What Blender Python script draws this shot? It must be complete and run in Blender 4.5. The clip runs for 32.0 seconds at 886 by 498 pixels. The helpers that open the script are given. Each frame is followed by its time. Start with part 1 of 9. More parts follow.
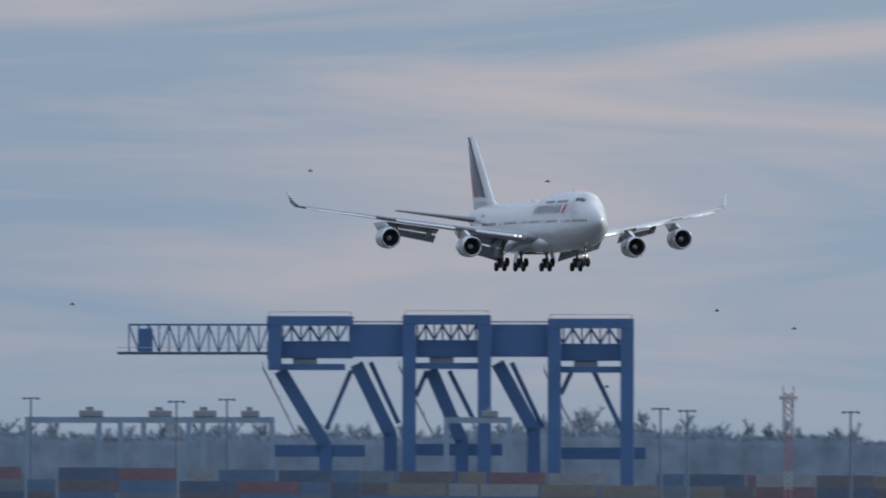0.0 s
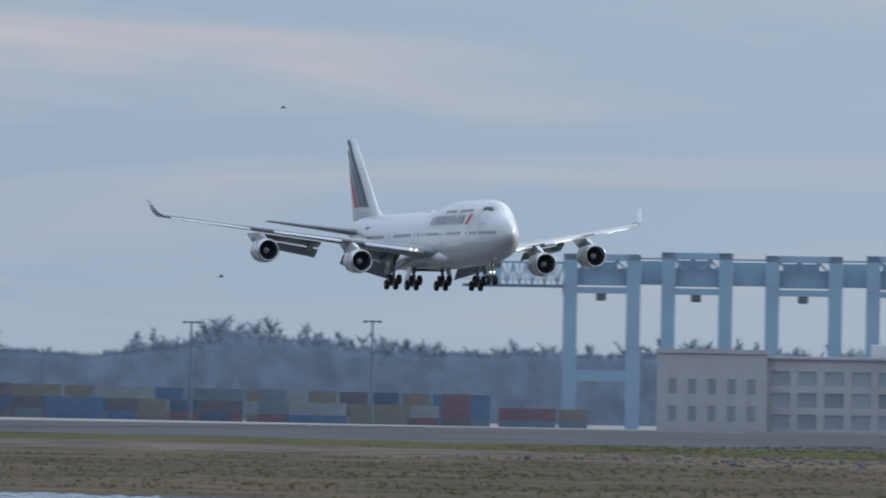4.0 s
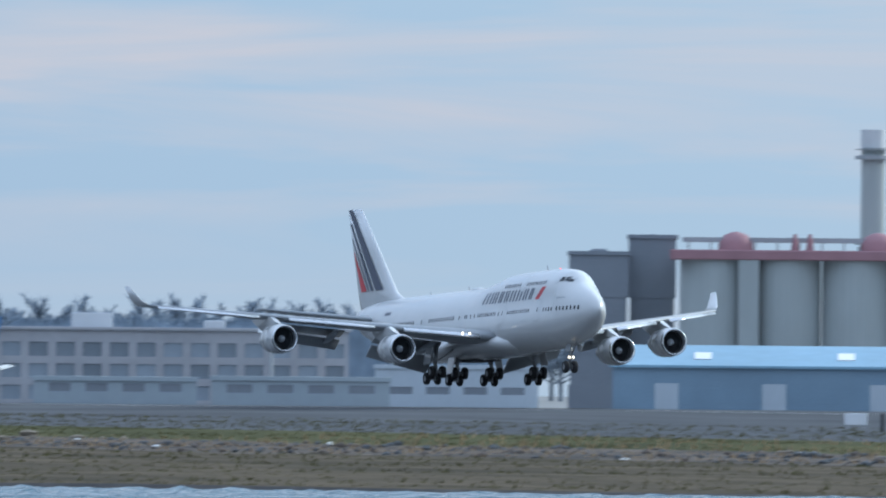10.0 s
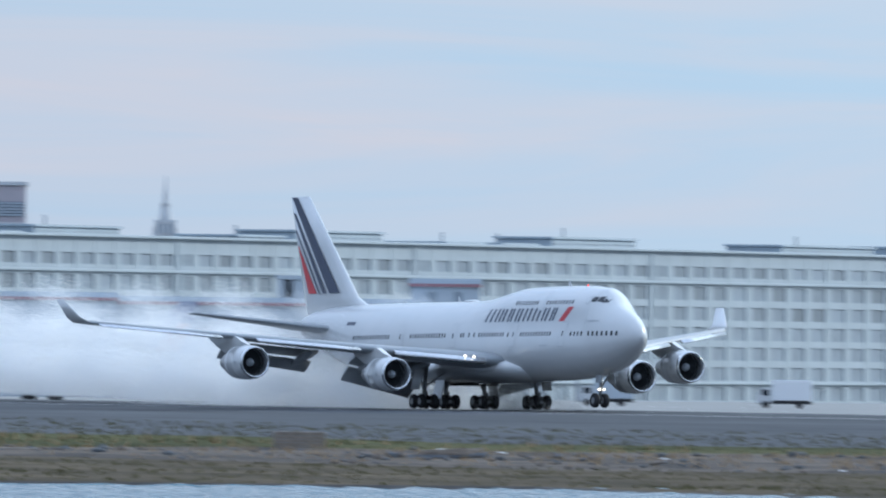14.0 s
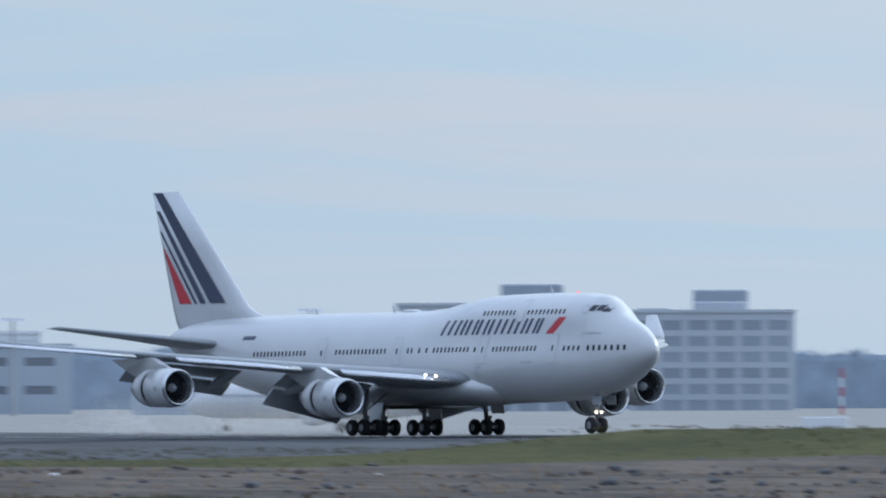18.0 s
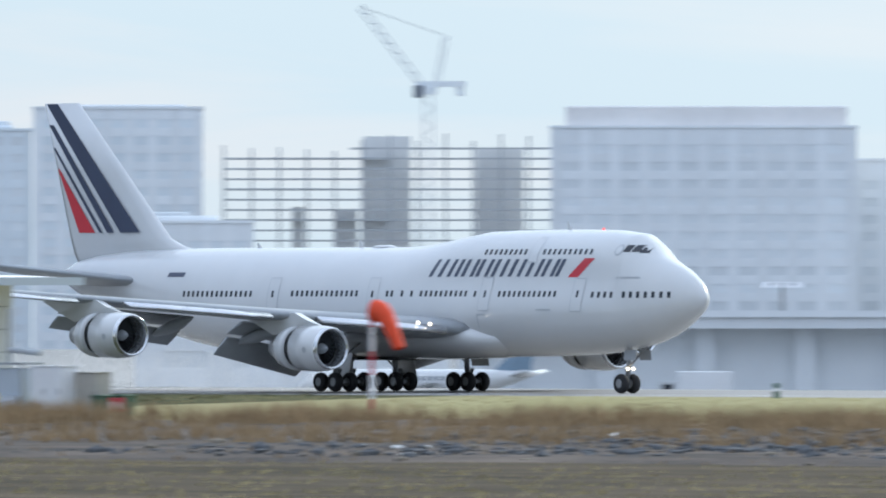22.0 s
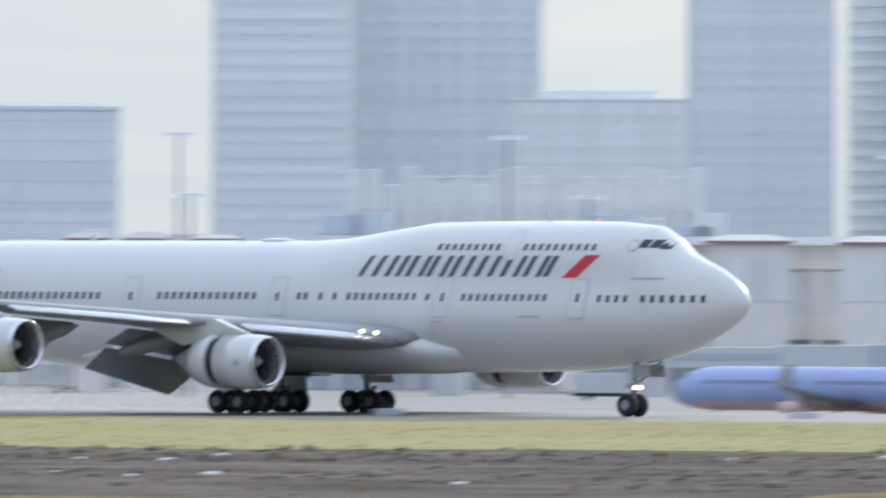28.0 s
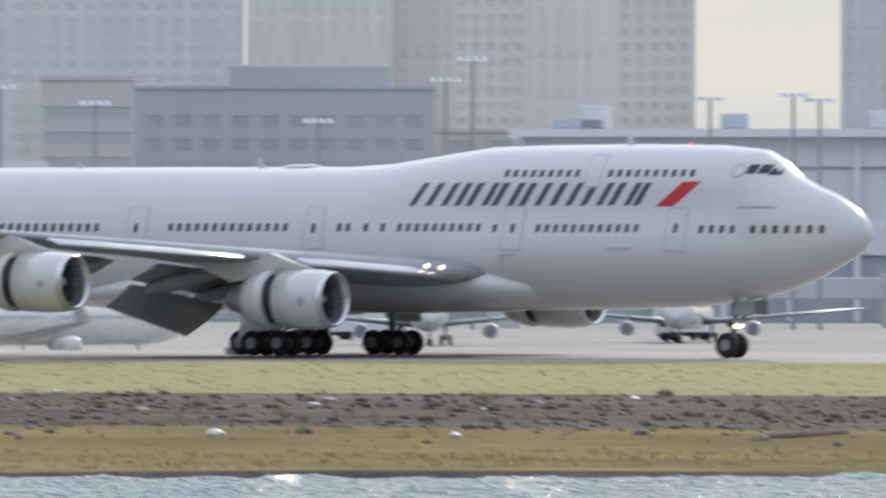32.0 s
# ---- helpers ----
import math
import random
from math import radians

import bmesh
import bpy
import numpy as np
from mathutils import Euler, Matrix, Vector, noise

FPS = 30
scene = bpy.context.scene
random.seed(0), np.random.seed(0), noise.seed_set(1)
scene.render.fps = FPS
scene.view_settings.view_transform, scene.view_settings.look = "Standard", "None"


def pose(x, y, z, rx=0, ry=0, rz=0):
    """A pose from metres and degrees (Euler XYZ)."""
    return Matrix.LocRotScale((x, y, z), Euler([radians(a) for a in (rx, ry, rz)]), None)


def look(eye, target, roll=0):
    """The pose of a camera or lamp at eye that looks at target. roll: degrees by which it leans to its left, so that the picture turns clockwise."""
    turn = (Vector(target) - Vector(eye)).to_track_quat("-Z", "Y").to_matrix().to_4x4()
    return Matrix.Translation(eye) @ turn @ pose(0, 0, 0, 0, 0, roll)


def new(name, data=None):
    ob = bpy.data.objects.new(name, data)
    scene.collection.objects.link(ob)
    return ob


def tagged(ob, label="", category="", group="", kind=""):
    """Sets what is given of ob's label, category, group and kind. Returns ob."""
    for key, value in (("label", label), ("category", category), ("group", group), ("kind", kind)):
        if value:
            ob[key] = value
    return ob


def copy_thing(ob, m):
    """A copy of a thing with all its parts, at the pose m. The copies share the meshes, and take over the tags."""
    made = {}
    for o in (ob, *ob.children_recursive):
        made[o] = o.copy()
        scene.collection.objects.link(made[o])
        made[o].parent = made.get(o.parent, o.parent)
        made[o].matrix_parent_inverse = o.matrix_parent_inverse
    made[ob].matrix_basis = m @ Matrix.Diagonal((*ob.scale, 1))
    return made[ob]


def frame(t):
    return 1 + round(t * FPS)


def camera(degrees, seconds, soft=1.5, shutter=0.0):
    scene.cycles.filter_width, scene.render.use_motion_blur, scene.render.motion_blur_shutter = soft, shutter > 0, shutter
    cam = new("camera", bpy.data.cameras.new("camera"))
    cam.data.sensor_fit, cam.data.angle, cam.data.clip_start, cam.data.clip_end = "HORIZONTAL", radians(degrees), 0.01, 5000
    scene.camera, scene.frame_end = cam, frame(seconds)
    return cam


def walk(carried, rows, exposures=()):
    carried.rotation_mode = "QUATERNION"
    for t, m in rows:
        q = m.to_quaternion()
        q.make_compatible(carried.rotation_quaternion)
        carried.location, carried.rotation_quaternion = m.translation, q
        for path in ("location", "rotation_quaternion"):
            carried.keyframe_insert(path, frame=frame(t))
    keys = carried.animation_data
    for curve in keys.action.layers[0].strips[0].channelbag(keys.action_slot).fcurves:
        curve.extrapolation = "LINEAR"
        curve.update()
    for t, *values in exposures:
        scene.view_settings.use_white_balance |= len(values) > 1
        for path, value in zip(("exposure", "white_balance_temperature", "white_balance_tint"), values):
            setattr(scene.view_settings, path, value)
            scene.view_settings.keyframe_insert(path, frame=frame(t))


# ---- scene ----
EXPO = ((0.0, -0.34, 6050, 8), (1.0, 0.02, 6000, 7), (2.0, -0.03, 6000, 6), (3.5, -0.12, 6100, 8), (5.5, 0.02, 6000, 6), (7.0, 0.07, 5900, 5), (8.0, 0.12, 5800, 4), (9.0, 0.15, 5650, 3), (11.0, 0.05, 5500, 3), (12.0, 0.1, 5400, 4), (13.0, 0.13, 5350, 5), (15.0, 0.16, 5650, 4), (18.0, -0.03, 5650, 6), (20.0, -0.02, 5750, 6), (21.0, 0.14, 5800, 6), (22.0, 0.28, 6000, 6), (23.0, 0.24, 6050, 7), (24.5, 0.16, 5900, 6), (27.0, 0.26, 6000, 8), (28.0, 0.28, 6250, 9), (29.0, 0.38, 6400, 9), (30.0, 0.16, 6350, 9), (31.0, 0.08, 6400, 8), (32.0, 0.08, 6650, 10))
# ---- camera: stands on the far shore of the inlet and pans with the airliner ----
# x runs along the runway in the landing direction, y from the camera to the runway.
EYE_HEIGHT = 6.01
RUNWAY_Y = 778.25


def aim(bearing, tilt, lean):
    """Camera pose that looks along a bearing (degrees from +y towards +x) and a tilt."""
    b, e = radians(bearing), radians(tilt)
    way = Vector((math.sin(b) * math.cos(e), math.cos(b) * math.cos(e), math.sin(e)))
    eye = Vector((0, 0, EYE_HEIGHT))
    return look(eye, eye + way * 100, lean)


cam = camera(2.983, 32.0, soft=1.9, shutter=0.5)
walk(cam, [
    (0.0, aim(-71.549, 0.688, 0.04)),
    (0.5, aim(-71.223, 0.610, 0.04)),
    (1.0, aim(-70.828, 0.575, 0.16)),
    (1.5, aim(-70.434, 0.589, 0.34)),
    (2.0, aim(-70.061, 0.599, 0.51)),
    (2.5, aim(-69.711, 0.568, 0.71)),
    (3.0, aim(-69.376, 0.478, 0.88)),
    (3.5, aim(-69.004, 0.417, 0.89)),
    (5.5, aim(-67.662, 0.423, 1.34)),
    (6.0, aim(-67.289, 0.405, 1.53)),
    (6.5, aim(-66.892, 0.385, 1.56)),
    (7.0, aim(-66.483, 0.355, 1.52)),
    (7.5, aim(-66.081, 0.349, 1.52)),
    (8.0, aim(-65.679, 0.257, 1.38)),
    (8.5, aim(-65.251, 0.158, 0.87)),
    (9.0, aim(-64.755, 0.182, 0.53)),
    (9.5, aim(-64.240, 0.237, 0.50)),
    (10.0, aim(-63.791, 0.329, 0.52)),
    (10.5, aim(-63.236, 0.372, 0.76)),
    (11.0, aim(-62.630, 0.368, 0.65)),
    (11.5, aim(-62.082, 0.351, 0.79)),
    (12.0, aim(-61.539, 0.338, 0.66)),
    (12.5, aim(-61.036, 0.312, 0.82)),
    (13.0, aim(-60.414, 0.323, 0.52)),
    (13.5, aim(-59.849, 0.359, 0.96)),
    (14.0, aim(-59.120, 0.308, 0.69)),
    (14.5, aim(-58.463, 0.251, 0.60)),
    (15.0, aim(-57.779, 0.224, -0.20)),
    (15.5, aim(-57.127, 0.256, -0.20)),
    (17.5, aim(-54.256, 0.344, -0.12)),
    (18.0, aim(-53.417, 0.364, -0.10)),
    (18.5, aim(-52.656, 0.202, -0.20)),
    (19.0, aim(-51.893, 0.198, -0.30)),
    (19.5, aim(-50.870, 0.159, -0.35)),
    (20.0, aim(-49.886, 0.199, -0.40)),
    (20.5, aim(-49.109, 0.164, -0.22)),
    (21.0, aim(-48.164, 0.117, -0.19)),
    (21.5, aim(-47.287, 0.143, -0.03)),
    (22.0, aim(-46.343, 0.168, -0.02)),
    (22.5, aim(-45.460, 0.178, 0.12)),
    (23.0, aim(-44.538, 0.132, 0.31)),
    (23.5, aim(-43.641, 0.126, 0.49)),
    (24.0, aim(-42.642, 0.064, 0.58)),
    (24.5, aim(-41.774, 0.092, 0.51)),
    (26.5, aim(-37.669, 0.185, 0.29)),
    (27.0, aim(-36.566, 0.191, 0.34)),
    (27.5, aim(-35.468, 0.209, 0.25)),
    (28.0, aim(-34.119, 0.182, 0.24)),
    (28.5, aim(-32.725, 0.276, 0.21)),
    (29.0, aim(-31.900, -0.014, 0.14)),
    (29.5, aim(-30.770, 0.172, -0.01)),
    (30.0, aim(-29.869, 0.249, -0.06)),
    (30.5, aim(-28.486, 0.478, -0.01)),
    (31.0, aim(-27.563, 0.231, 0.06)),
    (31.5, aim(-26.310, 0.119, 0.05)),
    (32.0, aim(-25.519, -0.048, 0.03)),
], exposures=EXPO)

# ---- world and sun ----
SUN_BEARING, SUN_HEIGHT = -4.0, 24.0
ZENITH_GAIN = 2.25
DECK_AWAY, DECK_SUNWARD = (0.34, 0.44, 0.585), (0.65, 0.755, 0.82)
BANK_AWAY, BANK_SUNWARD = (0.66, 0.60, 0.625), (0.78, 0.84, 0.87)
LOW_AWAY, LOW_SUNWARD = (0.44, 0.49, 0.58), (0.68, 0.755, 0.81)
world = bpy.data.worlds.new("world")
scene.world = world
world.use_nodes = True
wn = world.node_tree
wn.nodes.clear()


def wnode(kind, **values):
    n = wn.nodes.new(kind)
    for key, value in values.items():
        n.inputs[key].default_value = value
    return n


sky = wn.nodes.new("ShaderNodeTexSky")
sky.sky_type = "NISHITA"
sky.sun_disc = False
sky.sun_elevation = radians(SUN_HEIGHT)
sky.sun_rotation = radians(SUN_BEARING)
sky.dust_density = 2.0
sky.ozone_density = 2.5
coord = wn.nodes.new("ShaderNodeTexCoord")
# long thin cloud banks: fine in height, stretched along the horizon
stretch = wnode("ShaderNodeMapping", Scale=(15, 15, 165))
wn.links.new(coord.outputs["Generated"], stretch.inputs["Vector"])
cloud = wnode("ShaderNodeTexNoise", Scale=1.0, Detail=6.0, Roughness=0.52, Distortion=0.9)
wn.links.new(stretch.outputs[0], cloud.inputs["Vector"])
cloud_ramp = wn.nodes.new("ShaderNodeValToRGB")
cloud_ramp.color_ramp.elements[0].position, cloud_ramp.color_ramp.elements[1].position = 0.42, 0.68
wn.links.new(cloud.outputs["Fac"], cloud_ramp.inputs[0])


def wmath(op, a, b=None, c=None):
    n = wn.nodes.new("ShaderNodeMath")
    n.operation = op
    for k, v in enumerate((a, b, c)):
        if v is None:
            continue
        if isinstance(v, (int, float)):
            n.inputs[k].default_value = v
        else:
            wn.links.new(v, n.inputs[k])
    return n.outputs[0]


def wmix(fac, a, b, blend="MIX"):
    n = wn.nodes.new("ShaderNodeMix")
    n.data_type, n.blend_type = "RGBA", blend
    for k, v in ((0, fac), (6, a), (7, b)):
        if isinstance(v, (int, float)):
            n.inputs[k].default_value = v
        elif isinstance(v, tuple):
            n.inputs[k].default_value = (*v, 1)
        else:
            wn.links.new(v, n.inputs[k])
    return n.outputs[2]


def wrange(value, a, b, c, d):
    n = wn.nodes.new("ShaderNodeMapRange")
    n.interpolation_type = "SMOOTHSTEP"
    wn.links.new(value, n.inputs["Value"])
    for key, v in zip(("From Min", "From Max", "To Min", "To Max"), (a, b, c, d)):
        n.inputs[key].default_value = v
    return n.outputs[0]


axes = wn.nodes.new("ShaderNodeSeparateXYZ")
wn.links.new(coord.outputs["Generated"], axes.inputs[0])
sunward = wmath("ADD", wmath("MULTIPLY", axes.outputs[0], math.sin(radians(SUN_BEARING))), wmath("MULTIPLY", axes.outputs[1], math.cos(radians(SUN_BEARING))))
toward = wrange(sunward, 0.25, 0.85, 0.0, 1.0)
# a high thin overcast: blue-grey low down away from the sun, milky towards it, brighter overhead
deck = wmix(toward, DECK_AWAY, DECK_SUNWARD)
lit_banks = wmix(wrange(sunward, 0.5, 0.9, 0.0, 1.0), BANK_AWAY, BANK_SUNWARD)
veil = wmix(wmath("MULTIPLY", cloud_ramp.outputs[0], wrange(axes.outputs[2], 0.0, 0.012, 0.35, 1.0)), deck, lit_banks)
low = wrange(axes.outputs[2], -0.004, 0.012, 1.0, 0.0)
veil = wmix(wmath("MULTIPLY", low, 0.5), veil, wmix(toward, LOW_AWAY, LOW_SUNWARD))
overhead = wrange(axes.outputs[2], 0.03, 0.7, 1.0, ZENITH_GAIN)
veil = wmix(1.0, veil, overhead, "MULTIPLY")
# the haze thickens under the sun
veil = wmix(1.0, veil, wrange(sunward, 0.78, 0.86, 1.0, 0.82), "MULTIPLY")
clear = wmix(1.0, sky.outputs[0], (0.1, 0.1, 0.1), "MULTIPLY")
mixed = wmix(0.85, clear, veil)
background = wnode("ShaderNodeBackground", Strength=1.0)
wn.links.new(mixed, background.inputs["Color"])
out = wn.nodes.new("ShaderNodeOutputWorld")
wn.links.new(background.outputs[0], out.inputs["Surface"])

sun_data = bpy.data.lights.new("sun", "SUN")
sun_data.energy, sun_data.angle, sun_data.color = 2.7, radians(0.6), (1.0, 0.93, 0.82)
sun = new("sun", sun_data)
sun.matrix_world = look((0, 0, 0), (-math.sin(radians(SUN_BEARING)) * math.cos(radians(SUN_HEIGHT)),
                                    -math.cos(radians(SUN_BEARING)) * math.cos(radians(SUN_HEIGHT)), -math.sin(radians(SUN_HEIGHT))))


# ---- materials ----
def material(name, color, rough=0.6, metal=0.0, vary=0.12, scale=3.0, fine=40.0, bump=0.0, second=None, stretch=(1, 1, 1), spread=0.0, emit=0.0, coat=0.0, spec=0.5):
    """A surface with its colour varied at two scales, bump at the fine one, and a shift from piece to piece."""
    m = bpy.data.materials.new(name)
    m.use_nodes = True
    t = m.node_tree
    shader = t.nodes["Principled BSDF"]
    shader.inputs["Roughness"].default_value, shader.inputs["Metallic"].default_value = rough, metal
    shader.inputs["Coat Weight"].default_value = coat
    shader.inputs["Specular IOR Level"].default_value = spec
    place = t.nodes.new("ShaderNodeTexCoord")
    mapping = t.nodes.new("ShaderNodeMapping")
    mapping.inputs["Scale"].default_value = stretch
    t.links.new(place.outputs["Object"], mapping.inputs["Vector"])
    big, small = t.nodes.new("ShaderNodeTexNoise"), t.nodes.new("ShaderNodeTexNoise")
    big.inputs["Scale"].default_value, small.inputs["Scale"].default_value = 1.0 / scale, fine / 10.0
    big.inputs["Detail"].default_value, small.inputs["Detail"].default_value = 5.0, 3.0
    for n in (big, small):
        t.links.new(mapping.outputs[0], n.inputs["Vector"])
    mix = t.nodes.new("ShaderNodeMix")
    mix.data_type = "RGBA"
    a = second or tuple(c * (1 - vary) for c in color)
    b = color if second else tuple(min(1, c * (1 + vary)) for c in color)
    mix.inputs[6].default_value, mix.inputs[7].default_value = (*a, 1), (*b, 1)
    ramp = t.nodes.new("ShaderNodeMapRange")
    ramp.inputs["From Min"].default_value, ramp.inputs["From Max"].default_value = 0.35, 0.65
    add = t.nodes.new("ShaderNodeMath")
    add.operation = "MULTIPLY_ADD"
    add.inputs[1].default_value, add.inputs[2].default_value = 0.35, 0.0
    t.links.new(small.outputs["Fac"], add.inputs[0])
    plus = t.nodes.new("ShaderNodeMath")
    plus.operation = "MULTIPLY_ADD"
    plus.inputs[1].default_value = 0.65
    t.links.new(big.outputs["Fac"], plus.inputs[0])
    t.links.new(add.outputs[0], plus.inputs[2])
    t.links.new(plus.outputs[0], ramp.inputs["Value"])
    t.links.new(ramp.outputs[0], mix.inputs[0])
    color_out = mix.outputs[2]
    if spread:
        info = t.nodes.new("ShaderNodeObjectInfo")
        hsv = t.nodes.new("ShaderNodeHueSaturation")
        span = t.nodes.new("ShaderNodeMapRange")
        span.inputs["To Min"].default_value, span.inputs["To Max"].default_value = 1 - spread, 1 + spread
        t.links.new(info.outputs["Random"], span.inputs["Value"])
        t.links.new(span.outputs[0], hsv.inputs["Value"])
        t.links.new(color_out, hsv.inputs["Color"])
        color_out = hsv.outputs[0]
    t.links.new(color_out, shader.inputs["Base Color"])
    if bump:
        bn = t.nodes.new("ShaderNodeBump")
        bn.inputs["Strength"].default_value, bn.inputs["Distance"].default_value = bump, 0.1
        t.links.new(small.outputs["Fac"], bn.inputs["Height"])
        t.links.new(bn.outputs[0], shader.inputs["Normal"])
    if emit:
        shader.inputs["Emission Color"].default_value = (*color, 1)
        shader.inputs["Emission Strength"].default_value = emit
    return m


# airliner
M_WHITE = material("white_paint", (0.58, 0.59, 0.595), 0.26, vary=0.03, scale=6, fine=6, coat=0.6)
M_GREYPAINT = material("grey_wing_paint", (0.33, 0.35, 0.37), 0.42, vary=0.08, scale=3, fine=20)
M_METAL = material("bare_metal", (0.62, 0.63, 0.65), 0.22, 0.9, vary=0.06, scale=1)
M_NAVY = material("navy_paint", (0.03, 0.042, 0.085), 0.3, vary=0.08)
M_TITLE = material("slate_title_paint", (0.055, 0.07, 0.11), 0.35, vary=0.08)
M_RED = material("red_paint", (0.52, 0.02, 0.035), 0.32, vary=0.06)
M_DARK = material("dark_interior", (0.03, 0.032, 0.035), 0.6, vary=0.2, scale=0.6)
M_RUBBER = material("tyre_rubber", (0.022, 0.022, 0.024), 0.85, vary=0.25, scale=0.4)
M_STEEL = material("gear_steel", (0.30, 0.31, 0.32), 0.4, 0.5, vary=0.15, scale=0.5)
M_GLASS = material("cabin_glass", (0.02, 0.025, 0.035), 0.08, vary=0.1)
M_LAMP = material("landing_light", (1.0, 0.82, 0.60), 0.3, emit=3.2)
M_BEACON = material("red_beacon", (1.0, 0.05, 0.03), 0.3, emit=1.6)
M_GREYLINE = material("grey_outline", (0.36, 0.38, 0.40), 0.5, vary=0.1)
# ground
M_ASPHALT = material("runway_asphalt", (0.078, 0.082, 0.09), 0.9, vary=0.25, scale=14, fine=8, stretch=(0.25, 1, 1), spec=0.06)
M_CONCRETE = material("apron_concrete", (0.21, 0.21, 0.205), 0.85, vary=0.18, scale=10, fine=8)
M_MARK = material("runway_marking", (0.62, 0.62, 0.60), 0.8, vary=0.2, scale=4)
M_GRASS = material("winter_grass", (0.105, 0.102, 0.052), 0.95, second=(0.05, 0.054, 0.03), scale=16, fine=12, bump=0.6, stretch=(0.5, 1, 1), spec=0.02)
M_BANK = material("shore_debris", (0.165, 0.14, 0.12), 0.95, second=(0.055, 0.053, 0.052), scale=5, fine=25, bump=0.9, stretch=(0.4, 1, 1), spec=0.02)
M_MARSH = material("low_marsh", (0.125, 0.102, 0.073), 0.95, second=(0.05, 0.045, 0.034), scale=9, fine=15, bump=0.7, stretch=(0.35, 1, 1), spec=0.02)

# far shore and city; distance haze is mixed into many of these colours
M_CRANE_BLUE = material("crane_blue_paint", (0.05, 0.115, 0.25), 0.6, vary=0.15, scale=12)
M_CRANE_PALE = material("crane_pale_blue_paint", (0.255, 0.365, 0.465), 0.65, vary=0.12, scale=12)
M_GALV = material("galvanised_steel", (0.36, 0.38, 0.40), 0.55, 0.3, vary=0.12, scale=6)
M_CONC = material("pale_concrete", (0.55, 0.56, 0.57), 0.85, vary=0.08, scale=20, fine=4, spread=0.05)
# white terracotta darkened and blued: cloud shade and haze put into the colour
M_TERRA = material("shade_blued_terracotta", (0.31, 0.355, 0.39), 0.75, vary=0.08, scale=14, fine=5)
# brown hotel brick, paled by haze put into its colour
M_BRICK = material("haze_paled_brick", (0.50, 0.47, 0.46), 0.88, vary=0.12, scale=8, fine=10)
# buff brick shifted to blue-grey, with haze mixed into the base colour
M_BUFF = material("haze_greyed_brick", (0.365, 0.365, 0.385), 0.88, vary=0.1, scale=9, fine=10)
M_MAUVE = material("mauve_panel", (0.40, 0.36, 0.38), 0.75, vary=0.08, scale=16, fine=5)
# dark panes lifted towards the haze, which sits in their colour
M_PANE = material("haze_lifted_glass", (0.235, 0.27, 0.31), 0.2, vary=0.15, scale=6, spread=0.25)
# harbour panes lifted to a haze-softened contrast, by colour alone
M_PANE_HARBOUR = material("haze_lifted_harbour_glass", (0.185, 0.22, 0.255), 0.55, vary=0.15, scale=6, spread=0.25, spec=0.3)
# dark glass raised to mid grey, the haze in front painted into it
M_CURTAIN_DARK = material("haze_lifted_curtain_glass", (0.42, 0.46, 0.50), 0.4, vary=0.1, scale=14, spread=0.08)
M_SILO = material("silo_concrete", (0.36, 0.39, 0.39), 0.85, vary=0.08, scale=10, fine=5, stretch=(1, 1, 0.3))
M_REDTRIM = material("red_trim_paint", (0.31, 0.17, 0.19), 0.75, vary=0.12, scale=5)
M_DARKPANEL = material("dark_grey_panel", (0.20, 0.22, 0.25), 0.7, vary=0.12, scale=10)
# bright blue roof metal dulled by haze mixed into its colour
M_BLUEROOF = material("haze_dulled_blue_roof", (0.22, 0.355, 0.465), 0.6, vary=0.1, scale=10, fine=6)
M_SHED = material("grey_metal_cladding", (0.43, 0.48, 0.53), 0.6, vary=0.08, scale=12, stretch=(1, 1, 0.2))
# far trees and scrub far paler than wood: blue haze painted into them
M_TWIG = material("haze_blued_twigs", (0.34, 0.39, 0.45), 0.95, vary=0.25, scale=4, spec=0.02)
M_BARK = material("haze_blued_bark", (0.26, 0.29, 0.33), 0.95, vary=0.2, scale=1, spec=0.02)
M_SCRUB = material("haze_blued_scrub", (0.21, 0.26, 0.32), 0.95, vary=0.2, scale=6, fine=1.2, spec=0.02)
# blue paint greyed by distance haze, mixed into the base colour
M_YARDBLUE = material("haze_dulled_blue_paint", (0.19, 0.27, 0.35), 0.65, vary=0.12, scale=8)
M_WHITEWALL = material("white_metal_wall", (0.56, 0.58, 0.60), 0.6, vary=0.06, scale=9, fine=4)
M_WHITEROOF = material("white_membrane_roof", (0.74, 0.75, 0.76), 0.7, vary=0.05, scale=8)
M_TEAL = material("teal_tinted_glass", (0.05, 0.16, 0.17), 0.08, vary=0.2, scale=3, spread=0.3)
M_BLACK = material("black_pole_paint", (0.03, 0.035, 0.04), 0.6, vary=0.15, scale=2)
M_POLEBLUE = material("slate_pole_paint", (0.10, 0.14, 0.19), 0.6, vary=0.12, scale=3)
M_ORANGE = material("orange_fabric", (0.72, 0.07, 0.02), 0.8, vary=0.12, scale=0.5)
M_YELLOW = material("yellow_paint", (0.62, 0.46, 0.05), 0.6, vary=0.12, scale=1)
M_JETBLUE = material("royal_blue_paint", (0.09, 0.20, 0.42), 0.4, vary=0.1)
M_DUSK = material("violet_blue_paint", (0.30, 0.37, 0.60), 0.4, vary=0.08)
M_CORAL = material("coral_paint", (0.58, 0.40, 0.37), 0.4, vary=0.08)
M_BIRD = material("dark_feather", (0.03, 0.03, 0.035), 0.9, vary=0.2)
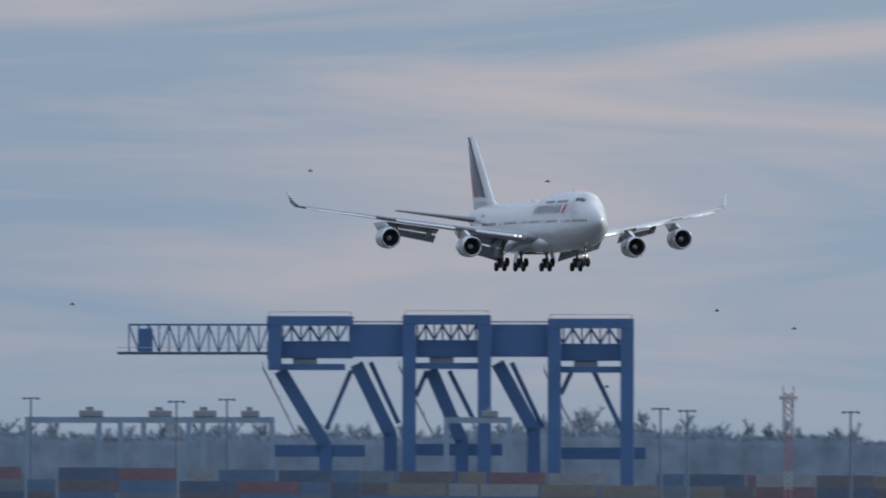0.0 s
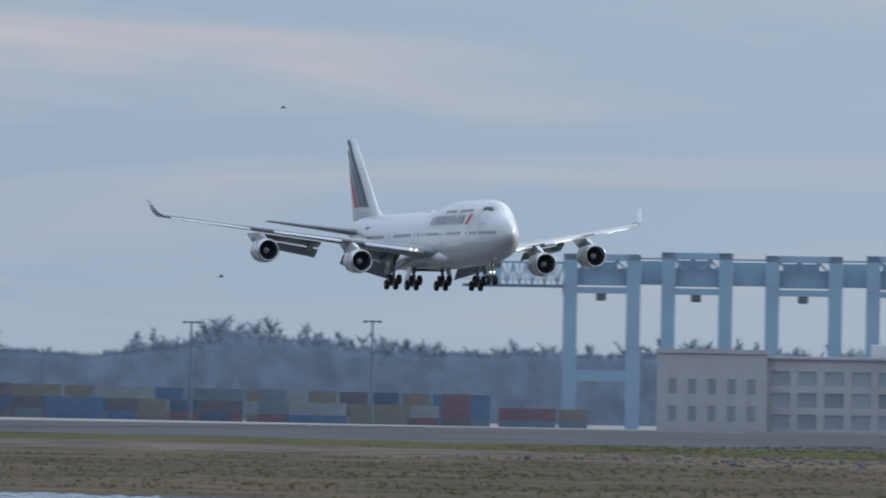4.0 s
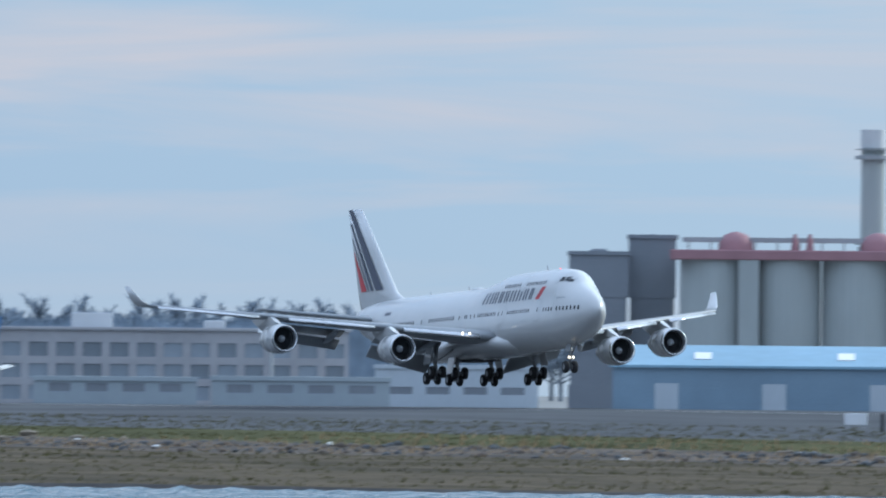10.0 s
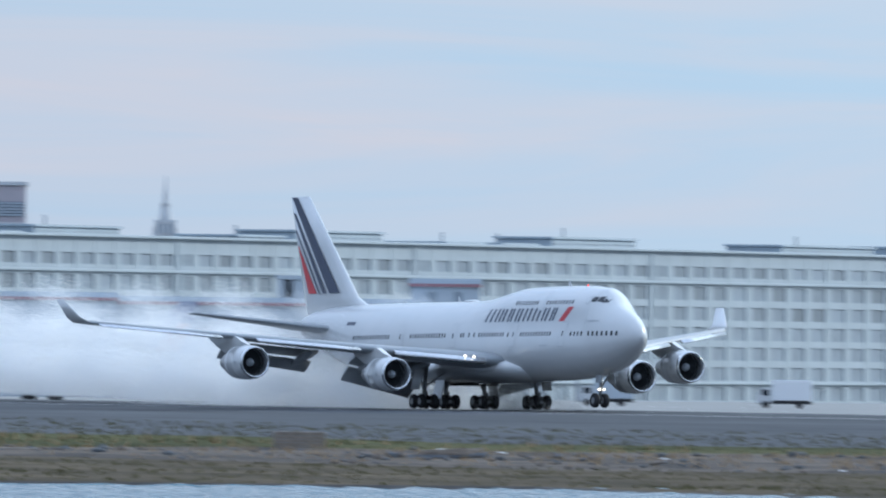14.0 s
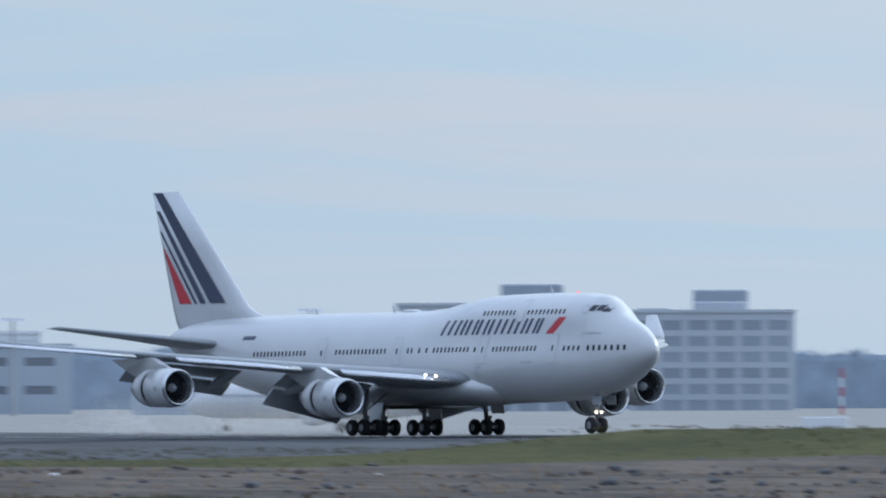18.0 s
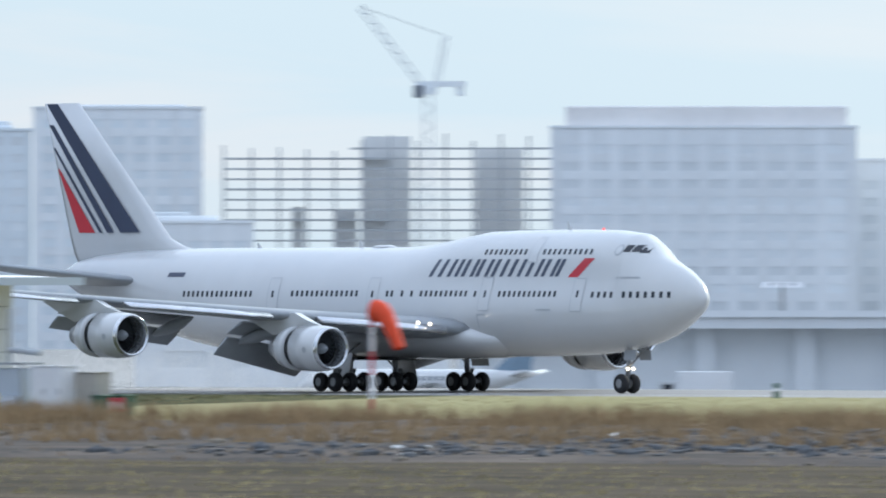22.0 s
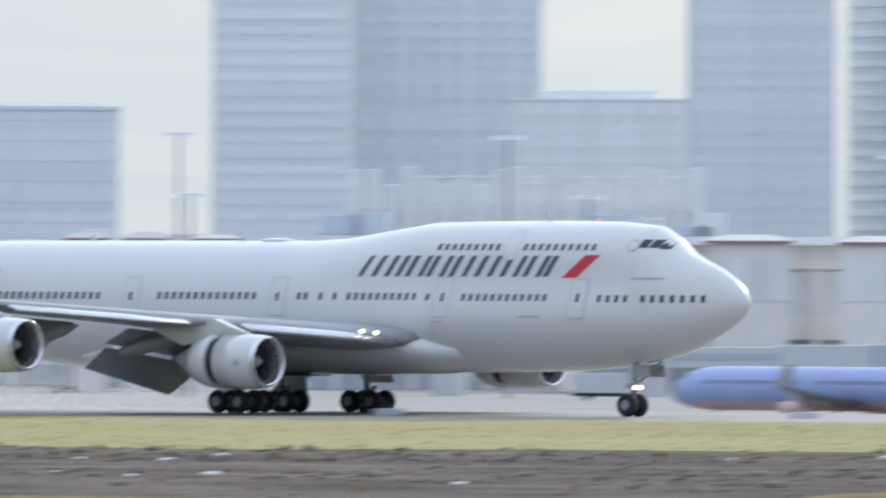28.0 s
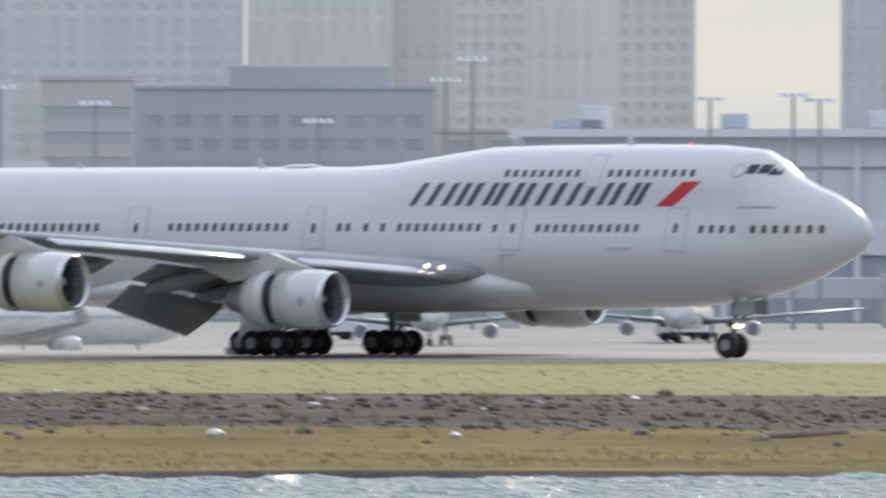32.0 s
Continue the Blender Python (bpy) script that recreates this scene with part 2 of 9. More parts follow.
# container colours blended with blue-grey to imitate the haze over the yard
CONTAINER_PAINTS = [material("haze_muted_container_paint", c, 0.65, vary=0.15, scale=3, fine=12) for c in
                    ((0.16, 0.11, 0.13), (0.09, 0.15, 0.24), (0.17, 0.17, 0.155), (0.12, 0.12, 0.14), (0.13, 0.17, 0.21), (0.21, 0.235, 0.26), (0.08, 0.115, 0.175))]
M_SEAM = material("joint_shadow_grey", (0.16, 0.17, 0.19), 0.8, vary=0.1)
M_YARDTAN = material("tan_grey_steel", (0.38, 0.36, 0.32), 0.6, vary=0.1, scale=1)
M_BINGREEN = material("green_bin_plastic", (0.06, 0.12, 0.08), 0.6, vary=0.1, scale=1)
M_OLDWOOD = material("weathered_wood", (0.26, 0.22, 0.18), 0.9, vary=0.2, scale=0.5)
M_SIGNRED = material("sign_red", (0.42, 0.03, 0.05), 0.55, vary=0.1, scale=1)
# far city tones paled and drawn together: distance haze put into the colours
M_BLUE_GLASS = material("haze_paled_blue_facade", (0.69, 0.74, 0.77), 0.45, vary=0.06, scale=20, spread=0.05)
M_CITY = material("haze_paled_stone", (0.76, 0.785, 0.80), 0.85, vary=0.06, scale=24, fine=3, spread=0.05)
M_CITY_WARM = material("haze_paled_warm_stone", (0.76, 0.74, 0.72), 0.85, vary=0.07, scale=24, fine=3, spread=0.05)
M_CITY_WARM_PANE = material("haze_paled_warm_pane", (0.665, 0.64, 0.61), 0.6, vary=0.06, scale=20, spread=0.05)
M_CITY_GLASS = material("haze_paled_tower_glass", (0.70, 0.735, 0.755), 0.7, vary=0.08, scale=20, fine=3, spread=0.08)
def smoke_material():
    """Thin white smoke: flakes that scatter light both ways."""
    m = material("tyre_smoke", (0.9, 0.91, 0.92), 1.0, vary=0.03)
    t = m.node_tree
    thru = t.nodes.new("ShaderNodeBsdfTranslucent")
    thru.inputs["Color"].default_value = (0.95, 0.95, 0.95, 1)
    both = t.nodes.new("ShaderNodeMixShader")
    both.inputs[0].default_value = 0.5
    t.links.new(t.nodes["Principled BSDF"].outputs[0], both.inputs[1])
    t.links.new(thru.outputs[0], both.inputs[2])
    t.links.new(both.outputs[0], t.nodes["Material Output"].inputs["Surface"])
    return m


M_SMOKE = smoke_material()
# downtown walls and panes lifted to near one tone, haze put into the colour
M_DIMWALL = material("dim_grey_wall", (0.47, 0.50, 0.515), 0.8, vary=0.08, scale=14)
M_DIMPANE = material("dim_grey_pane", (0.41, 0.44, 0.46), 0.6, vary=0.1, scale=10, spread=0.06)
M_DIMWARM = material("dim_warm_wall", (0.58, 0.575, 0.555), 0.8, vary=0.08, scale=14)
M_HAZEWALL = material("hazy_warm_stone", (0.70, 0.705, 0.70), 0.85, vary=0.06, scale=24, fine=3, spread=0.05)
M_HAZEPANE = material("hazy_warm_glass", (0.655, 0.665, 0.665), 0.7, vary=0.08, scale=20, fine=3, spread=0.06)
# woods lightened to a blue-grey that holds the distance haze
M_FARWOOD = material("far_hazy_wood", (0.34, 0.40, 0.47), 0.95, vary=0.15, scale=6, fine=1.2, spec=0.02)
# office and hotel tones greyed by haze that is mixed into the base colour
M_OFFICE = material("grey_office_concrete", (0.50, 0.535, 0.57), 0.8, vary=0.06, scale=14)
M_OFFICE_PANE = material("haze_lifted_office_glass", (0.32, 0.36, 0.41), 0.5, vary=0.08, scale=8, spread=0.1)
M_BRICK_PANE = material("haze_paled_brick_window", (0.60, 0.585, 0.58), 0.5, vary=0.08, scale=8, spread=0.1)
M_FRAMESTEEL = material("primed_steel_frame", (0.40, 0.42, 0.44), 0.7, vary=0.1, scale=6)
# shed panes paled until they sink into painted haze
M_PANE_PALE = material("haze_paled_shed_glass", (0.29, 0.33, 0.38), 0.3, vary=0.15, scale=6, spread=0.2)
# runway lightened in colour to carry the sun's glare on it
M_RUNWAY_PALE = material("glare_paled_runway", (0.24, 0.23, 0.22), 0.7, vary=0.18, scale=14, fine=8, stretch=(0.2, 1, 1))
M_DRYGRASS = material("dry_yellow_grass", (0.33, 0.297, 0.17), 0.95, second=(0.28, 0.26, 0.13), scale=14, fine=12, bump=0.6, stretch=(0.4, 1, 1), spec=0.02)
M_DRYMARSH = material("golden_marsh", (0.26, 0.20, 0.09), 0.95, second=(0.12, 0.10, 0.05), scale=8, fine=15, bump=0.7, stretch=(0.35, 1, 1), spec=0.02)
M_MUD = material("wet_tidal_mud", (0.062, 0.058, 0.056), 0.7, vary=0.3, scale=2, fine=20, bump=0.6, spec=0.2)
M_ROCK = material("dark_shore_rock", (0.10, 0.106, 0.113), 0.9, vary=0.35, scale=0.8, fine=30, bump=0.6, spec=0.15)
M_COBBLE = material("brown_cobble", (0.13, 0.11, 0.095), 0.9, vary=0.35, scale=0.8, fine=30, bump=0.5, spec=0.1)
M_PALEROCK = material("pale_shore_rock", (0.20, 0.175, 0.14), 0.9, vary=0.3, scale=0.8, fine=30, bump=0.6, spec=0.1)
M_STRAW = material("dry_reed_straw", (0.33, 0.24, 0.14), 0.9, vary=0.3, scale=3, spec=0.02)
M_BLADE = material("winter_grass_blades", (0.10, 0.095, 0.042), 0.9, vary=0.35, scale=5, spec=0.05)
M_BLADE_GOLD = material("golden_grass_blades", (0.40, 0.34, 0.18), 0.9, vary=0.3, scale=5, spec=0.02)
M_LITTER = material("white_plastic_litter", (0.72, 0.72, 0.70), 0.5, vary=0.1)
M_LITTER_BLUE = material("blue_plastic_litter", (0.10, 0.35, 0.45), 0.5, vary=0.1)
M_RUSTY = material("rusty_pipe", (0.16, 0.09, 0.06), 0.85, vary=0.3, scale=0.6)
# dark blue tail paint lifted by haze put into the colour
M_SLATE = material("haze_lifted_blue_paint", (0.25, 0.28, 0.40), 0.4, vary=0.08)


# ---- mesh tools ----
def mesh_of(name, bm, mat, smooth=False):
    bmesh.ops.recalc_face_normals(bm, faces=bm.faces)
    data = bpy.data.meshes.new(name)
    bm.to_mesh(data)
    bm.free()
    for m in mat if isinstance(mat, (list, tuple)) else (mat,):
        data.materials.append(m)
    if smooth:
        data.polygons.foreach_set("use_smooth", [True] * len(data.polygons))
    return data


def part(name, bm, mat, parent, label="", smooth=False, at=None):
    """Links a bmesh as one mesh object under a thing or a part."""
    ob = new(name, mesh_of(name, bm, mat, smooth))
    ob.parent = parent
    if at is not None:
        ob.matrix_basis = at
    if label:
        ob["label"] = label
    return ob


def thing(name, m, label, category, group="", kind=""):
    ob = new(name)
    ob.empty_display_size = 0.5
    ob.matrix_basis = m
    return tagged(ob, label, category, group, kind)


def solid(name, bm, mat, m, label, category, group="", kind="", smooth=False):
    ob = new(name, mesh_of(name, bm, mat, smooth))
    ob.matrix_basis = m
    return tagged(ob, label, category, group, kind)


def box(x0, x1, y0, y1, z0, z1, bm=None, bevel=0.0):
    bm = bm or bmesh.new()
    vs = [bm.verts.new((x, y, z)) for z in (z0, z1) for y in (y0, y1) for x in (x0, x1)]
    faces = [bm.faces.new([vs[i] for i in q]) for q in ((0, 2, 3, 1), (4, 5, 7, 6), (0, 1, 5, 4), (2, 6, 7, 3), (0, 4, 6, 2), (1, 3, 7, 5))]
    if bevel:
        bmesh.ops.bevel(bm, geom=list({e for f in faces for e in f.edges}), offset=bevel, segments=1, affect="EDGES")
    return bm


def loft(rings, bm=None, close=True, caps=True):
    """Skins a list of rings of points."""
    bm = bm or bmesh.new()
    made = [[bm.verts.new(p) for p in ring] for ring in rings]
    n = len(rings[0])
    for a, b in zip(made, made[1:]):
        for i in range(n if close else n - 1):
            j = (i + 1) % n
            bm.faces.new((a[i], a[j], b[j], b[i]))
    if caps and close:
        bm.faces.new(made[0])
        bm.faces.new(made[-1])
    return bm


def ring(center, u, v, ru, rv, n=24):
    c, u, v = Vector(center), Vector(u), Vector(v)
    return [c + u * ru * math.cos(2 * math.pi * k / n) + v * rv * math.sin(2 * math.pi * k / n) for k in range(n)]


def rod(p, q, r0, r1=None, n=8, bm=None):
    """A tapered round bar from p to q."""
    p, q = Vector(p), Vector(q)
    d = (q - p).normalized()
    u = d.orthogonal().normalized()
    v = d.cross(u)
    return loft([ring(p, u, v, r0, r0, n), ring(q, u, v, r1 or r0, r1 or r0, n)], bm)


def beam(p, q, w, h, bm=None):
    """A square bar from p to q, w wide and h high."""
    p, q = Vector(p), Vector(q)
    d = (q - p).normalized()
    side = d.cross(Vector((0, 0, 1)))
    side = side.normalized() if side.length > 0.01 else Vector((1, 0, 0))
    top = side.cross(d)
    cut = lambda c: [c + side * a * w / 2 + top * b * h / 2 for a, b in ((-1, -1), (1, -1), (1, 1), (-1, 1))]
    return loft([cut(p), cut(q)], bm)


def spin(profile, axis=(1, 0, 0), n=28, bm=None, caps=False):
    """Turns (along, radius) pairs round an axis through the origin."""
    a = Vector(axis)
    u = a.orthogonal().normalized()
    v = a.cross(u)
    return loft([ring(a * x, u, v, r, r, n) for x, r in profile], bm, caps=caps)


HARBOUR_TURN = -0.266


def on_bearing(bearing, distance, z=0.0):
    """A spot by bearing; the harbour side is turned a little further from the airfield."""
    b = radians(bearing + (HARBOUR_TURN if bearing < -51.7 else 0.0))
    return Vector((distance * math.sin(b), distance * math.cos(b), z))


def high(elevation, distance):
    """Height of a point seen at that elevation from the camera's place."""
    return EYE_HEIGHT + distance * math.tan(radians(elevation))


# ---- ground, runway, water ----
WATER_Z = -3.2

def lerp(v, xs, ys):
    return float(np.interp(v, xs, ys))


def runway_z(x):
    return lerp(x, (-3200, -2400, -1500), (-3.4, -2.6, 0.0))


def shore_y(x):
    return lerp(x, (-2600, -1400, -1010, -1004, -946, -921, -905, -788, -700, -560, -400, -290, -264, 0, 600),
                (370, 385, 408, 442, 482, 500, 545, 536, 500, 490, 540, 569, 593, 625, 640))


def cross_section(x):
    """Breaks of the land from the water's edge to the back of the airfield: (y, z) pairs."""
    k = lerp(x, (-1080, -880), (0, 1))
    mix = lambda a, b: a + (b - a) * k
    r = runway_z(x)
    s = shore_y(x)
    foot = mix(582, 616)
    d = lerp(x, (-1700, -1300), (0, 1))
    return [(s - 60, -5.5), (s, WATER_Z - 0.05), (min(foot - 13, s + 0.8), -2.99), (min(foot - 12, s + 14), -2.96), (foot, mix(-2.5, -2.62)), (foot + 5, mix(-2.35, -2.3)),
            (mix(610, 688), mix(-2.05, -1.15)), (mix(650, 712), mix(-1.5, -0.75) + r * 0.6), (mix(700, 746), mix(-0.9, -0.12) + r),
            (RUNWAY_Y - 30, -0.14 + r), (RUNWAY_Y, -0.02 + r), (RUNWAY_Y + 30, -0.14 + r), (RUNWAY_Y + 80, -0.5 - 1.1 * d + r), (RUNWAY_Y + 240, -0.9 - 2.6 * d + r)]


def mound(x, y):
    d = max(abs(x + 906) - 21, 0) / 11
    e = (y - 703) / 15
    return 2.1 * math.exp(-d * d - e * e)


def ground_z(x, y):
    cs = cross_section(x)
    return lerp(y, [c[0] for c in cs], [c[1] for c in cs]) + mound(x, y)


def build_ground():
    xs = [-4950, -4200, -3600, -3200, -2800] + list(range(-2600, 120, 20)) + [200, 400, 800, 2000, 4900]
    data, faces, mats = [], [], []
    sub = 4
    cols = 0
    for x in xs:
        cs = cross_section(x)
        ys = []
        for (y0, z0), (y1, z1) in zip(cs, cs[1:]):
            for k in range(sub):
                f = k / sub
                ys.append((y0 + (y1 - y0) * f, z0 + (z1 - z0) * f))
        ys.append(cs[-1])
        r = runway_z(x)
        far = -0.9 - 4.8 * lerp(x, (-1700, -1300), (0, 1)) + r
        low = lerp(x, (-3000, -2300), (-4.0, 0.0))
        ys += [(1400, far + low), (2400, far + low), (4900, far + low)]
        cols = len(ys)
        for y, z in ys:
            bump = 0.0
            if y < 690 and z > -3.0:
                bump = 0.25 * noise.noise((x * 0.03, y * 0.08, 0))
            data.append((x, y, z + mound(x, y) + bump))
    band = {0: 9, 1: 9, 2: 3, 3: 3, 4: 2, 5: 2, 6: 1, 7: 1, 8: 0, 9: 0, 10: 0, 11: 1, 12: 4}
    for i in range(len(xs) - 1):
        for j in range(cols - 1):
            a = i * cols + j
            faces.append((a, a + cols, a + cols + 1, a + 1))
            b = band.get(j // sub, 4)
            if j // sub == 7 and xs[i] < -880:
                b = 0
            if xs[i] > -800:
                b = {1: 6}.get(b, b)
            if xs[i] > -420 and j // sub in (4, 5) and j < 5 * sub + 1:
                b = 3
            if xs[i] > -540:
                b = {3: 8}.get(b, b)
            # from here on the pavement has the sun glare painted in
            if xs[i] > -880 and b == 0:
                b = 5
            mats.append(b)
    me = bpy.data.meshes.new("ground")
    me.from_pydata(data, [], faces)
    for m in (M_ASPHALT, M_GRASS, M_BANK, M_MARSH, M_CONCRETE, M_RUNWAY_PALE, M_DRYGRASS, M_BANK, M_DRYMARSH, M_MUD):
        me.materials.append(m)
    me.polygons.foreach_set("material_index", mats)
    me.polygons.foreach_set("use_smooth", [True] * len(faces))
    ob = new("ground", me)
    tagged(ob, "winter grass, bare shore and paved airfield beside the inlet", "ground", kind="structure")


build_ground()


def strip(name, x0, x1, y, width, lift, mat, label, step=40):
    bm = bmesh.new()
    row = []
    n = max(1, int((x1 - x0) / step))
    for k in range(n + 1):
        x = x0 + (x1 - x0) * k / n
        row.append([bm.verts.new((x, v, ground_z(x, v) + lift)) for v in (y - width / 2, y + width / 2)])
    for a, b in zip(row, row[1:]):
        bm.faces.new((a[0], b[0], b[1], a[1]))
    ob = new(name, mesh_of(name, bm, mat))
    return tagged(ob, label, "marking", kind="structure")


strip("runway_marking", -2600, -640, RUNWAY_Y - 22.5, 0.9, 0.02, M_MARK, "white painted runway edge line on asphalt")
strip("runway_marking", -2600, 0, RUNWAY_Y + 22.5, 0.9, 0.02, M_MARK, "white painted runway edge line on asphalt")



def water_mesh():
    """The inlet: a wide flat sheet, and choppy waves as real relief along the visible shore."""
    g = np.random.default_rng(12)
    xs = np.arange(-1480.0, -150.0, 0.8)
    vs = np.concatenate((np.linspace(-270.0, -130.0, 90), np.linspace(-128.9, 6.0, 150)))
    sy = np.array([shore_y(x) for x in xs])
    X = np.repeat(xs[:, None], len(vs), 1)
    Y = sy[:, None] + vs[None, :]
    Z = np.zeros_like(X)
    for _ in range(26):
        length, turn, phase = g.uniform(1.9, 4.0), g.normal(0, 0.8), g.uniform(0, 6.28)
        k = 2 * np.pi / length
        Z += 0.0075 * length * np.sin(k * (X * np.sin(turn) + Y * np.cos(turn)) + phase)
    Z -= 0.6 * np.clip((-240 - vs) / 30, 0, 1)[None, :]
    n, m = X.shape
    verts = np.stack((X, Y, Z + WATER_Z), 2).reshape(-1, 3).tolist()
    faces = [(i * m + j, (i + 1) * m + j, (i + 1) * m + j + 1, i * m + j + 1) for i in range(n - 1) for j in range(m - 1)]
    k = len(verts)
    verts += [(-4900, -1500, WATER_Z - 0.25), (4900, -1500, WATER_Z - 0.25), (4900, 700, WATER_Z - 0.25), (-4900, 700, WATER_Z - 0.25)]
    faces.append((k, k + 1, k + 2, k + 3))
    me = bpy.data.meshes.new("water")
    me.from_pydata(verts, [], faces)
    me.polygons.foreach_set("use_smooth", [True] * len(faces))
    me.materials.append(water_material())
    return me


def water_material():
    m = bpy.data.materials.new("rippled_water")
    m.use_nodes = True
    t = m.node_tree
    s = t.nodes["Principled BSDF"]
    s.inputs["Base Color"].default_value = (0.035, 0.10, 0.14, 1)
    s.inputs["IOR"].default_value = 1.8
    s.inputs["Roughness"].default_value = 0.04
    place = t.nodes.new("ShaderNodeTexCoord")
    n = t.nodes.new("ShaderNodeTexNoise")
    n.inputs["Scale"].default_value, n.inputs["Detail"].default_value = 2.2, 3
    t.links.new(place.outputs["Object"], n.inputs["Vector"])
    b = t.nodes.new("ShaderNodeBump")
    b.inputs["Strength"].default_value, b.inputs["Distance"].default_value = 1.0, 0.8
    t.links.new(n.outputs["Fac"], b.inputs["Height"])
    t.links.new(b.outputs[0], s.inputs["Normal"])
    return m


tagged(new("water", water_mesh()), "rippled grey-blue water of the inlet", "water", kind="structure")


# ---- the landing airliner: x forward from a point 32 m behind the nose, y to its left ----
airliner = thing("airliner", pose(-2480, RUNWAY_Y, 35), "white four-engined jumbo airliner, blue and red tail stripes, wheels down", "airplane")

# station from the nose, half width, belly height, crown height, height of the widest point
STATIONS = ((0.1, 0.12, 5.88, 6.2, 6.05), (0.5, 0.62, 5.35, 6.88, 6.02), (1.1, 1.02, 4.95, 7.4, 5.95), (2.1, 1.5, 4.42, 8.0, 5.8),
            (3.3, 1.95, 3.85, 8.48, 5.65), (4.3, 2.28, 3.48, 8.95, 5.55), (5.2, 2.5, 3.22, 9.7, 5.45), (6.2, 2.74, 3.0, 10.25, 5.35), (8.5, 3.05, 2.65, 10.48, 5.3),
            (11.0, 3.2, 2.46, 10.53, 5.25), (14.0, 3.25, 2.36, 10.55, 5.25), (19.0, 3.25, 2.3, 10.5, 5.25), (22.0, 3.25, 2.3, 10.42, 5.25),
            (25.0, 3.25, 2.3, 10.02, 5.25), (28.0, 3.25, 2.3, 9.6, 5.25), (30.6, 3.25, 2.3, 9.45, 5.25), (45.0, 3.25, 2.3, 9.45, 5.25),
            (49.0, 3.2, 2.55, 9.45, 5.4), (53.0, 3.0, 3.1, 9.43, 5.8), (57.0, 2.62, 3.85, 9.38, 6.3), (61.0, 2.1, 4.8, 9.25, 6.9),
            (64.5, 1.5, 5.7, 8.95, 7.3), (66.8, 0.95, 6.45, 8.6, 7.5), (68.2, 0.45, 7.05, 8.1, 7.6), (68.8, 0.12, 7.4, 7.8, 7.6))


def side_y(station, z):
    """Half width of the body at a station and height."""
    xs = [s[0] for s in STATIONS]
    w, lo, hi, mid = (lerp(station, xs, [s[k] for s in STATIONS]) for k in (1, 2, 3, 4))
    if z < mid:
        f = (z - mid) / (lo - mid)
        return w * math.sqrt(max(0, 1 - f * f))
    hump = max(0.0, hi - 9.45) if station > 6 else 0
    return w * upper_width((z - mid) / (hi - mid), hump)


def upper_width(f, hump):
    full = math.sqrt(max(0.0, 1 - f ** 2))
    narrow = math.sqrt(max(0.0, 1 - f ** 2.2)) * (1 - 0.10 * math.sin(min(1, f / 0.8) * math.pi) ** 2)
    return full + (narrow - full) * min(1, hump)


def body_rings():
    xs = [s[0] for s in STATIONS]
    dense = sorted(set(list(xs) + [1.0 * k for k in range(3, 68)]))
    rings = []
    n = 20
    for st in dense:
        w, lo, hi, mid = (lerp(st, xs, [s[k] for s in STATIONS]) for k in (1, 2, 3, 4))
        hump = max(0.0, hi - 9.45) if st > 6 else 0
        left = []
        for k in range(2 * n + 1):
            a = -math.pi / 2 + math.pi * k / (2 * n)
            f = math.sin(a)
            if f < 0:
                left.append((w * math.cos(a), mid + (mid - lo) * f))
            else:
                left.append((w * upper_width(f, hump), mid + (hi - mid) * f))
        pts = left + [(-y, z) for y, z in reversed(left[1:-1])]
        rings.append([(32.0 - st, y, z) for y, z in pts])
    return rings


part("fuselage", loft(body_rings()), M_WHITE, airliner, "glossy white double-deck fuselage", smooth=True)


def airfoil(chord, thick, n=9):
    """Closed section, leading edge at 0, in (back, up) pairs."""
    top, low = [], []
    for k in range(n + 1):
        c = 0.5 - 0.5 * math.cos(math.pi * k / n)
        t = 5 * thick * (0.2969 * math.sqrt(c) - 0.126 * c - 0.3516 * c * c + 0.2843 * c ** 3 - 0.1036 * c ** 4)
        top.append((c * chord, t * chord * 1.1))
        low.append((c * chord, -t * chord * 0.9))
    return top + list(reversed(low[1:-1]))


def wing_point(y):
    """Leading edge station, chord, height and thickness of the wing at a distance from the centreline."""
    ys = (2.6, 12.0, 31.0)
    return (lerp(y, ys, (20.2, 27.9, 45.9)), lerp(y, ys, (15.6, 9.6, 4.0)), lerp(y, ys, (4.0, 5.3, 8.0)), lerp(y, ys, (0.098, 0.088, 0.078)))


TIP = 31.0
WING_YS = (2.4, 5, 8, 12, 15.5, 19, 23, 27, TIP)
reverser_sleeves, trucks, wings = [], [], []
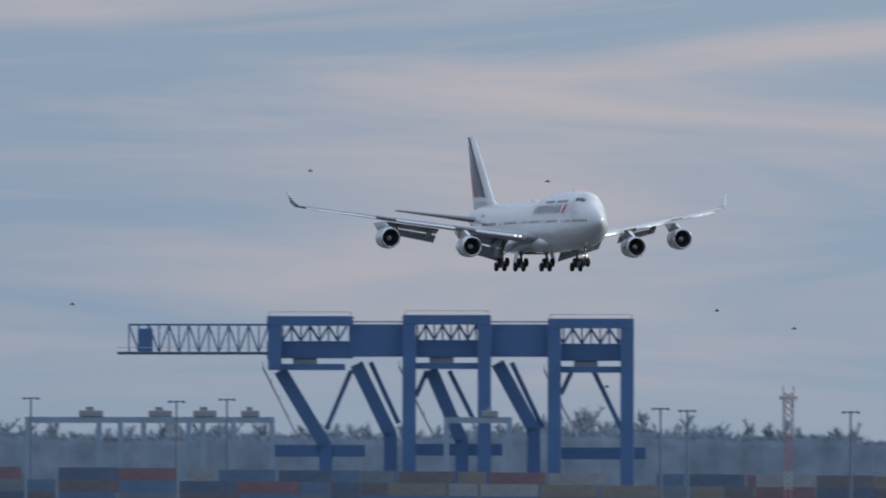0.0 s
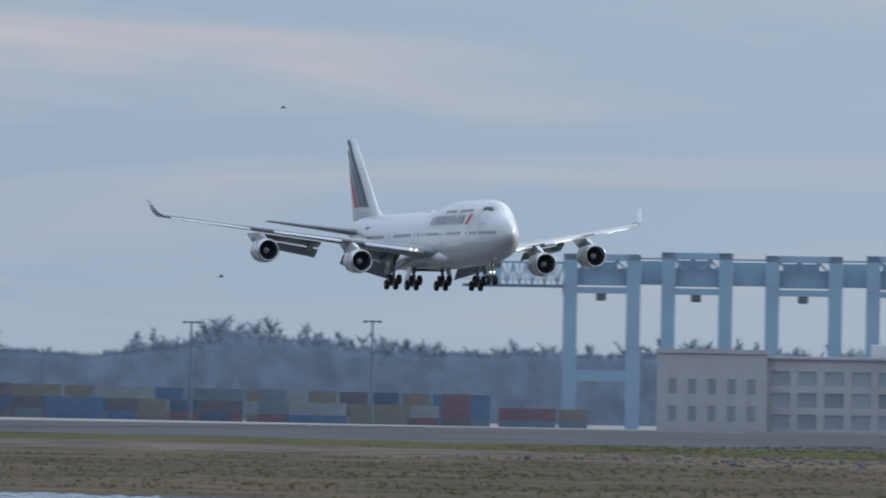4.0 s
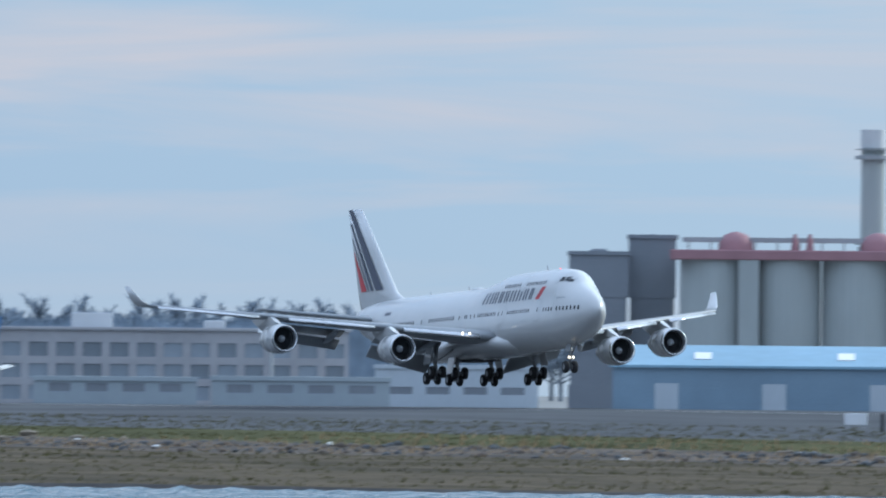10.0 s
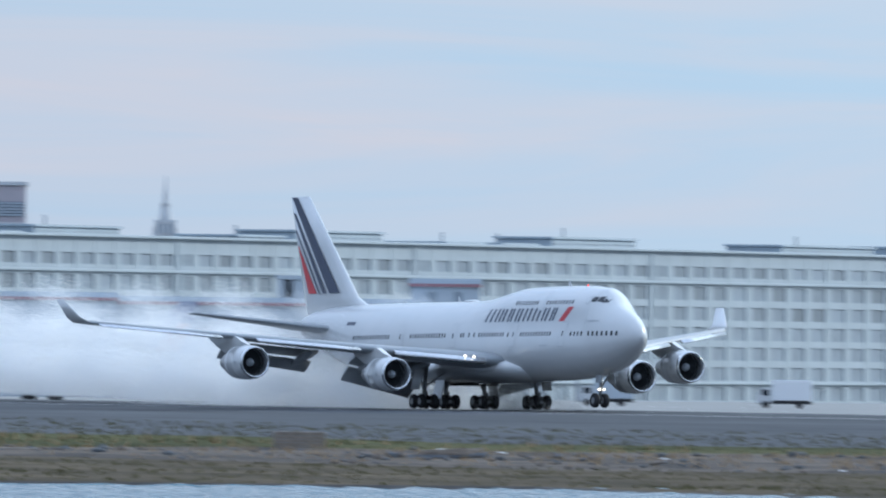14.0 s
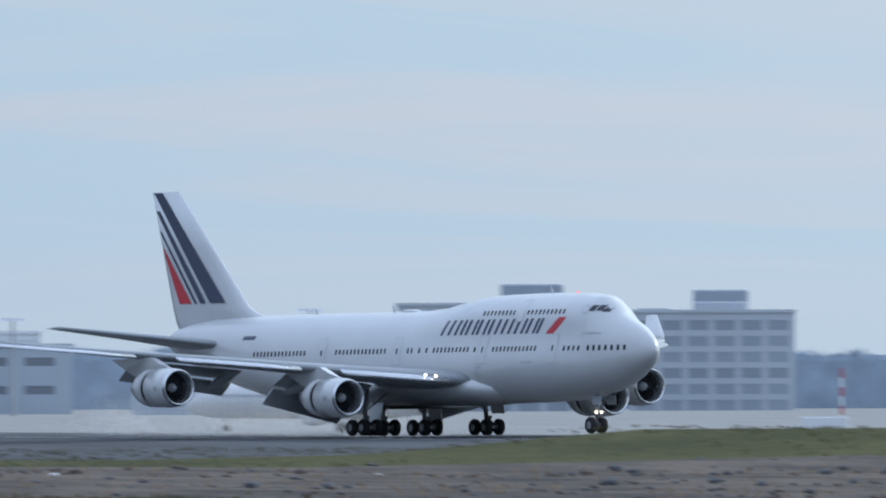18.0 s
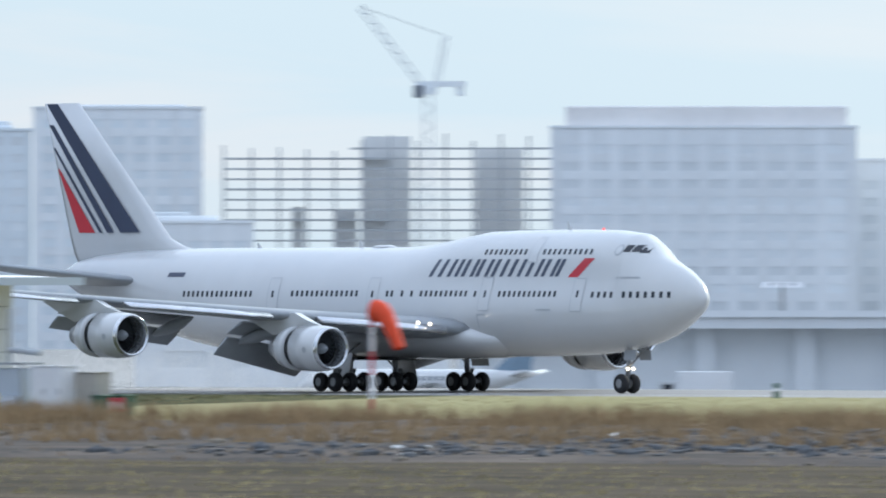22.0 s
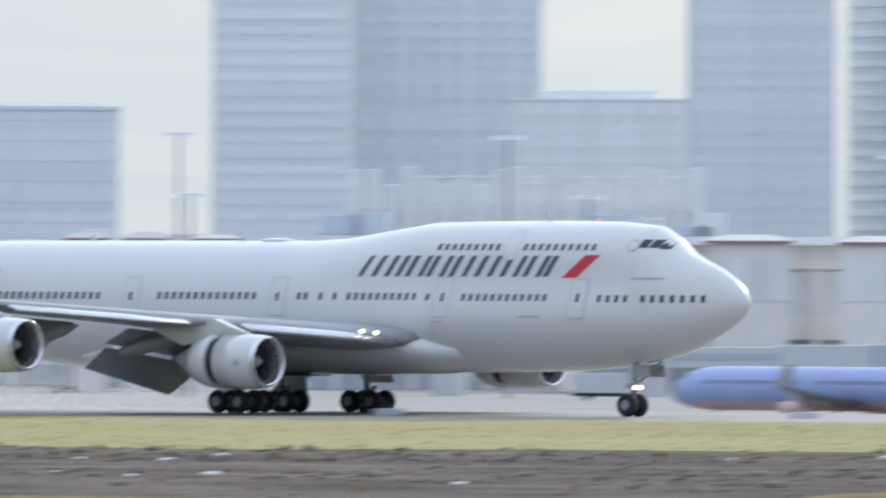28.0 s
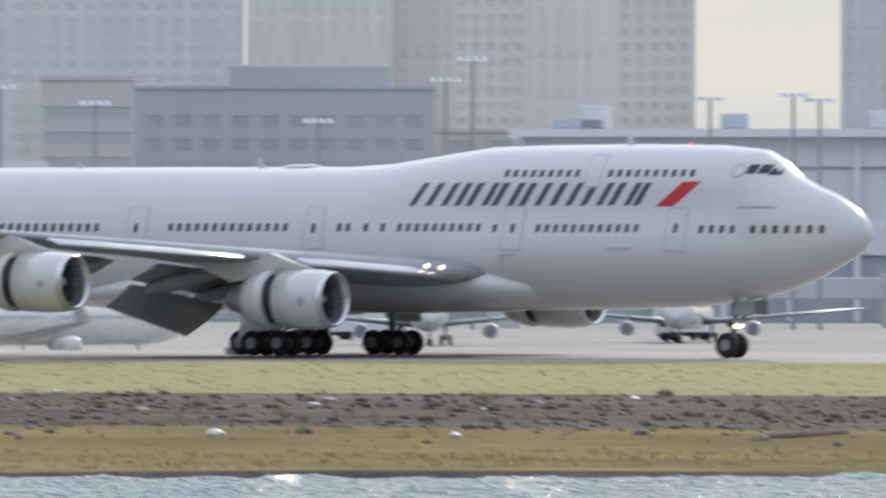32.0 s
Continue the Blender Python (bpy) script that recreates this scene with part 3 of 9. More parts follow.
for side in (-1, 1):
    rings = []
    for y in WING_YS:
        le, chord, z, th = wing_point(y)
        rings.append([(32 - le - b, side * y, z + u) for b, u in airfoil(chord * 0.86, th / 0.86)])
    wing = part("wing", loft(rings), M_GREYPAINT, airliner, "swept wing with grey upper skin", smooth=True)
    wings.append((wing, side))
    # leading edge slats, in lengths between the pylons
    for y0, y1 in ((4.6, 10.8), (13.2, 20.0), (22.4, 30.5)):
        edge = []
        for k in range(4):
            y = y0 + (y1 - y0) * k / 3
            le, chord, z, th = wing_point(y)
            edge.append(ring((32 - le + 0.3, side * y, z - 0.16), (0.95, 0, -0.3), (0.3, 0, 0.95), 0.5, th * chord * 0.2, 10))
        part("slat", loft(edge), M_METAL, wing, "extended bare metal slat", smooth=True)
    le, chord, z, th = wing_point(TIP)
    rings = []
    for s, back, out, up in ((1.0, 0.1, 0.0, 0.0), (0.80, 1.0, 0.55, 0.5), (0.42, 3.0, 1.2, 2.05)):
        rings.append([(32 - le - back - b * s, side * (TIP + out) - side * u * s, z + up + abs(u) * 0.2) for b, u in airfoil(3.6, 0.09)])
    part("winglet", loft(rings), M_WHITE, wing, "upturned white winglet", smooth=True)
    # flaps lowered behind the wing, each of two slotted panels
    for y0, y1 in ((4.2, 10.4), (13.4, 20.0)):
        for first, droop, share in ((0.80, 0.38, 0.2), (0.97, 0.62, 0.19)):
            rings = []
            for y in (y0, y1):
                le, chord, z, th = wing_point(y)
                drop = 0.25 + max(0, first - 0.8) * chord * 0.55
                rings.append([(32 - le - chord * first - b * math.cos(droop) - u * math.sin(droop), side * y,
                               z - drop - b * math.sin(droop) + u * math.cos(droop)) for b, u in airfoil(chord * share, 0.12)])
            part("flap", loft(rings), M_GREYPAINT, wing, "lowered slotted flap panel", smooth=True)
    # flap track fairings
    for y in (5.8, 9.4, 14.6, 18.8):
        le, chord, z, th = wing_point(y)
        p = Vector((32 - le - chord * 0.55, side * y, z - 0.55))
        q = Vector((32 - le - chord * 1.05, side * y, z - 1.55))
        r = [(p + (q - p) * f) for f in (0, 0.2, 0.55, 0.85, 1)]
        part("flap_track_fairing", loft([ring(c, (0, 1, 0), (0.4, 0, 1), w, w * 1.3, 10) for c, w in zip(r, (0.05, 0.3, 0.36, 0.22, 0.04))]), M_GREYPAINT, wing, smooth=True)

# belly fairing where the wing meets the body
rings = []
for st, w, lo, hi in ((17.0, 0.3, 3.1, 3.5), (18.5, 2.75, 2.5, 4.3), (21.0, 3.5, 2.22, 4.9), (26.0, 3.6, 2.12, 5.1), (36.0, 3.6, 2.12, 4.9), (42.0, 3.3, 2.2, 4.4), (46.0, 2.2, 2.5, 3.7), (48.0, 0.5, 2.8, 3.2)):
    rings.append(ring((32 - st, 0, (lo + hi) / 2), (0, 1, 0), (0, 0, 1), w, (hi - lo) / 2, 28))
part("belly_fairing", loft(rings), M_WHITE, airliner, "smooth grey-white wing root fairing", smooth=True)

bm = loft([[(-0.95 + d, 0.35, 0.0), (-1.12 + d, 0.34, 0.07), (-1.2 + d, 1.105, 0.22), (-0.95 + d, 1.13, 0.0)] for d in (0.0, -0.03)])
# blades coloured near black, which puts the inlet's shade into them
FAN_BLADE = mesh_of("fan_blade", bm, M_BLACK)

# tailplane and fin
for side in (-1, 1):
    rings = []
    for y, le, chord, z in ((0.6, 56.2, 9.6, 7.0), (5.5, 60.4, 6.2, 7.75), (11.6, 65.2, 2.7, 8.6)):
        rings.append([(32 - le - b, side * y, z + u) for b, u in airfoil(chord, 0.09)])
    part("tailplane", loft(rings), M_GREYPAINT, airliner, "grey horizontal tail", smooth=True)
FIN = ((7.7, 52.4, 14.2, 0.05), (9.2, 53.4, 14.2, 0.06), (9.55, 55.2, 12.5, 0.08), (10.1, 56.75, 11.2, 0.09), (14.5, 61.7, 7.65, 0.09), (19.2, 66.95, 3.9, 0.08))
rings = [[(32 - le - b, u, z) for b, u in airfoil(chord, th)] for z, le, chord, th in FIN]
fin = part("fin", loft(rings), M_WHITE, airliner, "white vertical fin", smooth=True)


def fin_y(st, z):
    zs = [f[0] for f in FIN]
    le, chord, th = (lerp(z, zs, [f[k] for f in FIN]) for k in (1, 2, 3))
    c = min(0.999, max(0.002, (st - le) / chord))
    return 5 * th * chord * 1.1 * (0.2969 * math.sqrt(c) - 0.126 * c - 0.3516 * c * c + 0.2843 * c ** 3 - 0.1036 * c ** 4)


def skin(fn, us, vs, bm=None):
    """A small sheet through fn(u, v)."""
    bm = bm or bmesh.new()
    rows = [[bm.verts.new(fn(u, v)) for v in vs] for u in us]
    for a, b in zip(rows, rows[1:]):
        for k in range(len(vs) - 1):
            bm.faces.new((a[k], b[k], b[k + 1], a[k + 1]))
    return bm


STEPS = [k / 12 for k in range(13)]


def fin_stripe(name, low, top, mat, label):
    """A stripe between two slanted edges, given as (front, back) stations at the foot and at the head."""
    (f0, b0, z0), (f1, b1, z1) = low, top
    for side in (-1, 1):
        def at(u, v):
            z = z0 + (z1 - z0) * u
            st = (f0 + (f1 - f0) * u) * (1 - v) + (b0 + (b1 - b0) * u) * v
            return (32 - st, side * (fin_y(st, z) + 0.012), z)
        part(name, skin(at, STEPS, (0, 0.25, 0.5, 0.75, 1)), mat, fin, label, smooth=True)


fin_stripe("stripe", (59.57, 61.75, 10.5), (69.2, 70.6, 19.16), M_NAVY, "broad navy stripe")
fin_stripe("stripe", (62.5, 63.3, 10.5), (69.75, 70.35, 17.75), M_NAVY, "narrow navy stripe")
fin_stripe("stripe", (63.9, 64.25, 10.5), (69.6, 69.9, 16.2), M_NAVY, "thin navy stripe")
fin_stripe("stripe", (64.8, 66.8, 10.5), (69.15, 69.35, 14.8), M_RED, "red wedge stripe")


# ---- livery and openings on the visible side of the body ----
def body_patch(name, st0, st1, z0, z1, mat, lean=0.0, lift=0.014, label="", parent=None, n=4):
    """A painted area; stations at its foot, moved forward by lean at its head."""
    def at(u, v):
        z = z0 + (z1 - z0) * v
        st = st0 + (st1 - st0) * u - lean * v
        return (32 - st, -(side_y(st, z) + lift), z)
    return part(name, skin(at, [k / n for k in range(n + 1)], [k / 5 for k in range(6)]), mat, parent or airliner, label, smooth=True)


# the airline's title as a run of plain slanted bars and a red slash
TITLE = (1.55, 0.45, 1.3, 1.2, 1.3, 1.5, 1.5, 1.3, 1.15)
for k, w in enumerate(TITLE):
    start = 25.45 - sum(TITLE[:k]) - 0.31 * k
    bars = ((0.0, 0.36), (w - 0.62, w - 0.24)) if w > 1 else ((0.0, 0.36),)
    for a, b in bars:
        body_patch("title_bar", start - a, start - b, 7.5, 8.63, M_TITLE, lean=0.66, label="slanted slate title bar")
body_patch("title_slash", 11.0, 10.0, 7.45, 8.68, M_RED, lean=1.45, label="slanted red title slash")
body_patch("registration_bar", 53.8, 51.9, 7.52, 7.82, M_NAVY, lean=0.1, label="small dark registration bar")
body_patch("name_bar", 6.4, 4.4, 7.36, 7.48, M_GREYLINE, label="small grey lettering bar")
body_patch("notice_bar", 13.6, 12.1, 5.3, 5.4, M_GREYLINE, label="small grey lettering bar")


def roundel(name, st, z, r, mat, parent, lift=0.015):
    bm = bmesh.new()
    mid = bm.verts.new((32 - st, -(side_y(st, z) + lift), z))
    rim = [bm.verts.new((32 - st - r * math.cos(a), -(side_y(st + r * math.cos(a), z + r * math.sin(a)) + lift), z + r * math.sin(a))) for a in [math.pi * k / 8 for k in range(16)]]
    for k in range(16):
        bm.faces.new((mid, rim[k], rim[(k + 1) % 16]))
    return part(name, bm, mat, parent)


roundel("emblem", 6.7, 9.2, 0.36, M_GREYLINE, airliner)
roundel("emblem", 6.7, 9.2, 0.27, M_WHITE, airliner, 0.02)

window_mesh = mesh_of("cabin_window", box(-0.125, 0.125, -0.012, 0.012, -0.2, 0.2, bevel=0.01), M_GLASS)


def cabin_window(st, z):
    ob = new("cabin_window", window_mesh)
    ob.parent = airliner
    y0, y1 = side_y(st, z - 0.15), side_y(st, z + 0.15)
    yaw = math.atan2(side_y(st + 0.3, z) - side_y(st - 0.3, z), 0.6)
    ob.matrix_basis = Matrix.LocRotScale((32 - st, -(side_y(st, z) + 0.004), z), Euler((math.atan2(y1 - y0, 0.3), 0, yaw)), None)


def window_row(st0, st1, count, z):
    for k in range(count):
        cabin_window(st0 + (st1 - st0) * k / max(1, count - 1), z)


for st0, st1, count, z in ((8.24, 2.1, 12, 6.33), (17.66, 11.93, 12, 6.38), (20.21, 20.21, 1, 6.38), (25.82, 21.19, 10, 6.41), (26.81, 26.81, 1, 6.41), (27.8, 27.8, 1, 6.41),
                           (29.36, 28.86, 2, 6.41), (39.5, 32.6, 14, 6.42), (51.4, 44.0, 15, 6.4), (19.95, 15.8, 9, 9.1), (13.85, 9.15, 10, 9.1)):
    window_row(st0, st1, count, z)

for st0, st1, z0, z1 in ((10.18, 9.14, 5.28, 7.35), (19.65, 18.6, 5.33, 7.41), (31.41, 30.35, 5.38, 7.41), (42.1, 41.0, 5.4, 7.42), (15.25, 14.4, 8.45, 10.0)):
    door = body_patch("cabin_door", st0, st1, z0, z1, M_WHITE, lift=0.02, label="white cabin door with grey outline", n=2)
    for a, b, c, d in ((st0 + 0.05, st0, z0, z1), (st1, st1 - 0.05, z0, z1), (st0, st1, z1, z1 + 0.05), (st0, st1, z0 - 0.06, z0)):
        body_patch("door_seam", a, b, c, d, M_GREYLINE, lift=0.018, parent=door, n=1)
    if z0 < 6:
        body_patch("door_pane", st0 - 0.4, st0 - 0.62, 6.16, 6.6, M_GLASS, lift=0.03, parent=door, n=1)
body_patch("hatch_seam", 19.75, 19.67, 4.15, 5.05, M_GREYLINE, label="dark hatch seam", n=1)
body_patch("hatch_seam", 19.75, 18.9, 5.0, 5.08, M_GREYLINE, label="dark hatch seam", n=1)
for st0, st1, z0, z1, lean in ((6.3, 5.85, 9.08, 9.52, 0.1), (5.77, 5.3, 9.08, 9.52, 0.12), (5.22, 4.72, 9.0, 9.36, -0.12)):
    body_patch("cockpit_window", st0, st1, z0, z1, M_GLASS, lean=lean, lift=0.02, label="dark cockpit pane", n=2)

# aerials, beacon and drain mast
for st, h in ((14.0, 0.5), (36.0, 0.45), (47.0, 0.3)):
    z = lerp(st, [s[0] for s in STATIONS], [s[3] for s in STATIONS])
    part("aerial", loft([[(32 - st + a, b, z - 0.05) for a, b in ((0.25, 0), (0, 0.04), (-0.3, 0), (0, -0.04))], [(32 - st + a - 0.25, b, z + h) for a, b in ((0.08, 0), (0, 0.02), (-0.1, 0), (0, -0.02))]]), M_WHITE, airliner)
part("antenna_fairing", loft([ring((32 - st, 0, 9.43), (0, 1, 0), (0, 0, 1), w, h, 12) for st, w, h in ((32.2, 0.05, 0.02), (33.0, 0.5, 0.16), (34.2, 0.5, 0.16), (35.0, 0.05, 0.02))]), M_WHITE, airliner, smooth=True)
part("beacon", spin(((0, 0.08), (0.1, 0.08), (0.15, 0.03)), axis=(0, 0, 1), n=10), M_BEACON, airliner, "glowing red beacon", at=pose(32 - 10.6, 0, 10.48))

# landing lights in the wing roots
for side in (-1, 1):
    for y in (5.55, 6.15):
        le, chord, z, th = wing_point(y)
        part("landing_light", spin(((-0.1, 0.1), (0.05, 0.1), (0.09, 0.05)), n=12, caps=True), M_LAMP, airliner, "glowing landing light", at=pose(32 - le + 0.95, side * y, z + 0.02))

# engines: fixed fan cowl, sliding reverser sleeve behind it
ENGINES = ((11.9, 23.95, 2.98, 2.86), (21.2, 33.1, 4.28, 3.72))
engines_hung = []
for side in (-1, 1):
    for y, st, z, sunk in ENGINES:
        engine = thing("engine", pose(32 - st, side * y, z), "white turbofan engine under the wing", "")
        engine.parent = airliner
        engines_hung.append((engine, 32 - st, side * y, z, sunk))
        part("fan_cowl", spin(((-0.12, 1.40), (-0.5, 1.46), (-1.3, 1.51), (-2.75, 1.47), (-2.75, 1.3)), n=36), M_WHITE, engine, smooth=True)
        part("inlet_lip", spin(((-1.0, 1.13), (0.0, 1.16), (0.14, 1.25), (0.15, 1.31), (0.05, 1.37), (-0.13, 1.405)), n=36), M_METAL, engine, "polished metal inlet lip", smooth=True)
        part("inner_barrel", spin(((-0.2, 1.15), (-1.1, 1.14))), M_STEEL, engine, smooth=True)
        for k in range(24):
            pick_blade = new("fan_blade", FAN_BLADE)
            pick_blade.parent = engine
            pick_blade.matrix_basis = Matrix.Rotation(2 * math.pi * k / 24, 4, "X")
        part("fan_back", spin(((-1.25, 1.14), (-1.25, 0.02))), M_DARK, engine)
        part("spinner", spin(((-1.1, 0.38), (-0.8, 0.3), (-0.5, 0.14), (-0.42, 0.01))), M_GREYPAINT, engine, smooth=True)
        part("reverser_gap", spin(((-2.6, 1.28), (-3.7, 1.15))), M_DARK, engine, "dark reverser opening", smooth=True)
        sleeve = part("reverser_sleeve", spin(((-2.77, 1.25), (-2.77, 1.465), (-3.3, 1.41), (-3.8, 1.28), (-4.2, 1.12), (-4.2, 1.06)), n=36), M_WHITE, engine, "white sliding reverser sleeve", smooth=True)
        reverser_sleeves.append(sleeve)
        part("core_cowl", spin(((-3.6, 1.0), (-5.0, 0.85), (-5.9, 0.6), (-5.92, 0.3), (-6.6, 0.03))), M_STEEL, engine, "bare metal core nozzle", smooth=True)
        part("cowl_emblem", loft([ring((-0.95, -1.508, 0.12), (1, 0, 0), (0, 0, 1), r, r, 14) for r in (0.2, 0.02)], caps=False), M_GREYLINE, engine, at=pose(0, 0, 0, 8))
        part("pylon", loft([[(-0.9, s * 0.05, 1.44) for s in (-1, 1)] + [(-6.0, s * 0.12, 0.85) for s in (1, -1)],
                            [(-2.2, s * 0.24, 1.8) for s in (-1, 1)] + [(-7.5, s * 0.2, 1.45) for s in (1, -1)],
                            [(-3.6, s * 0.26, 2.3) for s in (-1, 1)] + [(-9.5, s * 0.1, 2.2) for s in (1, -1)]]), M_WHITE, engine, "white engine pylon")

# ---- landing gear ----
TYRE = ((-0.24, 0.30), (-0.25, 0.46), (-0.21, 0.57), (-0.10, 0.625), (0.10, 0.625), (0.21, 0.57), (0.25, 0.46), (0.24, 0.30))
tyre_mesh = mesh_of("tyre", spin(TYRE, axis=(0, 1, 0), n=24), M_RUBBER, True)
hub_mesh = mesh_of("hub", spin(((-0.2, 0.02), (-0.2, 0.2), (-0.23, 0.31), (0.23, 0.31), (0.2, 0.2), (0.2, 0.02)), axis=(0, 1, 0), n=18), M_STEEL, True)


def wheel(x, y, z, parent):
    for name, data in (("tyre", tyre_mesh), ("hub", hub_mesh)):
        ob = new(name, data)
        ob.parent = parent
        ob.matrix_basis = Matrix.Translation((x, y, z))


for st, y, leg_top in ((31.8, -5.5, 3.9), (34.9, -1.9, 2.6), (34.9, 1.9, 2.6), (31.8, 5.5, 3.9)):
    truck = part("wheel_truck", box(-0.95, 0.95, -0.14, 0.14, -0.14, 0.14, bevel=0.04), M_STEEL, airliner, "steel truck beam with four black wheels", at=pose(32 - st, y, 0.64))
    trucks.append((truck, 32 - st, y))
    for dx in (-0.78, 0.78):
        part("axle", rod((dx, -0.8, 0), (dx, 0.8, 0), 0.09), M_STEEL, truck)
        for dy in (-0.58, 0.58):
            wheel(dx, dy, 0, truck)
    part("gear_leg", rod((32 - st, y, 0.64), (32 - st, y * 0.96, leg_top), 0.16, 0.22, 12), M_STEEL, airliner, "steel landing gear leg", smooth=True)
    part("gear_piston", rod((32 - st, y, 0.6), (32 - st, y * 0.98, 1.7), 0.11, n=12), M_METAL, airliner, smooth=True)
    part("drag_brace", rod((32 - st, y, 1.5), (32 - st - 1.6, y, leg_top), 0.08), M_STEEL, airliner)
    part("side_brace", rod((32 - st, y, 1.8), (32 - st, y * 0.45, leg_top), 0.07), M_STEEL, airliner)
    part("torque_link", beam((32 - st + 0.15, y, 0.9), (32 - st + 0.5, y, 1.5), 0.3, 0.08), M_STEEL, airliner)
    part("gear_door", box(-0.9, 0.9, -0.04, 0.04, -0.9, 0.9, bevel=0.02), M_WHITE, airliner, "open white gear door", at=pose(32 - st + 0.2, y + (0.75 if y > 0 else -0.75), 2.55 if abs(y) > 3 else 1.75, 12 if y > 0 else -12))
# solid dark sheet under the belly in place of the open bay's shade
part("gear_bay_panel", box(-2.6, 2.6, -1.4, 1.4, -0.05, 0.05), M_DARK, airliner, "dark panel standing for the shaded gear bay", at=pose(32 - 33.5, 0, 2.1))
part("nose_leg", rod((32 - 8.2, 0, 0.5), (32 - 7.9, 0, 3.0), 0.13, 0.19, 12), M_STEEL, airliner, "steel nose gear leg", smooth=True)
part("nose_brace", rod((32 - 8.1, 0, 1.6), (32 - 6.2, 0, 2.95), 0.08), M_STEEL, airliner)
part("nose_axle", rod((32 - 8.2, -0.55, 0.6), (32 - 8.2, 0.55, 0.6), 0.09), M_STEEL, airliner)
for dy in (-0.46, 0.46):
    nose_wheel = thing("nose_wheel", pose(32 - 8.2, dy, 0.6), "", "")
    nose_wheel.parent = airliner
    wheel(0, 0, 0, nose_wheel)
    part("nose_gear_door", box(-0.6, 0.6, -0.03, 0.03, -0.34, 0.34, bevel=0.015), M_GREYPAINT, airliner, "open grey nose gear door", at=pose(32 - 7.1, dy * 1.35, 2.45, 6 if dy > 0 else -6))
    part("taxi_light", spin(((-0.05, 0.1), (0.06, 0.1), (0.1, 0.04)), n=10, caps=True), M_LAMP, airliner, "glowing taxi light", at=pose(32 - 7.85, dy * 0.5, 1.55))


# ---- placing things on the far side ----
def base_z(x, y):
    """Height of the ground sheet anywhere."""
    if y <= RUNWAY_Y + 240:
        return ground_z(x, y)
    r = runway_z(x)
    low = lerp(x, (-3000, -2300), (-4.0, 0.0))
    d = lerp(x, (-1700, -1300), (0, 1))
    return lerp(y, (RUNWAY_Y + 240, 1400), (-0.9 - 2.6 * d + r, -0.9 - 4.8 * d + r + low))


def facing(bearing, distance, turn=0.0):
    """Pose on the ground at a bearing, its x to the right and y away from the inlet."""
    p = on_bearing(bearing, distance)
    return pose(p.x, p.y, base_z(p.x, p.y), 0, 0, -bearing + turn)


def span(b0, b1, distance):
    return distance * radians(b1 - b0)


def rise(elevation, m, distance):
    """Height over a thing's foot of what is seen at that elevation."""
    return high(elevation, distance) - m.translation.z


def pick(objs_mesh, name, parent, m):
    ob = new(name, objs_mesh)
    ob.parent = parent
    ob.matrix_basis = m
    return ob


def block(name, b0, b1, distance, top, label, wall=None, glass=None, floor=3.8, bay=0.0, depth=30.0, steps=(), first=0.0, band=0.55, category="building", turn=0.0, pier=0.35):
    """A far building: a wall body, recessed ribbon or punched windows on the visible face, stepped roof volumes."""
    wall, glass = wall or M_CONC, glass or M_CURTAIN_DARK
    mid = (b0 + b1) / 2
    m = facing(mid, distance, turn)
    w = span(b0, b1, distance)
    h = rise(top, m, distance)
    ob = thing(name, m, label, category)
    floors = max(1, int((h - first - 0.6) / floor))
    # window strips sit in the plane of the face; spandrels and piers stand proud of them
    part("core", box(-w / 2 + 0.3, w / 2 - 0.3, 0.35, depth, -2, h - 0.2), wall, ob)
    part("plinth", box(-w / 2, w / 2, 0, 0.9, -2, first + floor * (1 - band)), wall, ob)
    part("parapet", box(-w / 2, w / 2, 0, 0.9, first + floors * floor, h), wall, ob)
    spandrel = mesh_of("spandrel", box(-w / 2, w / 2, 0, 0.9, 0, floor * (1 - band)), wall)
    for k in range(1, floors):
        pick(spandrel, "spandrel", ob, pose(0, 0, first + k * floor))
    if bay:
        n = max(2, int(round(w / bay)))
        pw = bay * pier
        upright = mesh_of("pier", box(-pw / 2, pw / 2, -0.05, 0.8, -2, h - 0.1), wall)
        for k in range(n + 1):
            pick(upright, "pier", ob, pose(-w / 2 + pw / 2 + (w - pw) * k / n, 0, 0))
    strip_mesh = mesh_of("window", box(-w / 2 + 0.4, w / 2 - 0.4, 0.1, 0.5, 0, floor * band + 0.3), glass)
    for k in range(floors):
        pick(strip_mesh, "window", ob, pose(0, 0, first + k * floor + floor * (1 - band) - 0.1))
    part("roof_edge", box(-w / 2 - 0.25, w / 2 + 0.25, -0.3, depth + 0.3, h, h + 0.6), wall, ob)
    for k, (s0, s1, se, smat) in enumerate(steps):
        x0, x1 = span(mid, s0, distance), span(mid, s1, distance)
        top_z = rise(se, m, distance)
        part("roof_volume", box(x0, x1, 2.0 + 1.1 * k, depth * 0.8 - 1.3 * k, h - 0.5, top_z, bevel=0.3), smat, ob)
    return ob


pane_meshes = {}


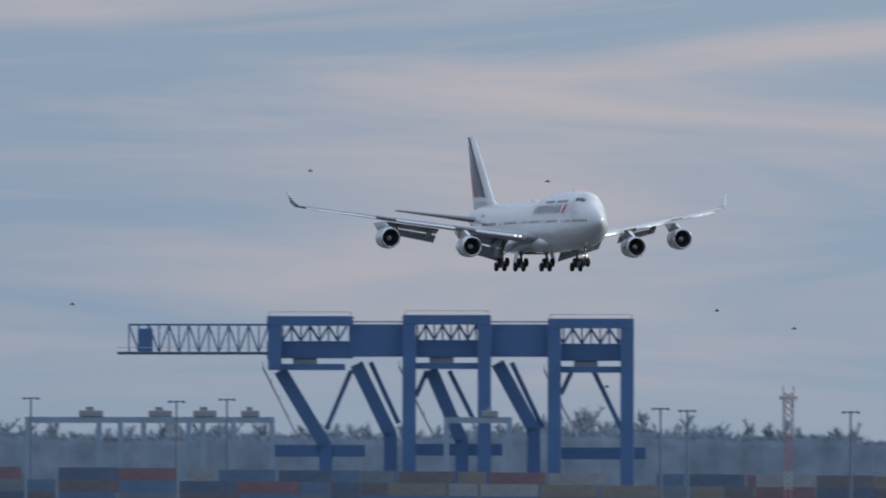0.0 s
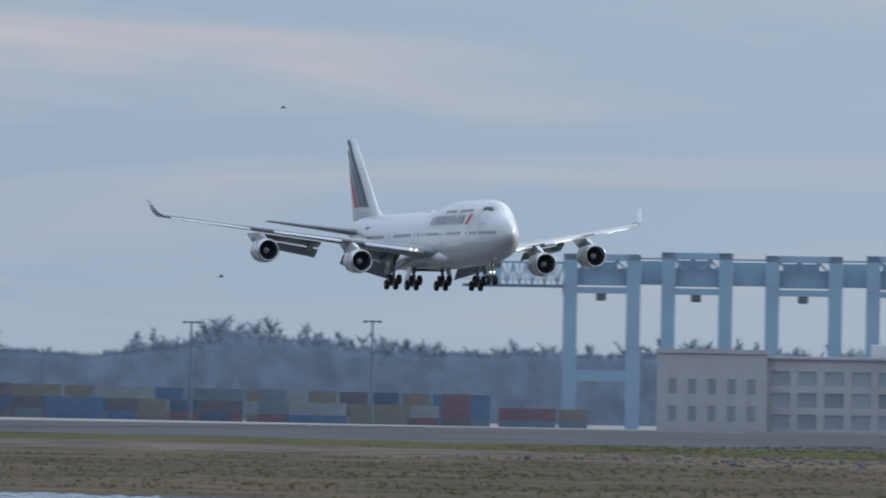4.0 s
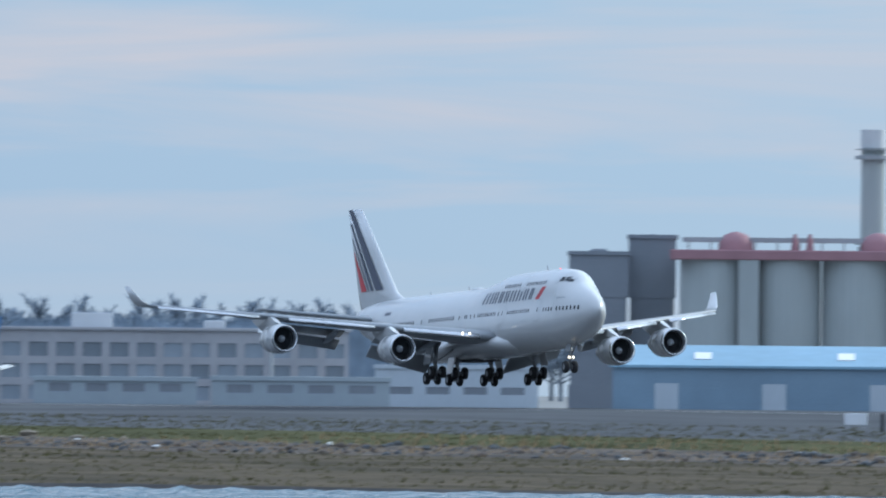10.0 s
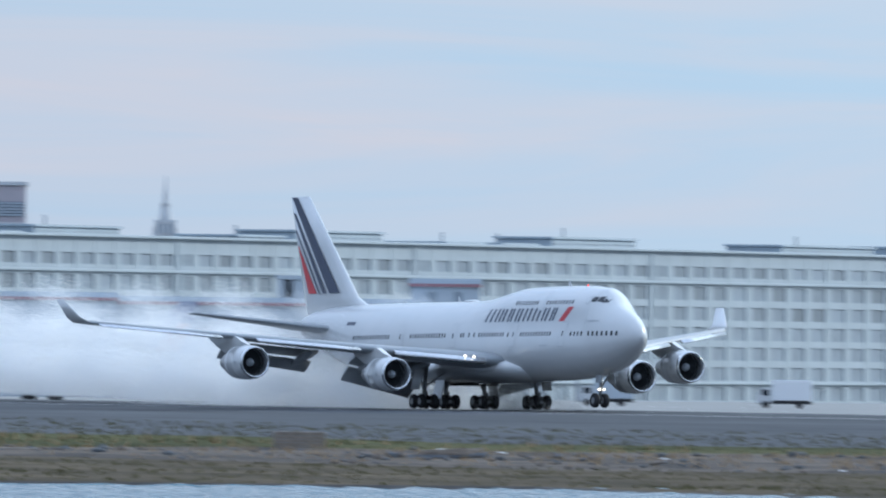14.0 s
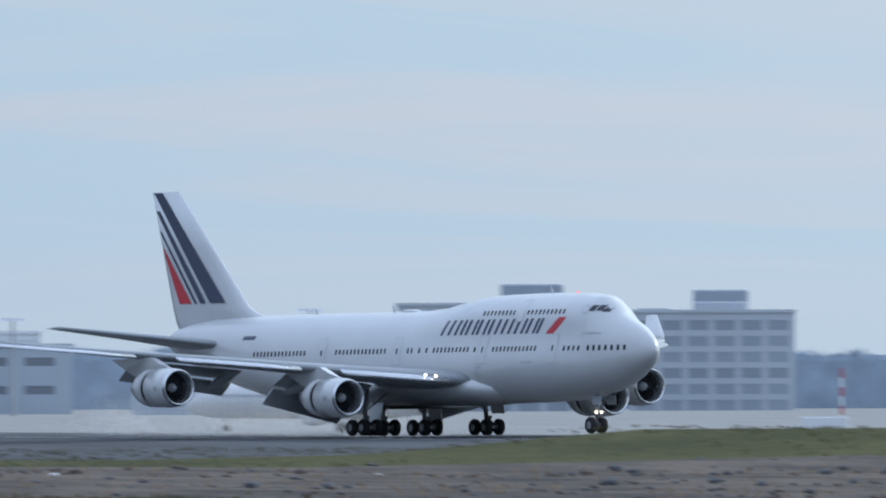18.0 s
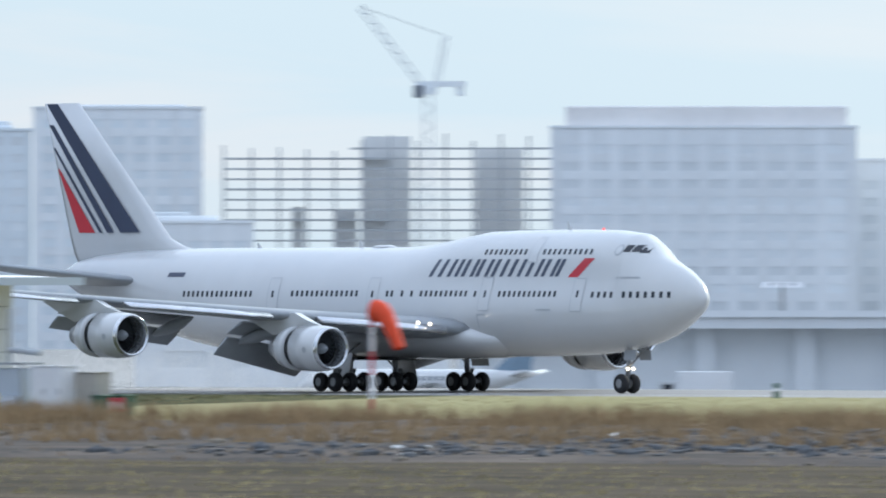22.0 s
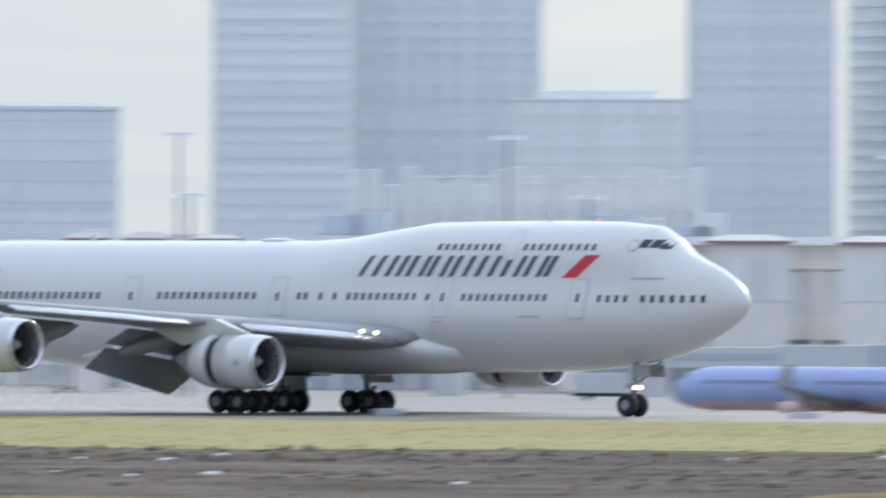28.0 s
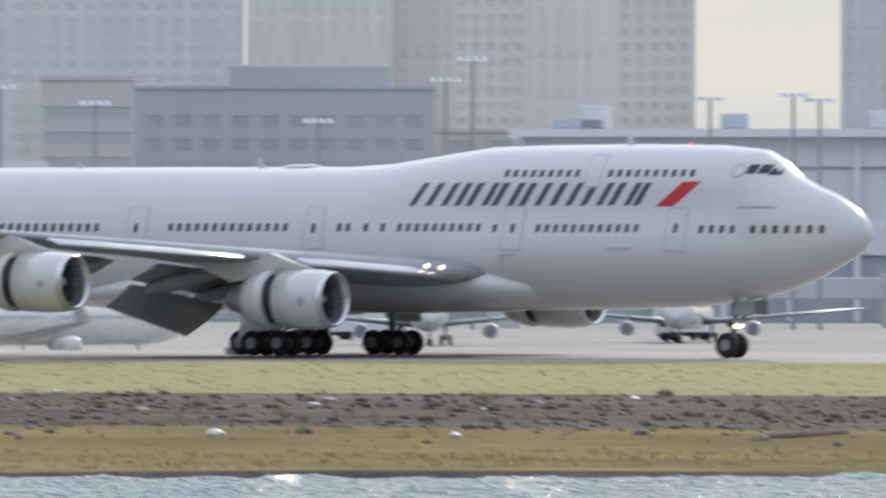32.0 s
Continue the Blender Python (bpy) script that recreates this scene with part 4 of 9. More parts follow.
def punched(name, b0, b1, distance, top, label, wall, rows, bays, win_w=0.6, win_h=0.62, foot=0.0, head=1.6, depth=24.0, glass=None, ends=None, category="building", set_back=0.5):
    """A building with separate windows: piers and spandrels round panes set back in the openings. ends: two points instead of bearings."""
    if ends:
        p, q = Vector(ends[0]), Vector(ends[1])
        centre = (p + q) / 2
        z = base_z(centre.x, centre.y)
        m = pose(centre.x, centre.y, z, 0, 0, math.degrees(math.atan2(q.y - p.y, q.x - p.x)))
        w, h = (q - p).length, top - z
    else:
        m = facing((b0 + b1) / 2, distance)
        w, h = span(b0, b1, distance), rise(top, m, distance)
    ob = thing(name, m, label, category)
    part("core", box(-w / 2 + 0.3, w / 2 - 0.3, 1.0, depth, -2, h - 0.3), wall, ob)
    pitch, storey = w / bays, (h - head - foot) / rows
    lattice_bm = bmesh.new()
    for k in range(bays + 1):
        x = -w / 2 + k * pitch
        pw = pitch * (1 - win_w) / 2
        box(max(-w / 2, x - pw), min(w / 2, x + pw), 0, 0.9, -2, h, lattice_bm)
    for k in range(rows + 1):
        z0 = foot + k * storey - storey * (1 - win_h) / 2
        z1 = foot + k * storey + storey * (1 - win_h) / 2
        box(-w / 2, w / 2, 0.06, 0.9, -2 if k == 0 else z0, h - 0.05 if k == rows else z1, lattice_bm)
    part("facade", lattice_bm, wall, ob)
    part("cornice", box(-w / 2 - 0.4, w / 2 + 0.4, -0.5, depth + 0.3, h, h + 0.5, bevel=0.1), wall, ob)
    pane = mesh_of("window", box(-pitch * win_w / 2, pitch * win_w / 2, set_back, set_back + 0.1, -storey * win_h / 2, storey * win_h / 2), glass or M_PANE)
    made = 0
    rest = bmesh.new()
    for r in range(rows):
        for k in range(bays):
            x, z = -w / 2 + (k + 0.5) * pitch, foot + (r + 0.5) * storey
            if made < 300:
                pick(pane, "window", ob, pose(x, 0, z))
                made += 1
            else:
                box(x - pitch * win_w / 2, x + pitch * win_w / 2, set_back, set_back + 0.1, z - storey * win_h / 2, z + storey * win_h / 2, rest)
    if made >= 300:
        part("far_windows", rest, glass or M_PANE, ob)["kind"] = "stuff"
    else:
        rest.free()
    return ob, m, w, h


def lamp_mast(bearing, elevation, distance, label="tall galvanised light mast on the apron", heads=4, group="apron light masts", steel=None):
    steel = steel or M_GALV
    m = facing(bearing, distance)
    h = rise(elevation, m, distance)
    ob = thing("light_mast", m, label, "lamp post", group)
    part("pole", rod((0, 0, 0), (0, 0, h), 0.34, 0.18, 8), steel, ob)
    part("crossarm", box(-1.6, 1.6, -0.15, 0.15, h - 0.15, h + 0.1), steel, ob)
    for k in range(heads):
        x = -1.5 + 3.0 * k / max(1, heads - 1)
        part("floodlight", loft([[(x + a * 0.42, -0.4 + b * 0.3, h - 0.35) for a, b in ((-1, -1), (1, -1), (1, 1), (-1, 1))],
                                 [(x + a * 0.28, b * 0.25, h + 0.2) for a, b in ((-1, -1), (1, -1), (1, 1), (-1, 1))]]), M_WHITEROOF if steel is M_GALV else steel, ob)
    return ob


# ---- container port: gantry cranes, yard cranes, stacks ----
def gantry_crane(p0, p1, dist, top, girder_low, paint, label):
    """One low-profile portal of a quay crane: two near legs and two far legs under a girder box."""
    mid = (p0 + p1) / 2
    m = facing(mid, dist)
    w, h, g = span(p0, p1, dist), rise(top, m, dist), rise(girder_low, m, dist)
    ob = thing("gantry_crane", m, label, "crane", "quay cranes")
    leg = 3.3
    for x in (-w / 2 + leg / 2, w / 2 - leg / 2):
        part("leg", box(x - leg / 2, x + leg / 2, 0, 1.6, -2, h, bevel=0.1), paint, ob)
        part("rear_leg", beam((x, 18, -1), (x, 18, h), 2.4, 2.4), paint, ob)
        part("sill", beam((x, 0.8, 2.0), (x, 18, 2.0), 1.2, 1.4), paint, ob)
    part("portal_beam", box(-w / 2, w / 2, 0, 1.8, h - 1.6, h, bevel=0.1), paint, ob)
    part("lower_beam", box(-w / 2 + leg, w / 2 - leg, 0.2, 1.4, g - 1.9, g - 0.4), paint, ob)
    part("trolley_girder", box(-w / 2 + 0.4, w / 2 - 0.4, 2.6, 5.2, g, g + (h - g) * 0.55), paint, ob)
    part("machinery_house", box(-w * 0.28, w * 0.2, 3.2, 8.0, h - 4.6, h - 1.8, bevel=0.15), paint, ob)
    brace = bmesh.new()
    n = 5
    for k in range(n):
        x0, x1 = -w / 2 + leg + (w - 2 * leg) * k / n, -w / 2 + leg + (w - 2 * leg) * (k + 1) / n
        za, zb = g + (h - g) * 0.5, h - 1.6
        beam((x0, 1.0, za if k % 2 else zb), (x1, 1.0, zb if k % 2 else za), 0.5, 0.5, brace)
    part("lattice", brace, paint, ob)
    part("cross_tie", box(-w / 2, w / 2, 0.3, 1.3, h * 0.28, h * 0.28 + 2.6), paint, ob)
    part("rear_tie", box(-w / 2, w / 2, 17.4, 18.4, h * 0.28, h * 0.28 + 1.3), paint, ob)
    part("operator_cab", box(-1.4, 1.0, 3.0, 5.0, g - 3.6, g - 1.4, bevel=0.2), M_DARKPANEL, ob, "dark operator cab under the girder")
    part("stair_tower", beam((w / 2 - 3.0, 12, -1), (w / 2 - 3.0, 12, g), 0.6, 0.6), M_GALV, ob)
    return ob, w, h, g


def boom(b0, b1, dist, top, low, paint, label):
    """The lattice boom that reaches out over the water."""
    m = facing((b0 + b1) / 2, dist)
    w, z1, z0 = span(b0, b1, dist), rise(top, m, dist), rise(low, m, dist)
    ob = thing("crane_boom", m, label, "crane")
    part("top_chord", box(-w / 2 + 3, w / 2, 2, 2.7, z1 - 0.5, z1), paint, ob)
    part("bottom_chord", box(-w / 2, w / 2, 1.6, 3.2, z0, z0 + 0.7), paint, ob)
    part("walkway", box(-w / 2, w / 2, 0.8, 1.6, z0 + 0.6, z0 + 0.75), M_GALV, ob)
    n = 14
    for k in range(n):
        x0, x1 = -w / 2 + 3 + (w - 3) * k / n, -w / 2 + 3 + (w - 3) * (k + 1) / n
        part("lattice_bar", beam((x0, 2.3, z0 + 0.5 if k % 2 else z1 - 0.3), (x1, 2.3, z1 - 0.3 if k % 2 else z0 + 0.5), 0.4, 0.4), paint, ob)
        part("lattice_post", beam((x0, 2.3, z0 + 0.5), (x0, 2.3, z1 - 0.3), 0.35, 0.35), paint, ob)
    part("handrail", box(-w / 2, w / 2, 0.8, 0.9, z0 + 1.7, z0 + 1.85), M_GALV, ob)
    part("boom_head", box(-w / 2 + 5.2, -w / 2 + 9.0, 1.6, 3.4, z0 + 0.7, z1 - 1.2, bevel=0.2), paint, ob)
    part("boom_tie", beam((w / 2, 2.3, z0 + 1), (w / 2, 12, z0 - 1), 0.6, 0.6), paint, ob)
    return ob


BLUE_LABEL = "blue steel quayside gantry crane with raked legs"
PALE_LABEL = "pale blue steel quayside gantry crane with square portal"
def blue_crane(b0, b1, top, uprights, rakes, rods, truss):
    """A quay crane: portal head on uprights, thick raked legs that meet posts on the ground, and slim tie rods. Lengths from its left edge and over its foot."""
    mid = (b0 + b1) / 2
    m = facing(mid, 4300)
    w, h = span(b0, b1, 4300), rise(top, m, 4300)
    ob = thing("gantry_crane", m, BLUE_LABEL, "crane", "quay cranes")
    X = lambda x: x - w / 2
    for x, low in uprights:
        part("leg", box(X(x) - 1.7, X(x) + 1.7, 0, 2.2, h - low if low else -2, h, bevel=0.1), M_CRANE_BLUE, ob)
    part("portal_beam", box(-w / 2, w / 2, -0.1, 2.3, h - 2.4, h + 0.1, bevel=0.1), M_CRANE_BLUE, ob)
    part("rear_beam", box(-w / 2, w / 2, 16, 18, h - 2.2, h), M_CRANE_BLUE, ob)
    part("girder", box(-w / 2, w / 2, 5, 9, h - 10.6, h - 6.2, bevel=0.1), M_CRANE_BLUE, ob)
    for k in range(truss):
        x0, x1 = X(1.6 + (w - 3.2) * k / truss), X(1.6 + (w - 3.2) * (k + 1) / truss)
        part("lattice_bar", beam((x0, 4, h - 6.2 if k % 2 else h - 2.4), (x1, 4, h - 2.4 if k % 2 else h - 6.2), 0.55, 0.55), M_CRANE_BLUE, ob)
        part("lattice_post", beam((x0, 4, h - 6.2), (x0, 4, h - 2.4), 0.4, 0.4), M_CRANE_BLUE, ob)
    part("lower_beam", box(-w / 2 + 3, w / 2 - 2, 2.5, 4, h - 13.6, h - 12.0), M_CRANE_BLUE, ob)
    part("trolley", box(-w * 0.2, w * 0.08, 5.5, 9, h - 12.6, h - 10.6, bevel=0.2), M_DARKPANEL, ob, "dark trolley under the girder")
    for x0, z0, x1, z1 in rakes:
        part("raked_leg", beam((X(x0), 10, h - z0), (X(x1), 10, h - z1), 3.2, 3.4), M_CRANE_BLUE, ob)
        part("ground_post", box(X(x1) - 1.7, X(x1) + 1.7, 8.4, 11.6, -2, h - z1 + 0.6, bevel=0.1), M_CRANE_BLUE, ob)
    for x0, z0, x1, z1 in rods:
        part("tie_rod", beam((X(x0), 12, h - z0), (X(x1), 12, h - z1), 1.2, 1.2), M_CRANE_BLUE, ob)
    part("cross_tie", box(-w / 2 + 1, w / 2 + 3, 9, 11, h - 35.5, h - 32.5), M_CRANE_BLUE, ob)
    for x in (0.6, w - 0.6):
        part("rail_post", box(X(x) - 0.1, X(x) + 0.1, 0.4, 0.6, h, h + 1.2), M_GALV, ob)
    part("roof_rail", box(-w / 2 + 0.6, w / 2 - 0.6, 0.4, 0.55, h + 1.05, h + 1.2), M_GALV, ob)
    stair = part("stair_run", beam((X(-1.0), 6, h - 13), (X(7.5), 6, h - 30), 1.0, 0.5), M_GALV, ob, "pale zigzag access stair")
    for k in range(5):
        f = k / 4
        part("stair_rail", beam((X(-1.0 + 8.5 * f), 5.6, h - 13 - 17 * f), (X(-1.0 + 8.5 * f), 5.6, h - 11.6 - 17 * f), 0.25, 0.25), M_GALV, stair)
    return ob


boom(-72.38, -71.87, 4300, 0.436, 0.332, M_CRANE_BLUE, "blue lattice crane boom with walkway on the quay")
blue_crane(-71.876, -71.585, 0.461, ((2.0, 13.6),), ((3.3, 13.6, 14.9, 33.0), (22.6, 12.0, 31.3, 30.0)), ((21.3, 13.6, 15.0, 28.5), (26.2, 11.5, 33.3, 27.0)), 8)
blue_crane(-71.418, -71.123, 0.465, ((1.6, 0), (20.6, 0)), ((7.0, 13.6, 14.9, 32.0), (23.9, 12.0, 33.1, 29.0)), ((11.7, 14.0, 17.9, 26.5), (3.2, 20.5, 6.0, 14.0)), 9)
blue_crane(-70.929, -70.640, 0.453, ((1.6, 0), (20.0, 0)), (), ((-9.3, 11.0, -1.5, 27.5), (10.0, 10.0, 18.6, 28.0), (3.2, 19.0, 6.0, 13.0)), 8)
for q0, q1 in ((-71.60, -71.41), (-71.13, -70.92)):
    m = facing((q0 + q1) / 2, 4302)
    w = span(q0, q1, 4302)
    link = thing("crane_girder", m, "blue box girder joining two quay cranes", "crane")
    part("girder", box(-w / 2, w / 2, 2.6, 5.4, rise(0.325, m, 4302), rise(0.435, m, 4302), bevel=0.1), M_CRANE_BLUE, link)
    part("rail", box(-w / 2, w / 2, 2.4, 2.6, rise(0.44, m, 4302), rise(0.446, m, 4302)), M_GALV, link)
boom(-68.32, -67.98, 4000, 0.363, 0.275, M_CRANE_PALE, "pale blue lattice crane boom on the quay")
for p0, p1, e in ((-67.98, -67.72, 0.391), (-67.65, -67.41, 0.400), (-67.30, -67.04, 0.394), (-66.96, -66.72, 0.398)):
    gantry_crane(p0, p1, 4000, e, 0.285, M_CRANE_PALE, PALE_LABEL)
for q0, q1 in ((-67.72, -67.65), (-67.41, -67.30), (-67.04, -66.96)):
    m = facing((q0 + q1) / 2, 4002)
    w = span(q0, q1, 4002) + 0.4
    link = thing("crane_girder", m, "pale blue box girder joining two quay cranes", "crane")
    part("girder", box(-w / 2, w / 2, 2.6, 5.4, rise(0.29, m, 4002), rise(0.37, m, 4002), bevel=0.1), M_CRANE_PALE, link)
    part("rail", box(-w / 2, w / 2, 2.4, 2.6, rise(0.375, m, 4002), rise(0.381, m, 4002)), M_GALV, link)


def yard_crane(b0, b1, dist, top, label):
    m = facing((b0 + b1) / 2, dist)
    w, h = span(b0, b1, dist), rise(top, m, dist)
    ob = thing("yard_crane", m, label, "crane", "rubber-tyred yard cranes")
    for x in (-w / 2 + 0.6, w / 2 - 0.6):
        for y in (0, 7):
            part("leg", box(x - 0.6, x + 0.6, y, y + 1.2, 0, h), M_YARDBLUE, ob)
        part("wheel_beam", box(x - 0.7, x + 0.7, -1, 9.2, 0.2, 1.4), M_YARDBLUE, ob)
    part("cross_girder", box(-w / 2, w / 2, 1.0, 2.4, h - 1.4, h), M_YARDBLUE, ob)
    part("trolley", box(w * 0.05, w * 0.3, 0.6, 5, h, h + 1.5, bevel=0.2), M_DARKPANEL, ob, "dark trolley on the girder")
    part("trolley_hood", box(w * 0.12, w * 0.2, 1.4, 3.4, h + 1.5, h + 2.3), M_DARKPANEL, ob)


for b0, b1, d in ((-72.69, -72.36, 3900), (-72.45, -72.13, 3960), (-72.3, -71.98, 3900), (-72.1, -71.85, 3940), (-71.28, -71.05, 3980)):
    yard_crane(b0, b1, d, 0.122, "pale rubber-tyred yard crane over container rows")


def container_mesh(length, paint):
    plan = [(length / 2, 2.44), (-length / 2, 2.44), (-length / 2, 0)]
    for k in range(int(length / 0.6)):
        x = -length / 2 + 0.3 + k * 0.6
        plan += [(x, 0), (x + 0.06, -0.05), (x + 0.28, -0.05), (x + 0.34, 0)]
    plan.append((length / 2, 0))
    bm = loft([[(x, y, z) for x, y in plan] for z in (0, 2.59)])
    return mesh_of("shipping_container", bm, paint)


containers = [(L, container_mesh(L, c), c) for c in CONTAINER_PAINTS for L in (12.19, 6.06)]
CONTAINER_WORDS = ("maroon", "blue", "tan", "brown", "pale blue-grey", "white", "navy")
rng = random.Random(5)
for row, (dist, b_start, b_end) in enumerate(((3600, -72.9, -67.9), (3640, -72.9, -68.3))):
    m0 = facing((b_start + b_end) / 2, dist)
    x, stop = b_start, b_end
    while x < stop:
        n = rng.randrange(len(containers))
        L, data, paint = containers[n]
        step = math.degrees((L + 0.6) / dist)
        m = facing(x + step / 2, dist)
        for k in range(3 if (row or rng.random() < 0.25) else 2):
            L2, data2, paint2 = containers[n] if k == 0 else containers[rng.choice([i for i in range(len(containers)) if containers[i][0] == L])]
            ob = new("shipping_container", data2)
            ob.matrix_basis = m @ Matrix.Translation((0, 0, 2.6 * k))
            tagged(ob, "corrugated steel shipping container, %s, in a stacked row" % CONTAINER_WORDS[CONTAINER_PAINTS.index(paint2)], "container", "stacked containers")
        x += step * (1.0 if rng.random() < 0.9 else 1.8)

# red and white mast with two aerials
m = facing(-70.12, 3000)
h = rise(0.205, m, 3000)
mast = thing("lattice_mast", m, "red and white lattice aerial mast behind the runway", "mast")
for k in range(6):
    z0, z1 = h * k / 6, h * (k + 1) / 6
    bm = bmesh.new()
    for sx, sy in ((-1, -1), (1, -1), (1, 1), (-1, 1)):
        beam((sx * .6, sy * .6, z0), (sx * .6, sy * .6, z1), .18, .18, bm)
    for j in range(3):
        za, zb = z0 + (z1 - z0) * j / 3, z0 + (z1 - z0) * (j + 1) / 3
        for y in (-.6, .6):
            beam((-.6, y, za), (.6, y, zb), .16, .16, bm)
            beam((.6, y, za), (-.6, y, zb), .16, .16, bm)
    part("mast_section", bm, M_REDTRIM if k in (0, 2, 3, 5) else M_GALV, mast)
part("platform", box(-1.6, 1.6, -1.2, 1.2, h * 0.94, h * 0.97), M_GALV, mast)
for x in (-0.9, 0.9):
    part("aerial", rod((x, 0, h * 0.6), (x, 0, h * 1.06), 0.12), M_GALV, mast)
part("warning_light", spin(((0, 0.12), (0.2, 0.12), (0.3, 0.05)), axis=(0, 0, 1), n=8), M_BEACON, mast, at=pose(0.4, 0, h * 0.98))
for b, e, d in ((-72.67, .185, 3700), (-72.18, .174, 3700), (-72.01, .181, 3700), (-70.55, .151, 3500), (-70.46, .144, 3500), (-69.91, .140, 3500), (-69.23, .140, 3500), (-68.62, .152, 3400)):
    lamp_mast(b, e, d, "dark high light mast over the container yard", 3, "yard light masts", M_POLEBLUE)


# ---- bare winter trees ----
def tree_kind(seed, height, spread):
    """A bare tree: trunk, limbs and an uneven haze of fine twigs."""
    r = random.Random(seed)
    ob = thing("bare_tree", Matrix(), "leafless winter tree with a dense twiggy crown", "tree", "bare winter trees")
    bm = rod((0, 0, -1), (0, 0, height * 0.45), height * 0.035, height * 0.02, 6)
    tips = []
    for k in range(16):
        a = 2.4 * k + r.uniform(-0.4, 0.4)
        up = (k + r.uniform(0.2, 0.8)) / 16
        wide = spread * (0.95 - 0.75 * up ** 2) * r.uniform(0.65, 1.0)
        tip = Vector((math.cos(a) * wide, math.sin(a) * wide, height * (0.36 + 0.52 * up)))
        rod((0, 0, height * (0.18 + 0.28 * up)), tip, height * 0.012, height * 0.004, 4, bm)
        tips.append(tip)
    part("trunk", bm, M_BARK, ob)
    bm = bmesh.new()
    for tip in tips:
        for _ in range(8):
            f = r.uniform(0.4, 1.0)
            foot = Vector((0, 0, height * 0.35)) * (1 - f) + tip * f
            out = (tip - Vector((0, 0, height * 0.3))).normalized() * 0.7 + Vector((r.gauss(0, 0.5), r.gauss(0, 0.5), r.uniform(0.0, 0.8)))
            end = foot + out.normalized() * spread * r.uniform(0.15, 0.34)
            side = out.cross(Vector((r.gauss(0, 1), r.gauss(0, 1), 0.3))).normalized() * height * 0.004
            bm.faces.new([bm.verts.new(q) for q in (foot - side, foot + side, end)])
            for _ in range(40):
                g = r.uniform(0.15, 1.0)
                a = foot * (1 - g) + end * g
                way = out.normalized() * 0.8 + Vector((r.gauss(0, 0.7), r.gauss(0, 0.7), r.gauss(0.25, 0.55)))
                b = a + way.normalized() * spread * r.uniform(0.07, 0.2)
                c = (b - a).cross(Vector((r.gauss(0, 1), r.gauss(0, 1), r.gauss(0, 1)))).normalized() * height * r.uniform(0.004, 0.009)
                bm.faces.new([bm.verts.new(q) for q in (a - c, a + c, b)])
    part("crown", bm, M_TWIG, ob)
    return ob


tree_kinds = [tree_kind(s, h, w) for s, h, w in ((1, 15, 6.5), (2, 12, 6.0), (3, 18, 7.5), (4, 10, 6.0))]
rng = random.Random(9)
first_use = set()


def plant(bearing, top, dist):
    m = facing(bearing, dist)
    h = max(6.0, rise(top, m, dist))
    k = rng.randrange(len(tree_kinds))
    s = h / (15, 12, 18, 10)[k]
    pose_m = m @ Matrix.Rotation(rng.uniform(0, 6.28), 4, "Z")
    if k not in first_use:
        first_use.add(k)
        tree_kinds[k].matrix_basis = pose_m
        tree_kinds[k].scale = (s, s, s)
    else:
        ob = copy_thing(tree_kinds[k], pose_m)
        ob.scale = (s, s, s)


TREELINE = ((-74, .10), (-72.6, .10), (-71.44, .10), (-70.87, .14), (-70.33, .10), (-70.02, .11), (-69.83, .06), (-69.56, .035), (-69.37, .10), (-69.06, .16), (-68.84, .12), (-68.5, .09),
            (-68.0, .08), (-67.6, .10), (-67.0, .09), (-66.3, .115), (-65.8, .14), (-65.4, .145), (-65.0, .135), (-64.4, .15), (-64.0, .145), (-63.5, .12), (-63.1, .10))
b = -74.0
while b < -63.1:
    plant(b + rng.uniform(-0.04, 0.04), lerp(b, [t[0] for t in TREELINE], [t[1] for t in TREELINE]) * rng.uniform(0.8, 1.28) - rng.uniform(0, 0.015), rng.uniform(4445, 4600))
    b += rng.uniform(0.032, 0.062)
for b0, b1, e in ((-51.6, -50.7, .04), (-49.9, -49.4, .05)):
    b = b0
    while b < b1:
        plant(b, e * rng.uniform(0.3, 1.0), rng.uniform(3500, 3900))
        b += rng.uniform(0.1, 0.2)


